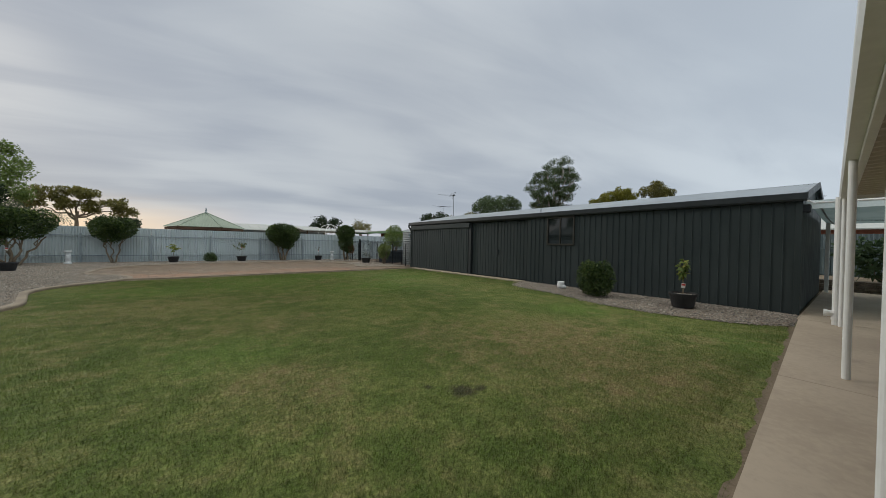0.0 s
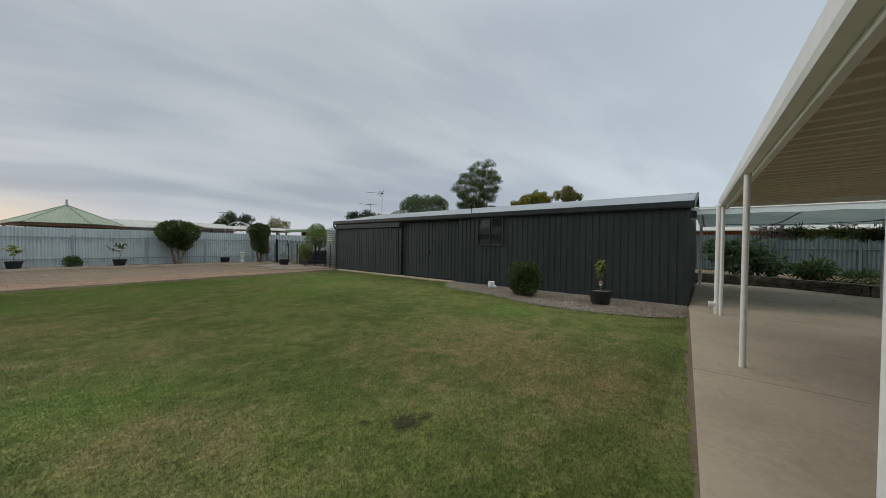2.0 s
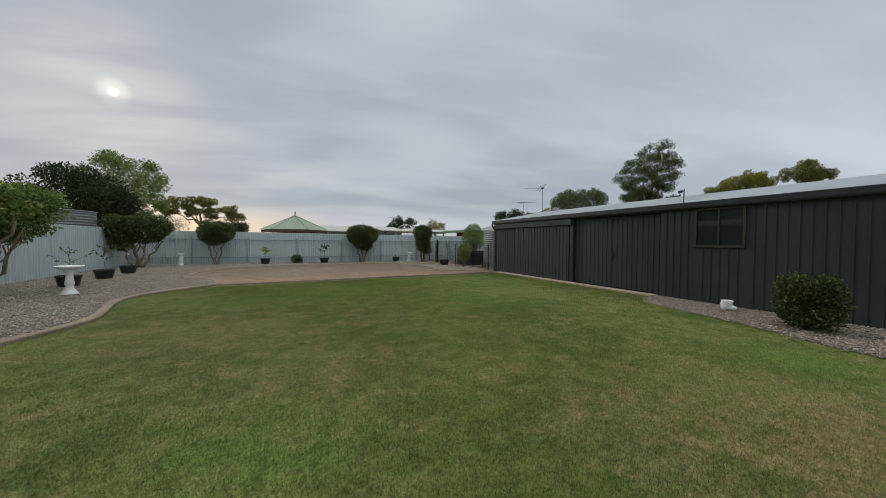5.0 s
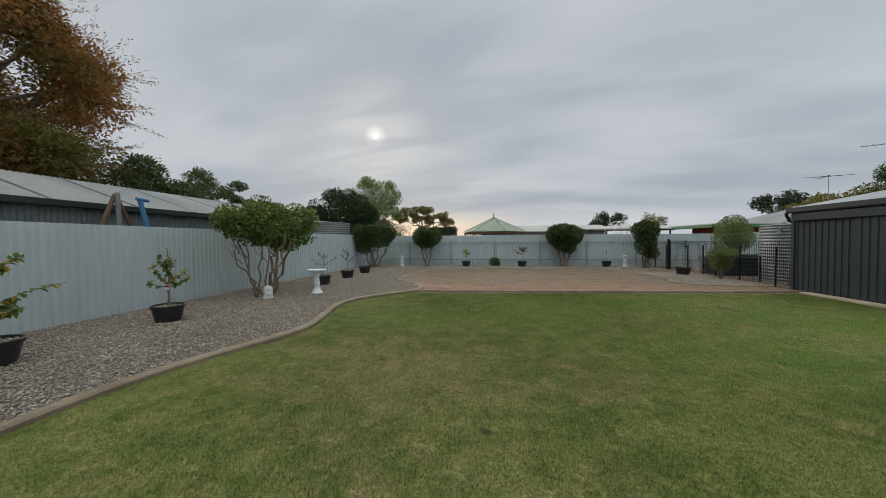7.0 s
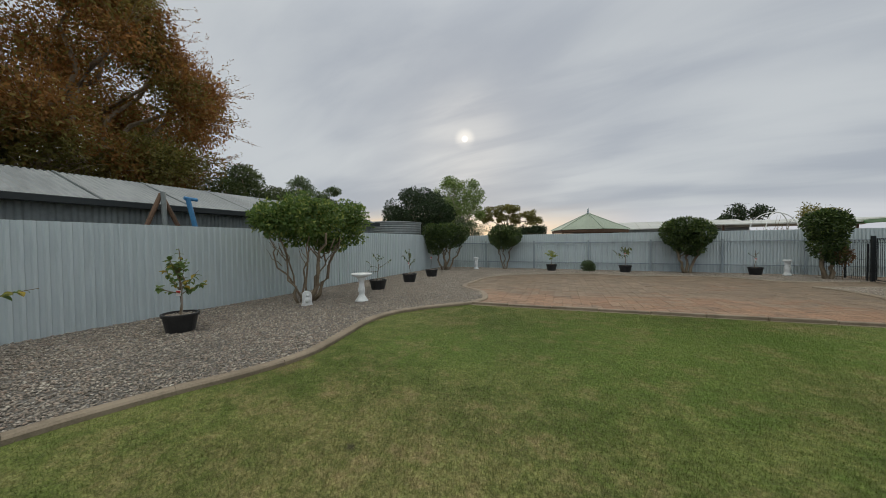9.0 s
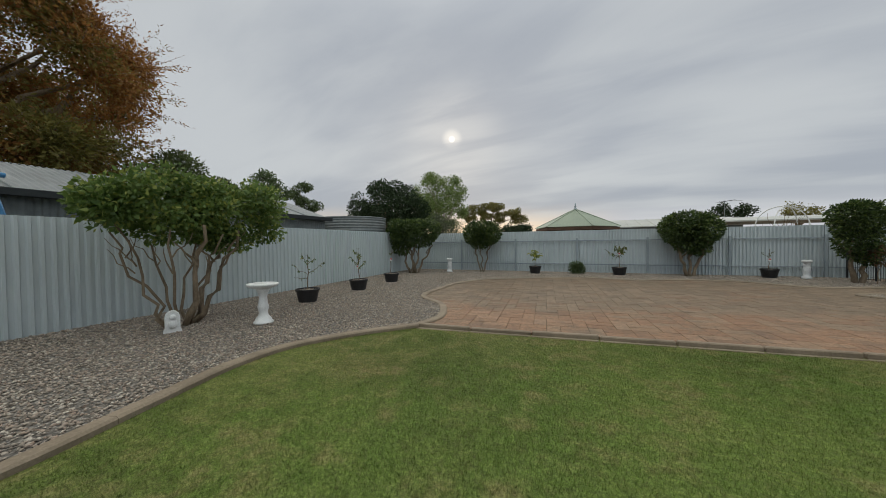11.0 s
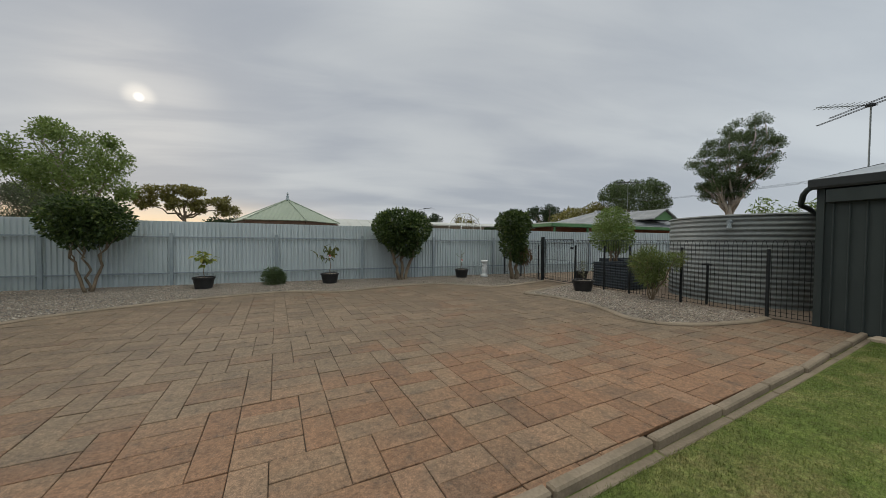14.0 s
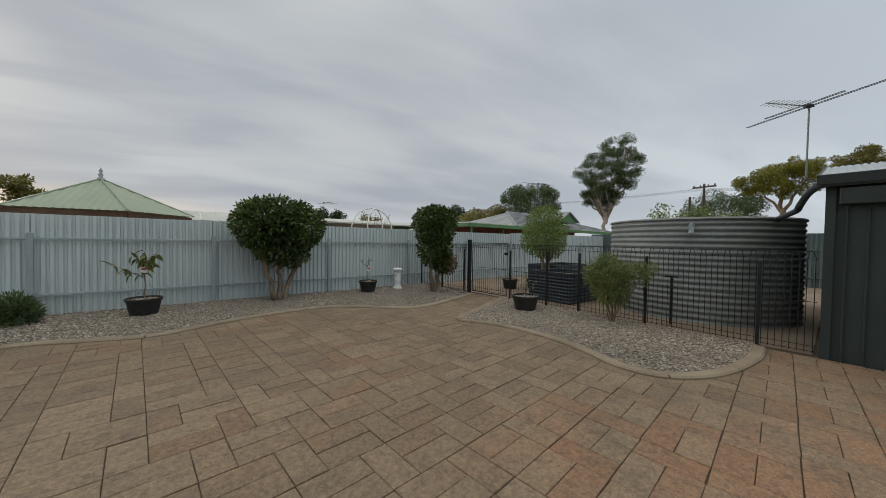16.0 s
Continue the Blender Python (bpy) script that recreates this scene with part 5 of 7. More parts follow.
standard_shrub((9.55, 24.4, GZ), "tall clipped shrub with a reddish side shoot by the iron gate", [(-0.08, 0, -0.15, 0, 1.2, 0.07), (0.1, 0, 0.15, 0, 1.2, 0.07)],
               [(0, 0, 2.05, 0.62, 0.62, 0.68), (0.0, 0, 1.45, 0.52, 0.52, 0.62), (-0.15, 0.1, 2.3, 0.55, 0.5, 0.42), (0.15, -0.15, 1.0, 0.34, 0.34, 0.36), (0.3, -0.1, 2.3, 0.36, 0.4, 0.36)], 7200, L_SHRUB, 44, (0.12, 0.055))

standard_shrub((9.85, 24.05, GZ), "low reddish leafy shoot beside the tall clipped shrub", [(0.0, 0.0, 0.0, 0.0, 0.8, 0.012)], [(0.0, 0.0, 0.95, 0.24, 0.24, 0.32)], 420, leaf_material("reddish_leaf", (0.10, 0.06, 0.03), (0.22, 0.11, 0.055)), 47, (0.09, 0.045))

# the large spreading shrub with many canes
canes = []
rngc = np.random.default_rng(5)
for k in range(9):
    a = k * 2.4
    canes.append((0.16 * math.cos(a), 0.22 * math.sin(a), 0.75 * math.cos(a) + 0.1, 1.0 * math.sin(a), 1.75 + 0.2 * rngc.random(), 0.045 if k % 3 == 0 else 0.024))
standard_shrub((-6.35, 13.12, GZ), "broad spreading green tree on many thin canes", canes,
               blob_cluster(np.random.default_rng(46), 0.05, -0.42, 2.30, 0.80, 0.95, 0.66, 24, 0.30) + blob_cluster(np.random.default_rng(48), 0.30, 0.92, 2.18, 0.85, 1.02, 0.72, 26, 0.30) + [(0.1, 0.2, 2.55, 0.55, 0.6, 0.35), (0.4, 1.7, 1.80, 0.32, 0.28, 0.22)], 15000, L_TREE, 45, (0.10, 0.062), name="spreading_shrub")


# ---- white garden ornaments ----
bath = thing("bird_bath", "white painted plaster bird bath on a turned pedestal", "bird bath", (-4.89, 13.75, GZ))
bm = bmesh.new()
lathe(bm, [(0.175, 0.0), (0.18, 0.03), (0.15, 0.06), (0.135, 0.10), (0.09, 0.15), (0.075, 0.22), (0.095, 0.28), (0.10, 0.33), (0.082, 0.38), (0.072, 0.50), (0.085, 0.58), (0.12, 0.64), (0.125, 0.67)], 20)
part("pedestal", bm, M_PLASTER, bath, smooth=True)
bm = bmesh.new()
lathe(bm, [(0.12, 0.665), (0.22, 0.70), (0.275, 0.735), (0.285, 0.765), (0.27, 0.775), (0.20, 0.745), (0.02, 0.735)], 28)
part("bowl", bm, M_PLASTER, bath, smooth=True)


def statue(loc, turn, seed):
    """A small white column ornament with rounded forms round it."""
    bm = bmesh.new()
    lathe(bm, [(0.15, 0.0), (0.15, 0.05), (0.125, 0.08), (0.10, 0.12), (0.095, 0.2), (0.12, 0.28), (0.11, 0.36), (0.085, 0.42), (0.10, 0.50), (0.09, 0.56), (0.13, 0.61), (0.15, 0.63), (0.15, 0.68), (0.12, 0.70)], 14)
    rng = np.random.default_rng(seed)
    for k in range(9):
        a, z = k * 2.1, 0.16 + 0.05 * k
        bmesh.ops.create_icosphere(bm, subdivisions=1, radius=0.055, matrix=Matrix.Translation((0.075 * math.cos(a), 0.075 * math.sin(a), z)) @ Matrix.Diagonal((0.9, 0.9, 1.25, 1)))
    ob = part("garden_statue", bm, M_PLASTER, smooth=True, loc=loc)
    ob.rotation_euler = (0, 0, turn)
    return tagged(ob, "small white plaster column statue on gravel", "statue", "white garden statues")


statue((-5.2, 24.9, GZ), 0.3, 1)
statue((8.85, 25.5, GZ), 1.1, 2)
# small rounded tablet ornament under the spreading shrub
bm = bmesh.new()
prof = [(-0.13, 0.0), (0.13, 0.0), (0.12, 0.05), (0.105, 0.07), (0.105, 0.27), (0.09, 0.33), (0.05, 0.37), (0.0, 0.38), (-0.05, 0.37), (-0.09, 0.33), (-0.105, 0.27), (-0.105, 0.07), (-0.12, 0.05)]
f = bm.faces.new([bm.verts.new((a, -0.06, b)) for a, b in prof])
r = bmesh.ops.extrude_face_region(bm, geom=[f])
bmesh.ops.translate(bm, verts=[q for q in r["geom"] if isinstance(q, bmesh.types.BMVert)], vec=(0, 0.12, 0))
bmesh.ops.create_icosphere(bm, subdivisions=2, radius=0.055, matrix=Matrix.Translation((0, -0.06, 0.27)))
bmesh.ops.create_icosphere(bm, subdivisions=2, radius=0.07, matrix=Matrix.Translation((0, -0.06, 0.15)) @ Matrix.Diagonal((1, 0.8, 1.2, 1)))
bmesh.ops.recalc_face_normals(bm, faces=bm.faces)
ob = part("garden_statue", bm, M_PLASTER, loc=(-5.85, 12.72, GZ))
ob.rotation_euler = (0, 0, radians(65))
tagged(ob, "small white plaster figure tablet on gravel", "statue", "white garden statues")
# low white ornament beside the shed
bm = bmesh.new()
lathe(bm, [(0.11, 0.0), (0.17, 0.03), (0.18, 0.13), (0.15, 0.21), (0.18, 0.28), (0.14, 0.29), (0.10, 0.20)], 16)
bmesh.ops.create_icosphere(bm, subdivisions=2, radius=0.10, matrix=Matrix.Translation((-0.02, -0.19, 0.08)) @ Matrix.Diagonal((0.9, 1.2, 0.75, 1)))
bmesh.ops.create_icosphere(bm, subdivisions=2, radius=0.055, matrix=Matrix.Translation((0.02, 0.17, 0.16)))
bmesh.ops.scale(bm, verts=bm.verts, vec=(0.66, 0.66, 0.8))
tagged(part("garden_ornament", bm, M_PLASTER, smooth=True, loc=(9.75, 5.62, 0.015)), "low white plaster planter ornament on gravel", "ornament")

# ---- iron loop-top fence and gate ----
FX = 10.55


HAIRPINS = {}


def loop_panel(th, a, b, z0, z1):
    """Hairpin wires with looped tops between two points, on cross wires."""
    a, b = Vector((*a, 0)), Vector((*b, 0))
    L = (b - a).length
    d = (b - a).normalized()
    n = max(1, round(L / 0.17))
    key = (z0, z1)
    if key not in HAIRPINS:
        bm = bmesh.new()
        w = 0.042
        tube(bm, [(-w, 0, z0), (-w, 0, z1 - 0.11), (-w * 0.55, 0, z1 - 0.02), (0, 0, z1), (w * 0.55, 0, z1 - 0.02), (w, 0, z1 - 0.11), (w, 0, z0)], 0.0058, 4, False)
        me = bpy.data.meshes.new("hairpin_wire")
        bm.to_mesh(me)
        bm.free()
        me.materials.append(M_IRON)
        HAIRPINS[key] = me
    ang = math.atan2(d.y, d.x)
    for k in range(n):
        p = a + d * (L * (k + 0.5) / n)
        shared("hairpin_wire", HAIRPINS[key], Matrix.Translation(p) @ Matrix.Rotation(ang, 4, "Z"), th)
    for z in (z0 + 0.02, z0 + 0.10, z1 - 0.12, z1 - 0.012, (z0 + z1) / 2):
        bm = bmesh.new()
        tube(bm, [a + Vector((0, 0, z)), b + Vector((0, 0, z))], 0.005, 5)
        part("rail_wire", bm, M_IRON, th)


ifence = thing("iron_fence", "black wire loop-top fence on slim black posts", "fence", (FX, 16.4, 0))
stops = [16.36, 17.0, 18.66, 20.08, 20.95, 22.15]


def local(ob):
    ob.location += Vector((-FX, -16.4, 0))


for y0, y1 in zip(stops, stops[1:]):
    before = set(ifence.children)
    loop_panel(ifence, (FX + 0.02, y0), (FX + 0.02, y1), 0.06, 1.60)
    for o in set(ifence.children) - before:
        local(o)
before = set(ifence.children)
loop_panel(ifence, (FX - 0.10, 23.75), (FX - 0.25, 26.2), 0.06, 1.58)
for o in set(ifence.children) - before:
    local(o)
for px, py, h in [(FX, y, 1.42) for y in stops[1:]] + [(FX - 0.18, 25.0, 1.42), (FX - 0.25, 26.15, 1.42), (FX - 0.12, 23.95, 1.42)]:
    bm = bmesh.new()
    box(bm, px - 0.022, px + 0.022, py - 0.022, py + 0.022, 0, h, 0.004)
    local(part("post", bm, M_IRON, ifence))
gate = thing("iron_gate", "black wire gate hung on a thick square post", "gate", (10.43, 23.7, 0))
bm = bmesh.new()
box(bm, -0.05, 0.05, -0.05, 0.05, 0, 1.72, 0.006)
part("gate_post", bm, M_IRON, gate)
bm = bmesh.new()
tube(bm, [(0.04, -0.10, 0.10), (0.04, -0.10, 1.62), (0.08, -1.48, 1.62), (0.08, -1.48, 0.10), (0.04, -0.10, 0.10)], 0.018, 6)
part("gate_frame", bm, M_IRON, gate)
loop_panel(gate, (0.04, -0.12), (0.08, -1.46), 0.12, 1.60)
bm = bmesh.new()
box(bm, 0.04, 0.10, -1.50, -1.38, 1.28, 1.36, 0.01)
part("latch", bm, M_IRON, gate)

# ---- rain water tank ----
def corrugated_tank(loc, radius, height, label, seg=72, pitch=0.125, depth=0.017):
    th = thing("rainwater_tank", label, "water tank", loc, "steel rainwater tanks")
    prof, z = [], 0.0
    n = round(height / pitch) * 6
    for k in range(n + 1):
        z = height * k / n
        prof.append((radius + depth * math.sin(2 * math.pi * k / 6), z))
    bm = bmesh.new()
    lathe(bm, prof, seg, close=False)
    part("tank_wall", bm, M_TANK, th, smooth=True)
    bm = bmesh.new()
    lathe(bm, [(radius + 0.02, height - 0.02), (radius + 0.035, height), (radius + 0.02, height + 0.03), (radius - 0.02, height + 0.035), (0.05, height + 0.16)], seg)
    part("tank_roof", bm, M_TANK, th)
    return th


tank = corrugated_tank((13.5, 18.55, -0.02), 1.92, 2.24, "large corrugated grey steel rainwater tank")
bm = bmesh.new()
a = radians(191)
c, s = math.cos(a), math.sin(a)
tube(bm, [(1.90 * c, 1.90 * s, 2.10), (1.99 * c, 1.99 * s, 2.10), (2.0 * c, 2.0 * s, 1.93)], 0.055, 10)
part("overflow_elbow", bm, M_FENCE_POST_SHADED, tank, "grey plastic overflow elbow")
bm = bmesh.new()
lathe(bm, [(2.15, 0.0), (2.15, 0.06), (0.1, 0.06)], 48)
tagged(part("tank_plinth", bm, M_KERB, loc=(13.5, 18.55, -0.06)), "low round concrete plinth under the tank", "plinth")
corrugated_tank((-9.78, 22.95, 0), 1.7, 2.80, "corrugated steel tank behind the side fence", 56)
# tap on a stand beside the tank
tap = thing("garden_tap", "dark garden tap on an upright pipe", "tap", (11.05, 18.35, 0))
bm = bmesh.new()
tube(bm, [(0, 0, 0), (0, 0, 1.0)], 0.03, 8)
part("standpipe", bm, M_IRON, tap)
bm = bmesh.new()
tube(bm, [(-0.02, 0.12, 1.0), (0, 0, 1.02), (-0.02, -0.1, 1.0)], 0.022, 8)
part("tap_head", bm, M_IRON, tap)

# ---- raised planters behind the iron fence ----
def planter(loc, sx, sy, h, label, turn=0):
    th = thing("raised_planter", label, "planter", loc, "raised steel planters", turn=turn)
    for o, al, L in (((-sx / 2, -sy / 2, 0), (1, 0, 0), sx), ((sx / 2, -sy / 2, 0), (0, 1, 0), sy), ((sx / 2, sy / 2, 0), (-1, 0, 0), sx), ((-sx / 2, sy / 2, 0), (0, -1, 0), sy)):
        bm = bmesh.new()
        al = Vector(al)
        nrm = Vector((al.y, -al.x, 0))
        sheet(bm, Vector(o), (0, 0, 1), al, h, L, sine_wave(0.09, 0.014, 6))
        part("side_sheet", bm, M_PLANTER, th)
        bm = bmesh.new()
        obox(bm, Vector(o), Vector(o) + al * L, 0.04, h - 0.02, h + 0.03, 0.006)
        part("top_rail", bm, M_PLANTER, th)
    bm = bmesh.new()
    box(bm, -sx / 2 + 0.03, sx / 2 - 0.03, -sy / 2 + 0.03, sy / 2 - 0.03, h - 0.16, h - 0.10)
    part("soil", bm, M_DIRT, th)


planter((11.95, 21.3, 0), 1.5, 1.3, 0.82, "dark blue corrugated steel raised planter", 0)
planter((14.3, 22.9, 0), 2.2, 1.1, 0.85, "dark corrugated steel raised planter further back", 0)
standard_shrub((12.9, 22.6, 0), "leafy light green shrub tree behind the iron fence", [(0, 0, -0.2, 0, 1.5, 0.05), (0.1, 0.05, 0.25, 0, 1.5, 0.05), (0.05, -0.1, 0.05, -0.15, 1.5, 0.04)],
               [(0, 0, 2.1, 0.75, 0.75, 0.7), (0.3, 0, 1.7, 0.6, 0.6, 0.55), (-0.35, 0.0, 1.75, 0.55, 0.55, 0.55), (0.0, 0, 2.55, 0.5, 0.5, 0.38)], 6500, L_LIME, 46, (0.09, 0.04))

# ---- raised stone bed and its plants beyond the awning ----
bedwall = thing("stone_wall", "low dry-stone garden wall of brown stones", "garden wall", (18.3, 0.8, 0), kind="structure")
rng = np.random.default_rng(77)
line = [Vector((18.6, 1.2, 0)), Vector((18.35, 0.3, 0)), Vector((18.05, -2.5, 0)), Vector((16.75, -4.2, 0)), (Vector((16.5, -7.5, 0)))]
for a, b in zip(line, line[1:]):
    L = (b - a).length
    d = (b - a).normalized()
    z = 0.02
    while z < 0.40:
        h = rng.uniform(0.045, 0.085)
        s = rng.uniform(-0.1, 0)
        while s < L:
            w = rng.uniform(0.18, 0.5)
            p, q = a + d * max(0, s + 0.008), a + d * min(L, s + w - 0.008)
            if (q - p).length > 0.05:
                off = Vector((-d.y, d.x, 0)) * rng.normal(0, 0.02)
                bm = bmesh.new()
                obox(bm, p + off, q + off, 0.22 + rng.uniform(-0.03, 0.03), z, z + h - 0.006, 0.012)
                ob = part("stone", bm, M_SLATE, bedwall)
                ob.location = (-18.3, -0.8, 0)
            s += w
        z += h
polygon("bed_soil", [(18.6, 1.6), (18.35, 0.3), (18.05, -2.5), (16.75, -4.2), (16.5, -7.5), (23.1, -7.5), (23.1, 1.6)], 0.33, M_DIRT, "dark soil of the raised bed", "soil")
low_bush("philodendron", (19.6, -1.3, 0.33), "large dark split-leaf philodendron", [(0, 0, 0.75, 0.7, 0.9, 0.6), (0.1, 0.8, 1.15, 0.5, 0.5, 0.45), (-0.2, -0.8, 0.6, 0.6, 0.6, 0.5), (0.0, -0.1, 1.3, 0.5, 0.6, 0.3)], 1100, 0.30, 0.11, leaf_material("philodendron_leaf", (0.03, 0.055, 0.026), (0.07, 0.11, 0.048), rough=0.8), 51, spread=0.9, droop=0.5, shell=0.8)
low_bush("cycad", (18.9, -3.35, 0.33), "arching green garden plant", [(0, 0, 0.42, 0.45, 0.55, 0.32)], 380, 0.30, 0.09, leaf_material("cycad_leaf", (0.05, 0.085, 0.03), (0.10, 0.15, 0.055), rough=0.8), 52, spread=0.7, droop=0.3, shell=0.8)
low_bush("fern_clump", (18.4, -4.6, 0.33), "low green fern clump", [(0, 0, 0.2, 0.5, 0.8, 0.22)], 900, 0.22, 0.03, leaf_material("fern_leaf", (0.05, 0.09, 0.03), (0.10, 0.16, 0.055), rough=0.8), 53, spread=0.6, droop=-0.2, shell=0.8)


def hanging_basket(loc, label, mat, seed):
    th = thing("hanging_basket", label, "hanging basket", loc, "baskets on the wire")
    rng = np.random.default_rng(seed)
    bm = bmesh.new()
    lathe(bm, [(0.08, 0.0), (0.14, 0.06), (0.17, 0.15), (0.165, 0.155), (0.02, 0.13)], 16)
    part("bowl", bm, M_POT, th, smooth=True)
    for k in range(3):
        bm = bmesh.new()
        a = k * 2.09
        tube(bm, [(0.16 * math.cos(a), 0.16 * math.sin(a), 0.15), (0, 0, 2.33 - loc[2])], 0.004, 4)
        part("chain", bm, M_IRON, th)
    crown("foliage", rng, [(0, 0, 0.20, 0.26, 0.28, 0.14), (0, 0.22, 0.12, 0.16, 0.18, 0.12), (0, -0.22, 0.10, 0.16, 0.19, 0.12)], 420, 0.20, 0.032, mat, th, 0.6, 0.7, 0.8)


L_PINK = leaf_material("pink_flower", (0.45, 0.30, 0.30), (0.60, 0.50, 0.48))
hanging_basket((15.0, -1.75, 1.92), "hanging basket with pale pink flowers", L_PINK, 61)
hanging_basket((15.0, -2.35, 1.90), "hanging basket with arching green fern", L_TREE, 62)
hanging_basket((15.0, -3.2, 1.90), "hanging basket with light green fern", L_LIME, 63)
hanging_basket((15.0, -3.85, 1.84), "hanging basket with dark green fern", L_DARK, 64)


# ---- beyond the fences: buildings ----
def gable_roof(bm, x0, x1, y0, y1, ze, zr, along="x", over=0.4, thick=0.08):
    """A solid gable roof; the ridge runs along x or y."""
    if along == "x":
        ym = (y0 + y1) / 2
        sec = [(y0 - over, ze), (ym, zr), (y1 + over, ze), (y1 + over, ze - thick), (ym, zr - thick), (y0 - over, ze - thick)]
        rings = [[bm.verts.new((x, a, b)) for a, b in sec] for x in (x0 - over, x1 + over)]
    else:
        xm = (x0 + x1) / 2
        sec = [(x0 - over, ze), (xm, zr), (x1 + over, ze), (x1 + over, ze - thick), (xm, zr - thick), (x0 - over, ze - thick)]
        rings = [[bm.verts.new((a, y, b)) for a, b in sec] for y in (y0 - over, y1 + over)]
    for k in range(6):
        bm.faces.new((rings[0][k], rings[0][(k + 1) % 6], rings[1][(k + 1) % 6], rings[1][k]))
    bm.faces.new(rings[0]), bm.faces.new(list(reversed(rings[1])))
    bmesh.ops.recalc_face_normals(bm, faces=bm.faces)


# garden pavilion with a six-sided green roof
GX, GY = 0.91, 34.1
pav = thing("garden_pavilion", "six-sided garden pavilion with a green steel roof and brown beams", "pavilion", (GX, GY, 0))
R, ze, za = 2.85, 2.48, 3.78
for k in range(6):
    a0, a1 = radians(-70 + 60 * k), radians(-10 + 60 * k)
    p0, p1 = Vector((R * math.cos(a0), R * math.sin(a0), ze)), Vector((R * math.cos(a1), R * math.sin(a1), ze))
    ap = Vector((0, 0, za))
    bm = bmesh.new()
    n = 28
    top, low = [], []
    mid = (p0 + p1) / 2
    nrm = (p1 - p0).cross(ap - p0).normalized()
    if nrm.z < 0:
        nrm = -nrm
    for i in range(n + 1):
        e = p0.lerp(p1, i / n)
        # ribs run down the slope: each rises to the hip above it
        t = 1 - abs(i / n - 0.5) * 2
        u = e + (ap - mid) * t * 0.995
        off = nrm * (0.022 * (i % 2))
        low.append(bm.verts.new(e + off))
        top.append(bm.verts.new(u + off))
    for i in range(n):
        bm.faces.new((low[i], low[i + 1], top[i + 1], top[i]))
    part("roof_sheet", bm, M_GREEN_ROOF, pav)
    bm = bmesh.new()
    tube(bm, [p0 + Vector((0, 0, 0.03)), ap + Vector((0, 0, 0.03))], 0.032, 6)
    part("hip_cap", bm, M_GREEN_ROOF, pav)
    bm = bmesh.new()
    obox(bm, p0 * 0.965, p1 * 0.965, 0.06, ze - 0.20, ze - 0.03)
    part("beam", bm, M_WOOD, pav)
    bm = bmesh.new()
    c = p0 * 0.93
    box(bm, c.x - 0.06, c.x + 0.06, c.y - 0.06, c.y + 0.06, 0, ze - 0.2)
    part("post", bm, M_WOOD, pav)
bm = bmesh.new()
lathe(bm, [(0.12, za - 0.05), (0.10, za + 0.05), (0.05, za + 0.10), (0.08, za + 0.18), (0.03, za + 0.26), (0.06, za + 0.32), (0.015, za + 0.45)], 12)
part("finial", bm, M_FENCE_POST_SHADED, pav, "grey-green turned finial", smooth=True)

# long pale-roofed house
long_house = thing("neighbour_house", "long low house with a pale steel roof", "house", (8, 46, 0), "neighbouring houses")
bm = bmesh.new()
gable_roof(bm, -8.5, 5.5, -3.5, 3.5, 2.75, 3.55, "x")
part("roof", bm, M_CREAM_ROOF, long_house)
bm = bmesh.new()
box(bm, -8.5, 5.5, -3.5, 3.5, 0, 2.72)
part("wall", bm, M_TANK, long_house)
for k in range(15):
    bm = bmesh.new()
    x = -8.6 + k * 1.0
    tube(bm, [(x, -3.88, 2.78), (x, -0.05, 3.56)], 0.03, 4)
    part("roof_rib", bm, M_CREAM_ROOF, long_house)
side_house = thing("neighbour_house", "low carport with a pale flat roof", "carport", (14.0, 38.0, 0), "neighbouring houses")
bm = bmesh.new()
gable_roof(bm, -4.5, 5.0, -2.5, 2.5, 2.72, 3.05, "x", 0.3)
part("roof", bm, M_CREAM_ROOF, side_house)
for x, y in ((-4.3, -2.3), (4.8, -2.3), (-4.3, 2.3), (4.8, 2.3)):
    bm = bmesh.new()
    box(bm, x - 0.06, x + 0.06, y - 0.06, y + 0.06, 0, 2.66)
    part("post", bm, M_WOOD, side_house)

# green-trimmed house with tiled roof
gh = thing("neighbour_house", "brick house with grey tiled roof and green gutters", "house", (26.0, 33.5, 0), "neighbouring houses")
bm = bmesh.new()
e = 2.75
HX0, HX1, HY0, HY1, HZ, HG = -5.0, 9.5, -3.4, 5.0, 4.2, -9.5
vs = [bm.verts.new(p) for p in ((HX0, HY0, e), (HX1, HY0, e), (HX1, HY1, e), (HX0, HY1, e), (HX0 + 4.0, 0.8, HZ), (HX1 - 6.0, 0.8, HZ))]
for q in ((0, 1, 5, 4), (1, 2, 5), (2, 3, 4, 5), (3, 0, 4), (3, 2, 1, 0)):
    bm.faces.new([vs[i] for i in q])
part("roof", bm, M_TILE, gh)
bm = bmesh.new()
box(bm, HG, HX0 + 0.4, HY0 + 0.01, HY1, e - 0.02, e + 0.10, 0.01)
part("carport_roof", bm, M_CREAM_ROOF, gh, "pale flat carport roof")
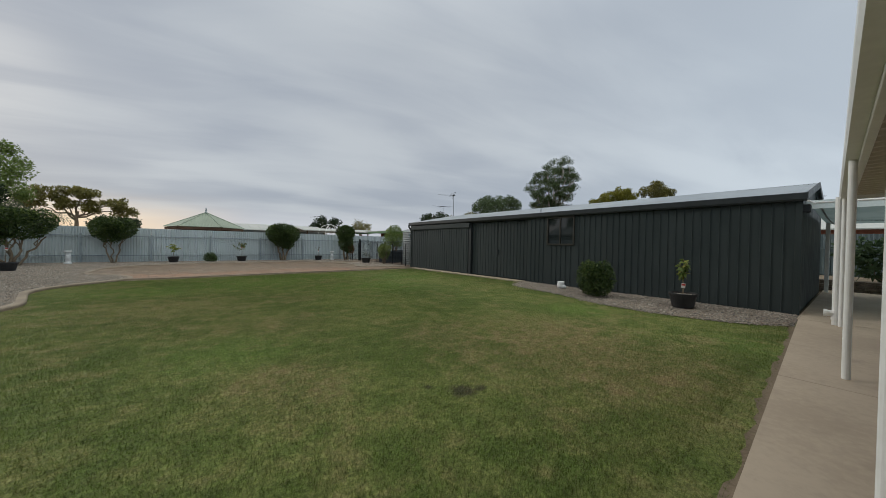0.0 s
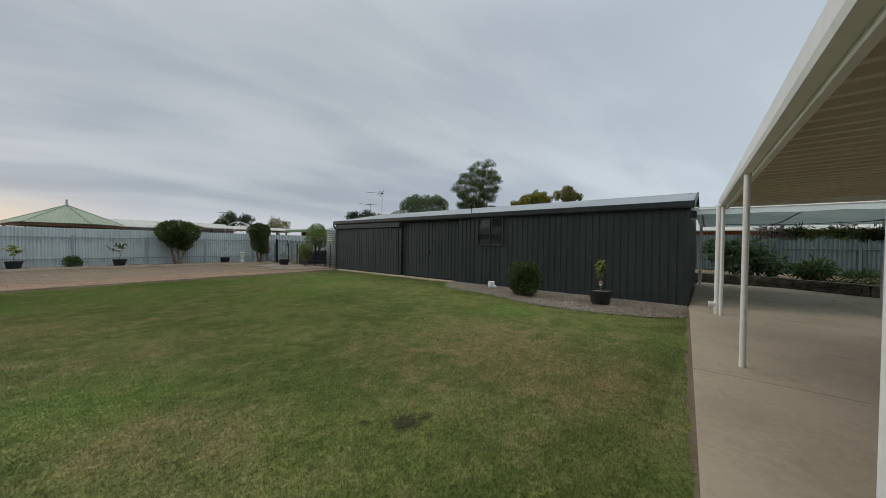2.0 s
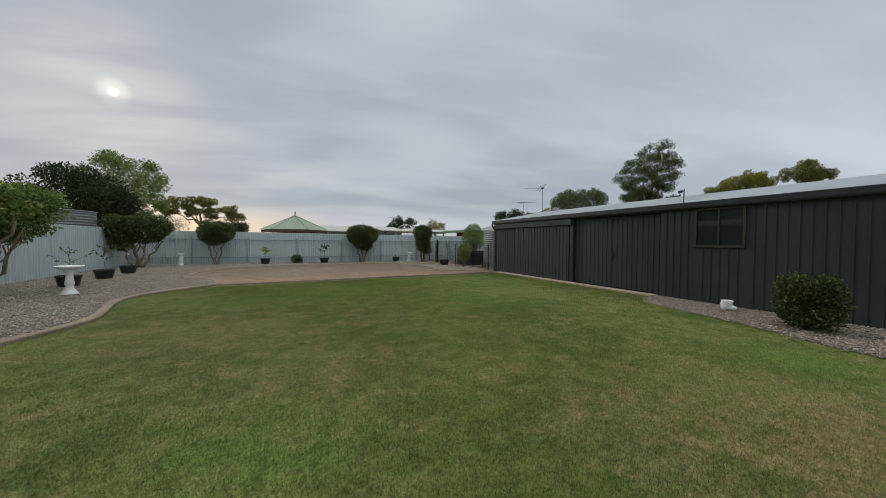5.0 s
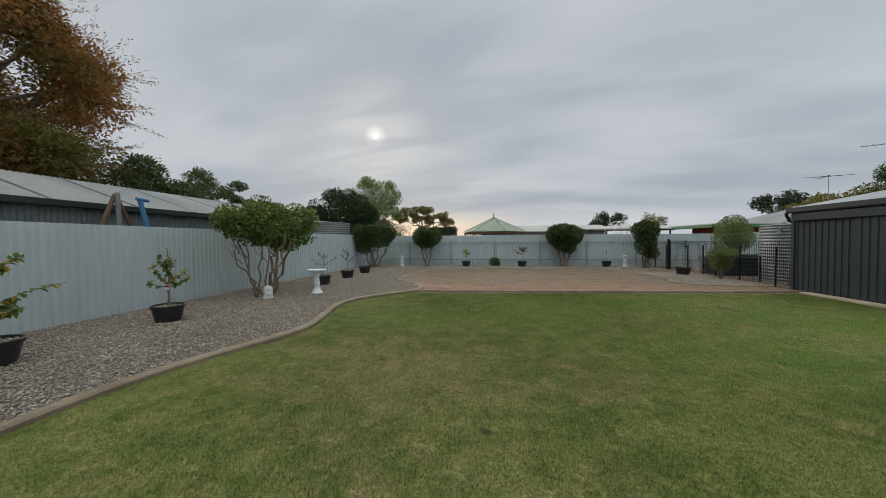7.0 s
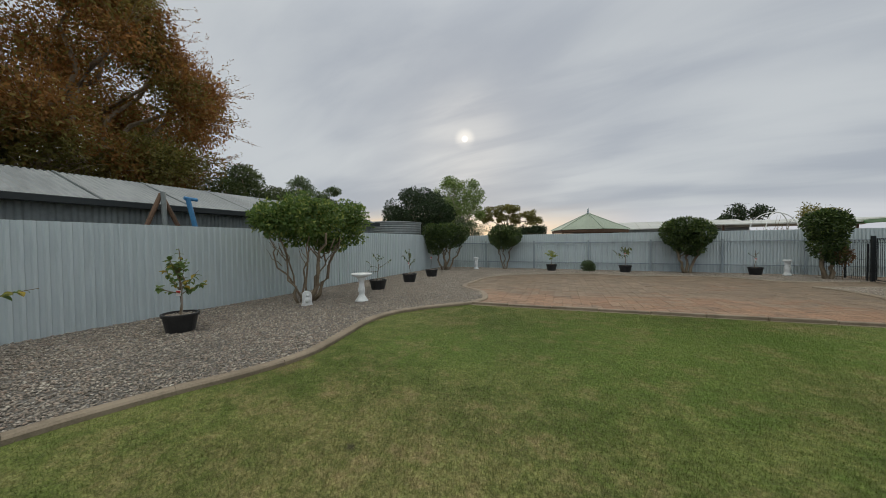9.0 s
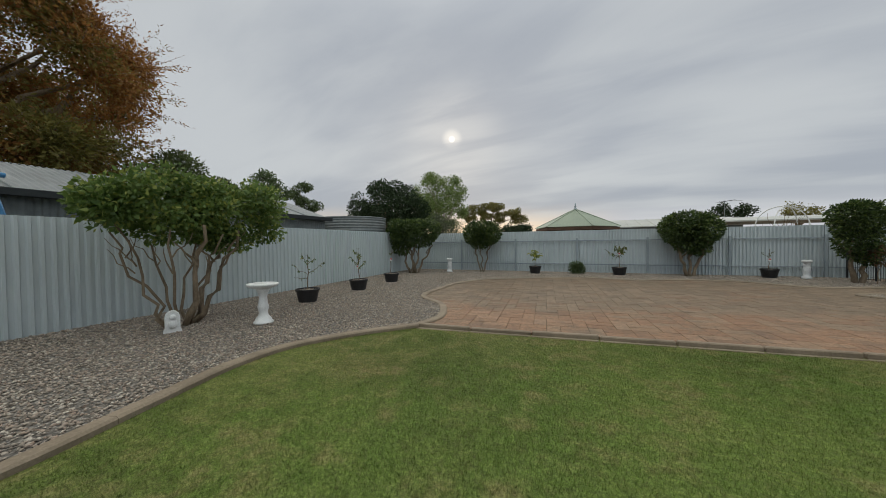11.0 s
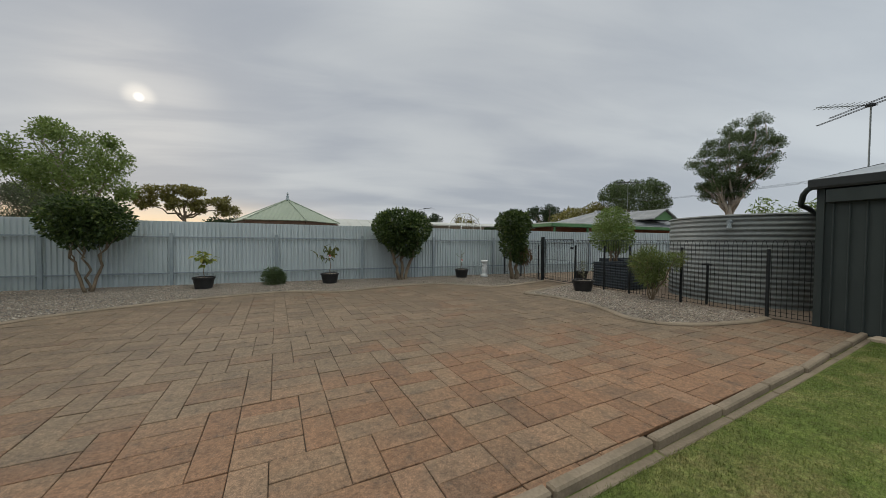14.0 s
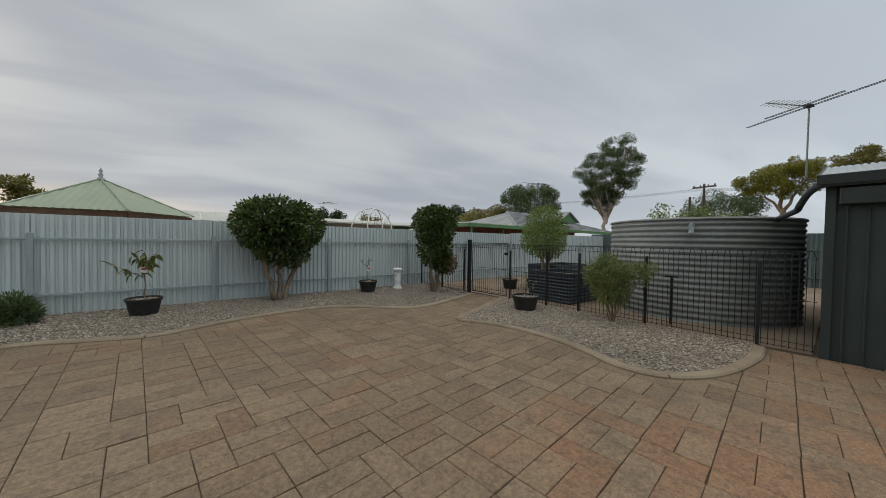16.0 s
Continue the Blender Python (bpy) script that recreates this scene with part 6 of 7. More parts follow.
# rows of tiles on the near slope
n = 11
for k in range(n):
    t0 = k / n
    a, b = Vector((HX0 + 4.0 * t0, HY0 + (0.8 - HY0) * t0, e + (HZ - e) * t0)), Vector((HX1 - 6.0 * t0, HY0 + (0.8 - HY0) * t0, e + (HZ - e) * t0))
    bm = bmesh.new()
    tube(bm, [a + Vector((0, 0, 0.02)), b + Vector((0, 0, 0.02))], 0.045, 5)
    part("tile_course", bm, M_TILE, gh)
bm = bmesh.new()
tube(bm, [(HX0 + 4.0, 0.8, HZ + 0.03), (HX1 - 6.0, 0.8, HZ + 0.03)], 0.10, 8)
tube(bm, [(HX0, HY0, e + 0.03), (HX0 + 4.0, 0.8, HZ + 0.03)], 0.10, 8)
tube(bm, [(HX1, HY0, e + 0.03), (HX1 - 6.0, 0.8, HZ + 0.03)], 0.10, 8)
part("ridge_cap", bm, M_TILE, gh)
bm = bmesh.new()
gable_roof(bm, 0.6, 3.2, -3.2, 0.8, 3.45, 4.25, "y", 0.22)
part("gable_roof", bm, M_TILE, gh)
bm = bmesh.new()
f = bm.faces.new([bm.verts.new(p) for p in ((0.55, -3.25, 3.36), (3.25, -3.25, 3.36), (1.9, -3.25, 4.14))])
r = bmesh.ops.extrude_face_region(bm, geom=[f])
bmesh.ops.translate(bm, verts=[q for q in r["geom"] if isinstance(q, bmesh.types.BMVert)], vec=(0, 0.08, 0))
bmesh.ops.recalc_face_normals(bm, faces=bm.faces)
part("gable_panel", bm, M_GREEN_TRIM, gh, "green painted gable")
bm = bmesh.new()
box(bm, HG - 0.05, HX1 + 0.05, HY0 - 0.12, HY0, e - 0.20, e + 0.02, 0.01)
box(bm, HG - 0.12, HG, HY0 - 0.12, HY1, e - 0.20, e + 0.02, 0.01)
part("gutter", bm, M_GREEN_TRIM, gh, "green painted gutter")
bm = bmesh.new()
box(bm, HX0 - 1.5, HX1 - 0.6, HY0 + 3.4, HY1 - 0.6, 0, e - 0.02)
part("wall", bm, M_BRICK, gh)
for x in (HG + 0.3, HG + 3.2, HG + 6.4):
    bm = bmesh.new()
    box(bm, x - 0.05, x + 0.05, HY0 + 0.02, HY0 + 0.12, 0, e - 0.05)
    part("verandah_post", bm, M_GREEN_TRIM, gh)

# white hoop frame beyond the fence with dry twigs
hoops = thing("hoop_frame", "white pipe hoop frame with dry bare vines", "garden frame", (10.0, 29.6, 0))
for dx, tilt in ((0, 0.0), (0.15, 0.75)):
    bm = bmesh.new()
    pts = []
    for k in range(17):
        a = math.pi * k / 16
        q = Vector((1.0 * math.cos(a), 0, 2.1 + 0.98 * math.sin(a)))
        pts.append(Vector((q.x * math.cos(tilt) + dx, q.x * math.sin(tilt), q.z)))
    tube(bm, [pts[0] - Vector((0, 0, 2.1))] + pts + [pts[-1] - Vector((0, 0, 2.1))], 0.025, 6)
    part("hoop", bm, M_WHITE, hoops)
rng = np.random.default_rng(8)
bm = bmesh.new()
for k in range(16):
    a = Vector((rng.uniform(-0.3, 0.6), rng.uniform(-0.2, 0.3), 1.6))
    tube(bm, limb_pts(rng, a, a + Vector((rng.normal(0, 0.35), rng.normal(0, 0.25), rng.uniform(0.6, 1.3))), 4, 0.12), [0.018, 0.014, 0.01, 0.008, 0.005], 4)
part("dry_vine", bm, M_BARK, hoops)

# neighbour's shed along the west fence
ns = thing("neighbour_shed", "long grey steel shed with a corrugated roof behind the fence", "shed", (-9.3, 20.6, 0))


def ns_part(name, bm, mat, label=""):
    bmesh.ops.translate(bm, verts=bm.verts, vec=(9.3, -20.6, 0))
    return part(name, bm, mat, ns, label)


bm = bmesh.new()
sheet(bm, (-9.4, -2.0, 0), (0, 1, 0), (0, 0, 1), 22.5, 2.62, sine_wave(0.11, 0.012, 6))
ns_part("wall", bm, M_TANK)
bm = bmesh.new()
f = bm.faces.new([bm.verts.new(p) for p in ((-9.4, 20.5, 0), (-14.6, 20.5, 0), (-14.6, 20.5, 2.6), (-12.0, 20.5, 3.55), (-9.4, 20.5, 2.6))])
r = bmesh.ops.extrude_face_region(bm, geom=[f])
bmesh.ops.translate(bm, verts=[q for q in r["geom"] if isinstance(q, bmesh.types.BMVert)], vec=(0, 0.03, 0))
bmesh.ops.recalc_face_normals(bm, faces=bm.faces)
ns_part("end_wall", bm, M_TANK)
bm = bmesh.new()
lo, hi = Vector((-9.18, 0, 2.66)), Vector((-12.0, 0, 3.62))
sheet(bm, (lo.x, -2.1, lo.z), (0, 1, 0), hi - lo, 22.75, (hi - lo).length, sine_wave(0.13, 0.018, 6))
lo2 = Vector((-14.8, 0, 2.66))
sheet(bm, (lo2.x, 20.65, lo2.z), (0, -1, 0), hi - lo2, 22.75, (hi - lo2).length, sine_wave(0.13, 0.018, 6))
ns_part("roof_sheet", bm, M_ZINC_OLD)
for k in range(12):
    bm = bmesh.new()
    y = -1.0 + k * 1.85
    tube(bm, [Vector((lo.x, y, lo.z + 0.02)), Vector((hi.x, y, hi.z + 0.02))], 0.022, 5)
    ns_part("roof_lap", bm, M_TANK)
bm = bmesh.new()
box(bm, -9.19, -9.05, -2.1, 20.65, 2.54, 2.69, 0.01)
ns_part("gutter", bm, M_SHED_TRIM, "dark gutter")

# swing frame showing over the fence
swing = thing("swing_frame", "old swing frame with rusty brown legs and a blue beam", "swing frame", (-8.65, 10.9, 0))
for name, a, b, r, mat in (("leg", (0, -1.1, 0), (0, 0.0, 2.90), 0.05, M_WOOD), ("leg", (0, 1.3, 0), (0, 0.0, 2.90), 0.05, M_WOOD), ("pole", (0.05, 0.08, 0), (0.05, 0.02, 2.95), 0.055, M_TANK), ("slide_rail", (0, 1.2, 0), (0, 0.58, 2.86), 0.06, M_BLUE), ("slide_cap", (0, 0.50, 2.86), (0, 0.80, 2.84), 0.045, M_BLUE)):
    bm = bmesh.new()
    tube(bm, [a, b], r, 8)
    part(name, bm, mat, swing)

# brick house past the east fence
eh = thing("neighbour_house", "red brick house with a pale roof behind the east fence", "house", (30, -5, 0), "neighbouring houses")
bm = bmesh.new()
box(bm, 0, 9, -9, 7, 0, 2.75)
part("wall", bm, M_BRICK, eh)
bm = bmesh.new()
gable_roof(bm, 0, 9, -9, 7, 2.8, 4.1, "y", 0.6)
part("roof", bm, M_CREAM_ROOF, eh)
bm = bmesh.new()
box(bm, -0.03, 0.0, -2.6, -1.4, 1.3, 2.4)
part("window", bm, M_GLASS, eh)


# ---- power poles and wires ----
def power_pole(loc, h, turn, arm=True, label="weathered timber power pole with a cross-arm"):
    th = thing("power_pole", label, "power pole", loc, "power poles", turn=turn)
    bm = bmesh.new()
    tube(bm, [(0, 0, 0), (0, 0, h)], [0.13, 0.09], 8)
    part("pole", bm, M_POLE, th)
    if not arm:
        return
    bm = bmesh.new()
    box(bm, -0.9, 0.9, -0.06, 0.06, h - 0.35, h - 0.22)
    part("cross_arm", bm, M_POLE, th)
    for x in (-0.8, -0.3, 0.3, 0.8):
        bm = bmesh.new()
        lathe(bm, [(0.04, h - 0.22), (0.06, h - 0.12), (0.03, h - 0.06)], 8)
        bmesh.ops.translate(bm, verts=bm.verts, vec=(x, 0, 0))
        part("insulator", bm, M_IRON, th)


power_pole((40.3, 24.1, 0), 7.3, 80)
power_pole((41.15, 25.35, 0), 6.3, 30, False, "short bare timber service pole")
power_pole((52.0, 71.0, 0), 9.0, 40)
wires = thing("power_lines", "thin dark overhead power lines", "wires")
for k in range(4):
    s = -0.8 + 0.5 * k
    a, b, c = Vector((40.3 + s, 24.1, 6.8)), Vector((78 + s, 78, 13.0)), Vector((62 + s, 2, 8.4))
    for p, q in ((a, b), (a, c)):
        bm = bmesh.new()
        pts = [p.lerp(q, i / 12) - Vector((0, 0, 0.6 * math.sin(math.pi * i / 12))) for i in range(13)]
        tube(bm, pts, 0.008, 4)
        part("wire", bm, M_IRON, wires)


# ---- trees beyond the fences ----
def tree(loc, label, trunk, blobs, count, leaf, mat, seed, bark=M_BARK, limbs=True, spread=0.8, shell=0.6, name="tree", lump=0.25, droop=0.2):
    rng = np.random.default_rng(seed)
    th = thing(name, label, "tree", loc)
    h, r = trunk
    bm = bmesh.new()
    tube(bm, limb_pts(rng, (0, 0, -0.2), (0.1 * h * rng.normal(0, 0.3), 0, h), 6, 0.04), [r * (1.2 - 0.1 * k) for k in range(7)], 9)
    part("trunk", bm, bark, th, smooth=True)
    if limbs:
        for b in (blobs if len(blobs) < 12 else blobs[1::4]):
            bm = bmesh.new()
            tube(bm, limb_pts(rng, (0, 0, h * rng.uniform(0.7, 1.0)), (b[0], b[1], b[2]), 5, 0.08), [r * 0.5, r * 0.42, r * 0.34, r * 0.26, r * 0.18, r * 0.1], 6)
            part("limb", bm, bark, th, smooth=True)
    if len(blobs) < 12:
        # each large mass breaks up into tufts
        blobs = [q for b in blobs for q in blob_cluster(rng, *b, 9, min(b[3:]) * 0.40)]
    crown("crown", rng, blobs, count, leaf[0], leaf[1], mat, th, droop, spread, shell, lump)
    return th


def lumps(seed, *args):
    return blob_cluster(np.random.default_rng(seed), *args)


# big autumn tree behind the neighbour's shed
bl = lumps(1, -1.5, 0.5, 8.8, 5.6, 8.4, 7.0, 120, 1.45) + [(0.0, 5.2 - 0.5 * k, 12.2 + 0.75 * k, 1.5, 1.5, 1.3) for k in range(5)] + [(0.2, 7.0 - 0.7 * k, 10.6 + 0.5 * k, 1.3, 1.3, 1.2) for k in range(4)]
autumn = tree((-21.5, 12.0, 0), "large autumn tree with rusty orange-brown leaves", (4.0, 0.45), bl, 190000, (0.20, 0.095), L_AUTUMN, 71, shell=1.0, lump=0.35)
rng = np.random.default_rng(171)
twig_v, leaf_v = [], []
mid = np.array((-1.5, 0.5, 7.0))
for b in bl[1:]:
    c = np.array(b[:3])
    out = (c - mid) / np.linalg.norm(c - mid)
    for k in range(13):
        d = out + rng.normal(0, 0.55, 3)
        d /= np.linalg.norm(d)
        L = b[3] * rng.uniform(1.1, 1.9)
        bend = rng.normal(0, 0.14, 3) * L
        t = np.linspace(0.1, 1.0, 5)[:, None]
        line = c + d * L * t + bend * t * t
        side = np.cross(d, rng.normal(0, 1, 3))
        side = side / np.linalg.norm(side) * 0.016
        for i in range(4):
            twig_v.append((line[i] - side * (1 - i * 0.2), line[i] + side * (1 - i * 0.2), line[i + 1] + side * (0.8 - i * 0.2), line[i + 1] - side * (0.8 - i * 0.2)))
        s0 = rng.uniform(0.15, 1.0, 30)[:, None]
        leaf_v.append(leaf_quads(rng, c + d * L * s0 + bend * s0 * s0 + rng.normal(0, 0.05, (30, 3)), np.tile(d, (30, 1)), 0.17, 0.05, 0.15, 0.7))
for name, quads, mat, lab in (("twig_spray", np.array(twig_v), M_BARK, "fine bare twigs at the crown's edge"), ("foliage", np.concatenate(leaf_v), L_AUTUMN, "small rusty leaves along the twigs")):
    ob = new(name, mesh_from(name, quads, 4, mat))
    ob.parent = autumn
    tagged(ob, lab, kind="stuff")
bl = lumps(2, 0, 0, 5.0, 3.2, 3.6, 3.0, 14, 1.2)
tree((-19.5, 6.5, 0), "dark green tree beside the autumn tree", (3.0, 0.3), bl, 9000, (0.24, 0.12), L_DARK, 72)
bl = lumps(3, 0, 0, 4.7, 2.7, 3.0, 1.9, 14, 0.9)
tree((-20.6, 21.0, 0), "rounded dark green tree behind the shed roof", (3.2, 0.3), bl, 12000, (0.22, 0.10), leaf_material("mound_tree_leaf", (0.045, 0.066, 0.022), (0.095, 0.125, 0.042)), 73)
tree((-31.0, 35.2, 0), "open green gum tree", (5.5, 0.25), [(0, 0, 8.6, 1.8, 1.8, 1.1), (-1.5, 0, 7.4, 1.4, 1.4, 0.9), (1.6, 0.5, 7.2, 1.5, 1.5, 1.0), (0.2, 0, 6.2, 1.8, 1.8, 1.1)], 5000, (0.30, 0.12), L_GUM, 74, M_PALE_BARK)
tree((-31.8, 41.5, 0), "open green gum tree", (5.5, 0.25), [(0, 0, 8.8, 1.3, 1.3, 0.7), (-1.1, 0, 7.8, 1.0, 1.0, 0.6), (0.4, 0.5, 6.4, 1.9, 1.8, 1.2)], 4200, (0.30, 0.12), L_GUM, 75, M_PALE_BARK)
tree((-34.0, 64.0, 0), "rounded green tree far behind the tank", (3.5, 0.25), lumps(6, 0, 0, 5.6, 3.2, 3.0, 2.4, 9, 1.2), 4200, (0.36, 0.16), L_LIME, 76)
# dense dark tree and lighter tree past the corner
bl = lumps(4, 0.0, 0.0, 3.8, 2.75, 2.4, 2.1, 34, 0.75)
tree((-11.6, 29.4, 0), "dense dark green tree behind the fence corner", (2.2, 0.2), bl, 24000, (0.17, 0.08), L_DARK, 77, shell=0.5)
bl = lumps(5, 0, 0, 7.6, 4.6, 4.0, 4.3, 64, 0.85)
tree((-18.0, 54.5, 0), "tall light green tree", (4.5, 0.35), bl, 20000, (0.28, 0.13), L_LIME, 78, M_PALE_BARK, shell=1.0)
bl = lumps(7, 0, 0, 2.6, 2.2, 1.6, 1.35, 10, 0.7)
tree((-7.9, 32.5, 0), "grey-green olive-like shrub tree behind the fence", (1.4, 0.15), bl, 9000, (0.15, 0.028), L_OLIVE, 79, spread=0.7, droop=-0.2)
tree((-12.2, 64.0, 0), "flat-crowned brownish green tree", (5.0, 0.25), [(-2.4, 0, 7.2, 2.0, 1.8, 0.9), (0.6, 0, 7.5, 1.7, 1.8, 0.9), (-0.8, 0, 5.9, 1.4, 1.5, 0.8), (3.6, 0, 6.3, 1.5, 1.4, 0.7), (4.6, 0, 5.2, 1.4, 1.4, 0.8), (1.4, 0, 5.6, 1.2, 1.4, 0.8), (-4.0, 0, 6.0, 1.5, 1.4, 0.9)], 8000, (0.34, 0.14), L_PINE, 80)
tree((-9.8, 78.0, 0), "low rounded green tree far off", (3.0, 0.3), lumps(8, 0, 0, 4.2, 3.6, 3.0, 1.5, 8, 1.2), 3200, (0.42, 0.2), L_DARK, 81)
# over the houses to the north-east
tree((27.5, 86.0, 0), "rounded dark tree far behind the roofs", (4.0, 0.3), lumps(9, 0, 0, 6.2, 4.2, 3.0, 1.9, 9, 1.3), 3600, (0.45, 0.2), L_DARK, 82)
tree((37.0, 84.0, 0), "thin olive tree far behind the roofs", (4.0, 0.2), lumps(10, 0, 0, 6.0, 4.0, 3.0, 1.5, 9, 1.0), 1500, (0.40, 0.16), L_PINE, 83)
# tall gum and its neighbours behind the dark shed
rng = np.random.default_rng(104)
gum = []
while len(gum) < 150:
    u, v, w = rng.uniform(-1, 1, 3)
    q = u * u + v * v + w * w
    if 0.20 < q < 1.0:
        # taller on the side towards the dark shed, drawn in below
        z = 15.4 + 6.8 * w + 1.9 * u
        k = min(1.0, 0.55 + 0.055 * (z - 7.0))
        size = rng.uniform(0.55, 1.15)
        gum.append((2.7 * u * k + 4.0 * v * k, -5.4 * u * k + 2.0 * v * k, z, size * 1.15, size * 1.15, size * 0.75))
tree((67.8, 45.2, 0), "tall open gum tree with a pale trunk", (8.0, 0.42), gum, 46000, (0.27, 0.11), L_GUM, 84, M_PALE_BARK, shell=1.0, lump=0.4, droop=0.5)
tree((72.0, 66.0, 0), "broad dark green tree", (6.0, 0.4), lumps(11, 0, 0, 11.4, 7.5, 7.2, 5.0, 44, 1.5), 18000, (0.42, 0.2), L_GUM, 85, shell=0.6)
tree((64.0, 74.0, 0), "low spreading olive-green tree", (5.0, 0.3), lumps(12, 0, 0, 7.8, 8.5, 5.0, 3.2, 14, 1.8), 6500, (0.55, 0.24), L_PINE, 86)
tree((72.0, 96.0, 0), "rounded dark tree behind the tiled roof", (6.0, 0.4), lumps(13, 0, 0, 9.5, 6.2, 5.5, 3.6, 10, 2.0), 4500, (0.6, 0.28), L_DARK, 87)
wat = [(0, 0.4, 8.3, 2.0, 2.0, 1.15), (0.3, 1.9, 7.5, 1.6, 1.5, 1.0), (-0.4, -1.5, 7.9, 1.7, 1.5, 1.0), (0, 0.2, 6.9, 2.2, 2.4, 1.0)]
tree((44.0, 19.3, 0), "flat-crowned yellow-green wattle tree", (5.0, 0.3), wat, 24000, (0.17, 0.06), L_YELLOW, 88, shell=0.7, lump=0.45)
tree((45.5, 15.3, 0), "flat-crowned olive-green wattle tree", (5.8, 0.3), [(0, 0, 8.7, 1.7, 1.7, 0.95), (0.3, -0.7, 8.3, 1.3, 1.3, 0.8)], 11000, (0.17, 0.06), L_PINE, 89, shell=0.7, lump=0.45)
tree((49.0, 24.0, 0), "dark rounded tree behind the rain tank", (3.5, 0.3), lumps(14, 0, 0, 5.2, 4.0, 3.6, 2.2, 22, 0.95), 14000, (0.22, 0.10), L_GUM, 90)
tree((22.3, 21.3, 0), "thin leafy fruit tree showing over the tank", (2.2, 0.06), [(0, 0.7, 3.35, 0.4, 0.5, 0.5), (0.2, -0.1, 3.0, 0.4, 0.5, 0.35), (0, -1.0, 3.1, 0.5, 0.7, 0.4), (0, -1.9, 2.95, 0.4, 0.5, 0.35)], 620, (0.24, 0.055), L_LIME, 91, shell=1.0, droop=0.7)

# ---- pavers, gravel and grass: many small pieces, last ----
U = 0.462
paving_poly = [(-2.2, kerb_y(-2.2) + 0.06), (10.4, kerb_y(10.4) + 0.06), (10.46, 16.9)] + [(p.x, p.y) for p in reversed(edge_c)] + [(10.46, 22.4), (10.46, 23.5)] + [(p.x, p.y) for p in reversed(edge_b)]
paving = thing("paving", "weathered terracotta clay pavers laid in basket weave", "paving", kind="structure")
rng = np.random.default_rng(21)
cells = []
for j in range(-4, 24):
    by = 14.30 + j * U
    x = -5.0 + 0.5 * U * int(rng.integers(0, 3))
    while x < 11.5:
        # one paver across the course, then two along it
        cells.append((x + U / 4, by + U / 2, U / 2, U))
        cells.append((x + U, by + U / 4, U, U / 2))
        cells.append((x + U, by + 3 * U / 4, U, U / 2))
        x += 1.5 * U
cells = np.array(cells)
TURN = 0.073
ct, st = math.cos(TURN), math.sin(TURN)
ox, oy = cells[:, 0] + 1.85, cells[:, 1] - 14.68
cells[:, 0], cells[:, 1] = -1.85 + ox * ct - oy * st, 14.68 + ox * st + oy * ct
ok = np.zeros(len(cells), dtype=bool)
whole = np.ones(len(cells), dtype=bool)
for dx, dy in ((0, 0), (-0.5, -0.5), (0.5, -0.5), (0.5, 0.5), (-0.5, 0.5)):
    q = inside(cells[:, 0] + dx * cells[:, 2] * 1.05, cells[:, 1] + dy * cells[:, 3] * 1.05, paving_poly)
    ok |= q
    whole &= q
cells, whole = cells[ok], whole[ok]


JOINT_X, JOINT_Y = 0.0028, 0.0065


def paver_mesh(name, sx, sy):
    """A bevelled paver; the joints along the courses are the wider ones."""
    bm = bmesh.new()
    a, b, c = sx / 2 - JOINT_X, sy / 2 - (JOINT_Y if sy > sx else JOINT_X), 0.004
    rings = [[bm.verts.new((x, y, z)) for x, y in ((-p, -q), (p, -q), (p, q), (-p, q))] for p, q, z in ((a, b, -0.03), (a, b, -c), (a - c, b - c, 0.0))]
    for r0, r1 in zip(rings, rings[1:]):
        for k in range(4):
            bm.faces.new((r0[k], r0[(k + 1) % 4], r1[(k + 1) % 4], r1[k]))
    bm.faces.new(rings[-1])
    return bm


near = whole & (cells[:, 0] > 0.6) & (cells[:, 0] < 8.4) & (cells[:, 1] < 20.4)
order = np.argsort(np.where(near, np.hypot(cells[:, 0] - 4.6, cells[:, 1] - 17.3), 1e6))
singles, rest = order[:298], order[298:]
m_h, m_v = bpy.data.meshes.new("paver_across"), bpy.data.meshes.new("paver_along")
for me, (sx, sy) in ((m_h, (U, U / 2)), (m_v, (U / 2, U))):
    bm = paver_mesh("paver", sx, sy)
    bm.to_mesh(me)
    bm.free()
    me.materials.append(M_PAVER)
for k in singles:
    cx, cy, sx, sy = cells[k]
    m = pose(cx, cy, 0.018 + rng.normal(0, 0.0016), rng.normal(0, 0.3), rng.normal(0, 0.3), math.degrees(TURN) + rng.normal(0, 0.5))
    shared("paver", m_h if sx > sy else m_v, m, paving)
verts, faces = [], []
for k in rest:
    cx, cy, sx, sy = cells[k]
    c = 0.004
    a, b = sx / 2 - JOINT_X, sy / 2 - (JOINT_Y if sy > sx else JOINT_X)
    z = 0.018 + rng.normal(0, 0.0016)
    tx, ty = rng.normal(0, 0.005, 2)
    o = len(verts)
    for p, q, dz in ((a, b, -0.03), (a, b, -c), (a - c, b - c, 0.0)):
        verts += [(min(cx + x * ct - y * st, 10.46), max(cy + x * st + y * ct, kerb_y(cx + x) + 0.02), z + dz + x * tx + y * ty) for x, y in ((-p, -q), (p, -q), (p, q), (-p, q))]
    for r0 in (0, 4):
        faces += [(o + r0 + s, o + r0 + (s + 1) % 4, o + r0 + 4 + (s + 1) % 4, o + r0 + 4 + s) for s in range(4)]
    faces.append((o + 8, o + 9, o + 10, o + 11))
me = bpy.data.meshes.new("far_pavers")
me.from_pydata(verts, [], faces)
me.materials.append(M_PAVER)
ob = new("far_pavers", me)
ob.parent = paving
tagged(ob, "further rows of the same pavers", kind="stuff")


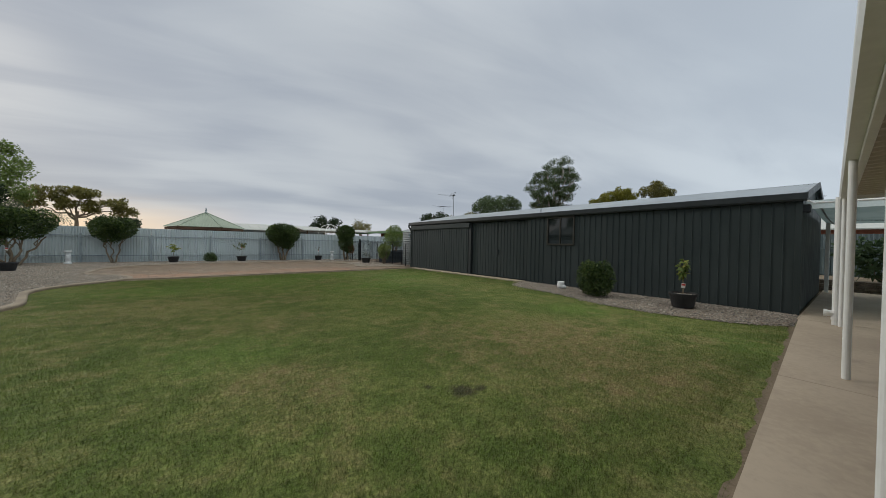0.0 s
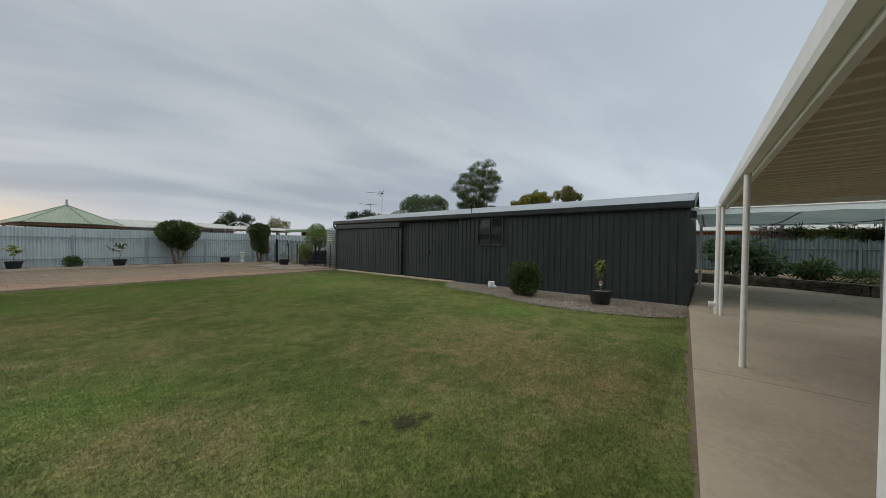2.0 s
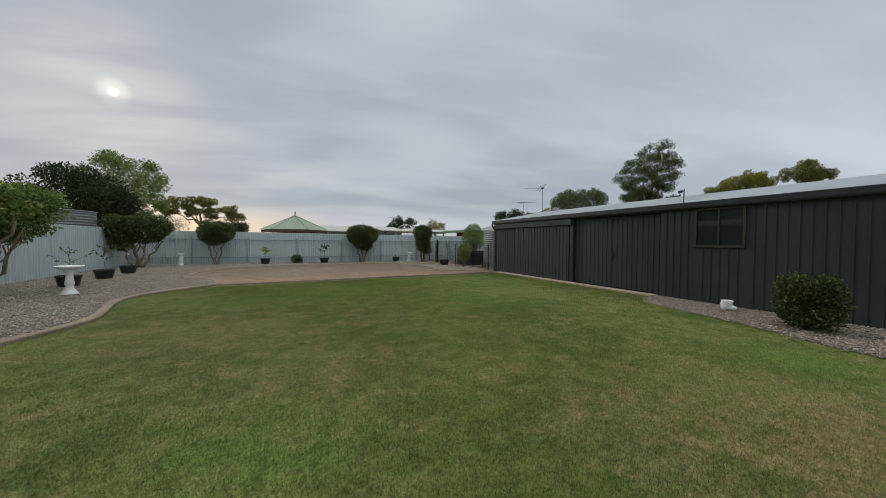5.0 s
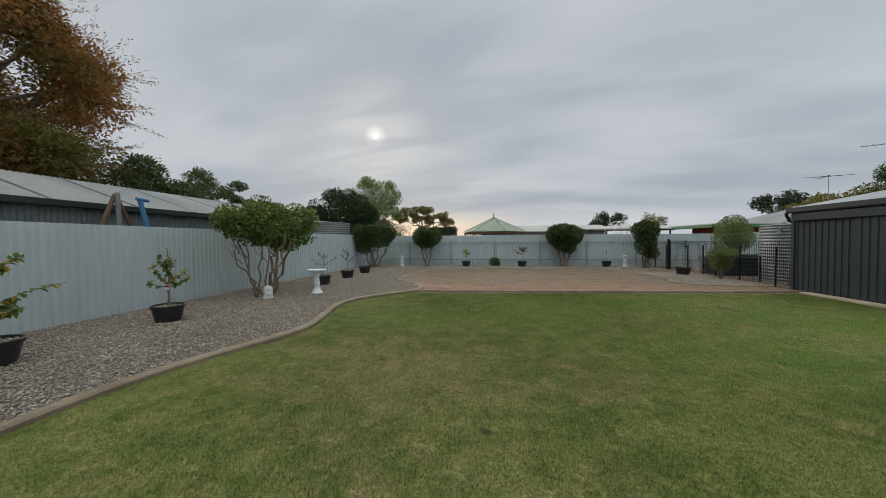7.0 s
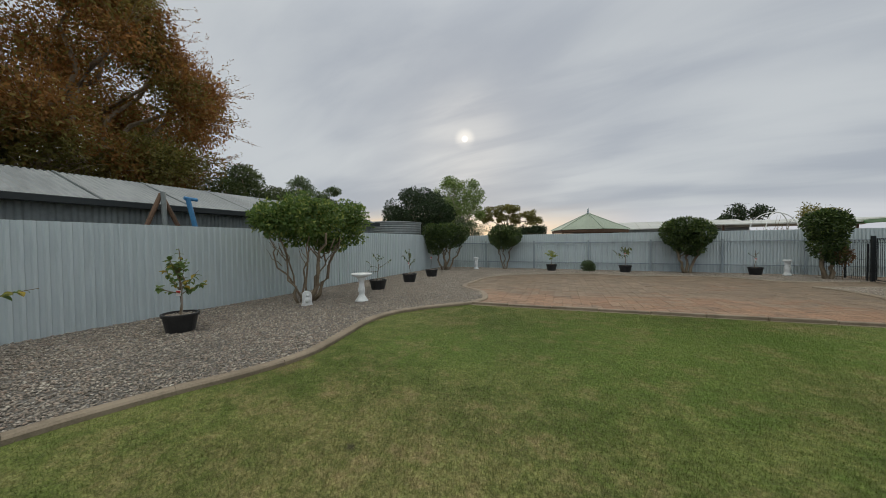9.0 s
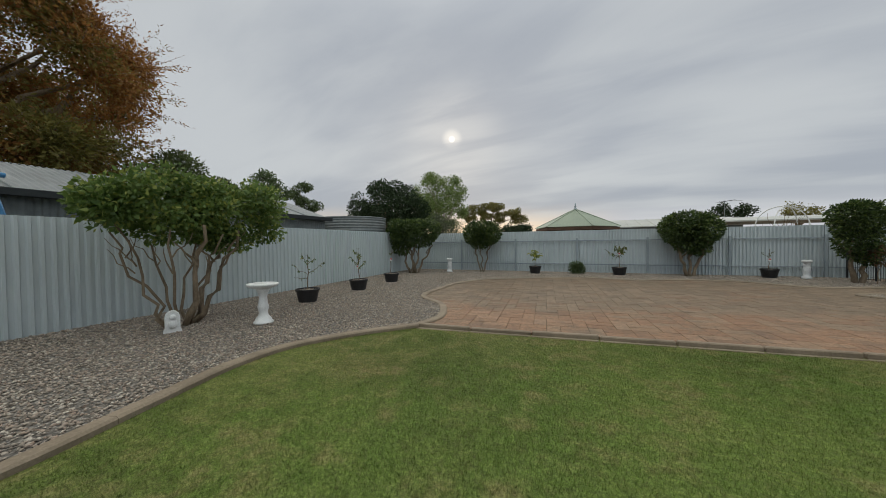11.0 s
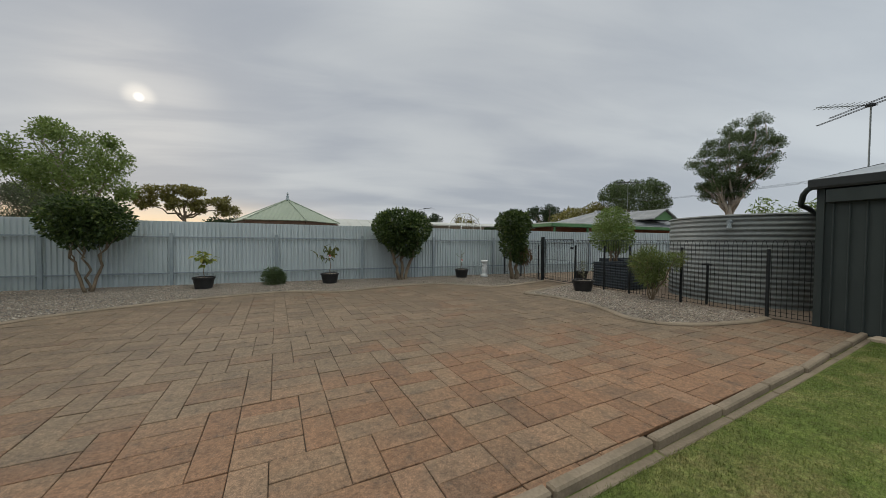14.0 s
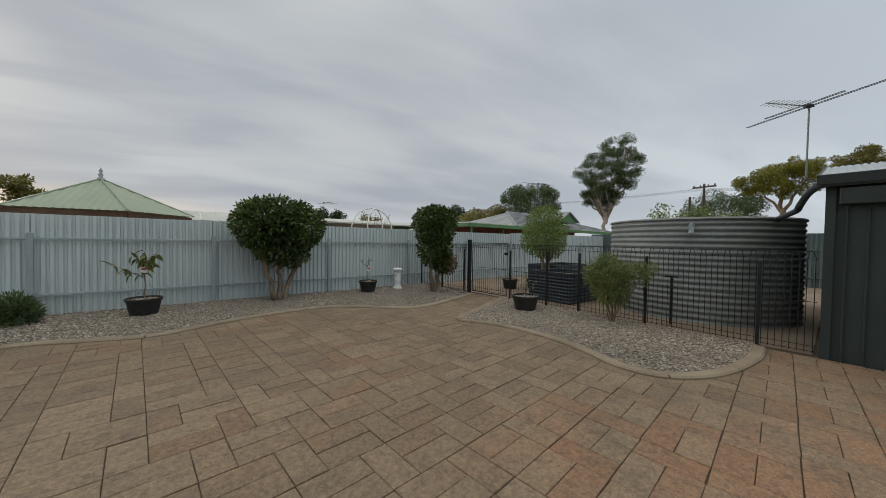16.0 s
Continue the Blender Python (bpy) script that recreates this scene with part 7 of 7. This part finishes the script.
def scatter(rng, poly, density):
    q = np.array([(p[0], p[1]) for p in poly])
    lo, hi = q.min(axis=0), q.max(axis=0)
    n = int((hi[0] - lo[0]) * (hi[1] - lo[1]) * density)
    x, y = rng.uniform(lo[0], hi[0], n), rng.uniform(lo[1], hi[1], n)
    k = inside(x, y, poly)
    return x[k], y[k]


rng = np.random.default_rng(22)
for poly, dens, lab in ((bed_left, 820, "loose grey and brown crushed stone in the long bed"), (bed_right, 1500, "loose grey and brown crushed stone before the iron fence"), (bed_shed, 1000, "loose grey and brown crushed stone beside the shed")):
    x, y = scatter(rng, poly, dens)
    if poly is bed_left:
        # nothing of the strip far behind the walk's start
        k = y > 4.0
        x, y = x[k], y[k]
    if poly is bed_shed:
        x, y = x + rng.normal(0, 0.07, len(x)), np.maximum(y + rng.normal(0, 0.07, len(x)), slab_y(9.0) - 0.05)
        keep = (x < 10.46) & ((y > slab_y(9.6) + 0.02) | (x > 9.0))
        x, y = x[keep], y[keep]
    lift = 0.004 if poly is bed_shed else 0.026
    v = stones(rng, x, y, lift + 0.012 * rng.random(len(x)), 0.0215)
    ob = new("crushed_stone", solid_from("crushed_stone", v, TRI8, M_STONE))
    tagged(ob, lab, "gravel", kind="stuff")

# grass blades, thickest where the walk passes
lawn_poly = [(-4.0, slab_y(-4.0) + 0.03), (10.45, slab_y(10.45) + 0.03), (10.12, 15.6), (10.0, kerb_y(10.0) - 0.17), (-1.9, kerb_y(-1.9) - 0.17)] + [(p.x + 0.10, p.y - 0.02) for p in reversed(edge_a)]
rng = np.random.default_rng(23)
x, y = scatter(rng, lawn_poly, 8800)
keep = ~inside(x, y, bed_shed)
keep &= rng.random(len(x)) < np.clip(1.0 - (np.abs(x - 1.2) - 2.6) * 0.25, 0.40, 1.0)
keep &= ~((y < slab_y(2) + 0.30) & (rng.random(len(x)) < 0.6))
x, y = x[keep], y[keep]
n = len(x)
h = rng.uniform(0.010, 0.028, n)
a = rng.uniform(0, 2 * math.pi, n)
le = rng.uniform(0.3, 1.8, n) * h
w = rng.uniform(0.0014, 0.0026, n)
c, s = np.cos(a), np.sin(a)
base = np.stack([x, y, np.full(n, -0.014)], axis=1)
sidev = np.stack([-s * w, c * w, np.zeros(n)], axis=1)
tip = np.stack([x + c * le, y + s * le, h - 0.012], axis=1)
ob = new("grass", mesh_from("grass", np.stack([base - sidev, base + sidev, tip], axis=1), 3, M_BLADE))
tagged(ob, "short mown green grass blades with dry patches", "grass", kind="stuff")
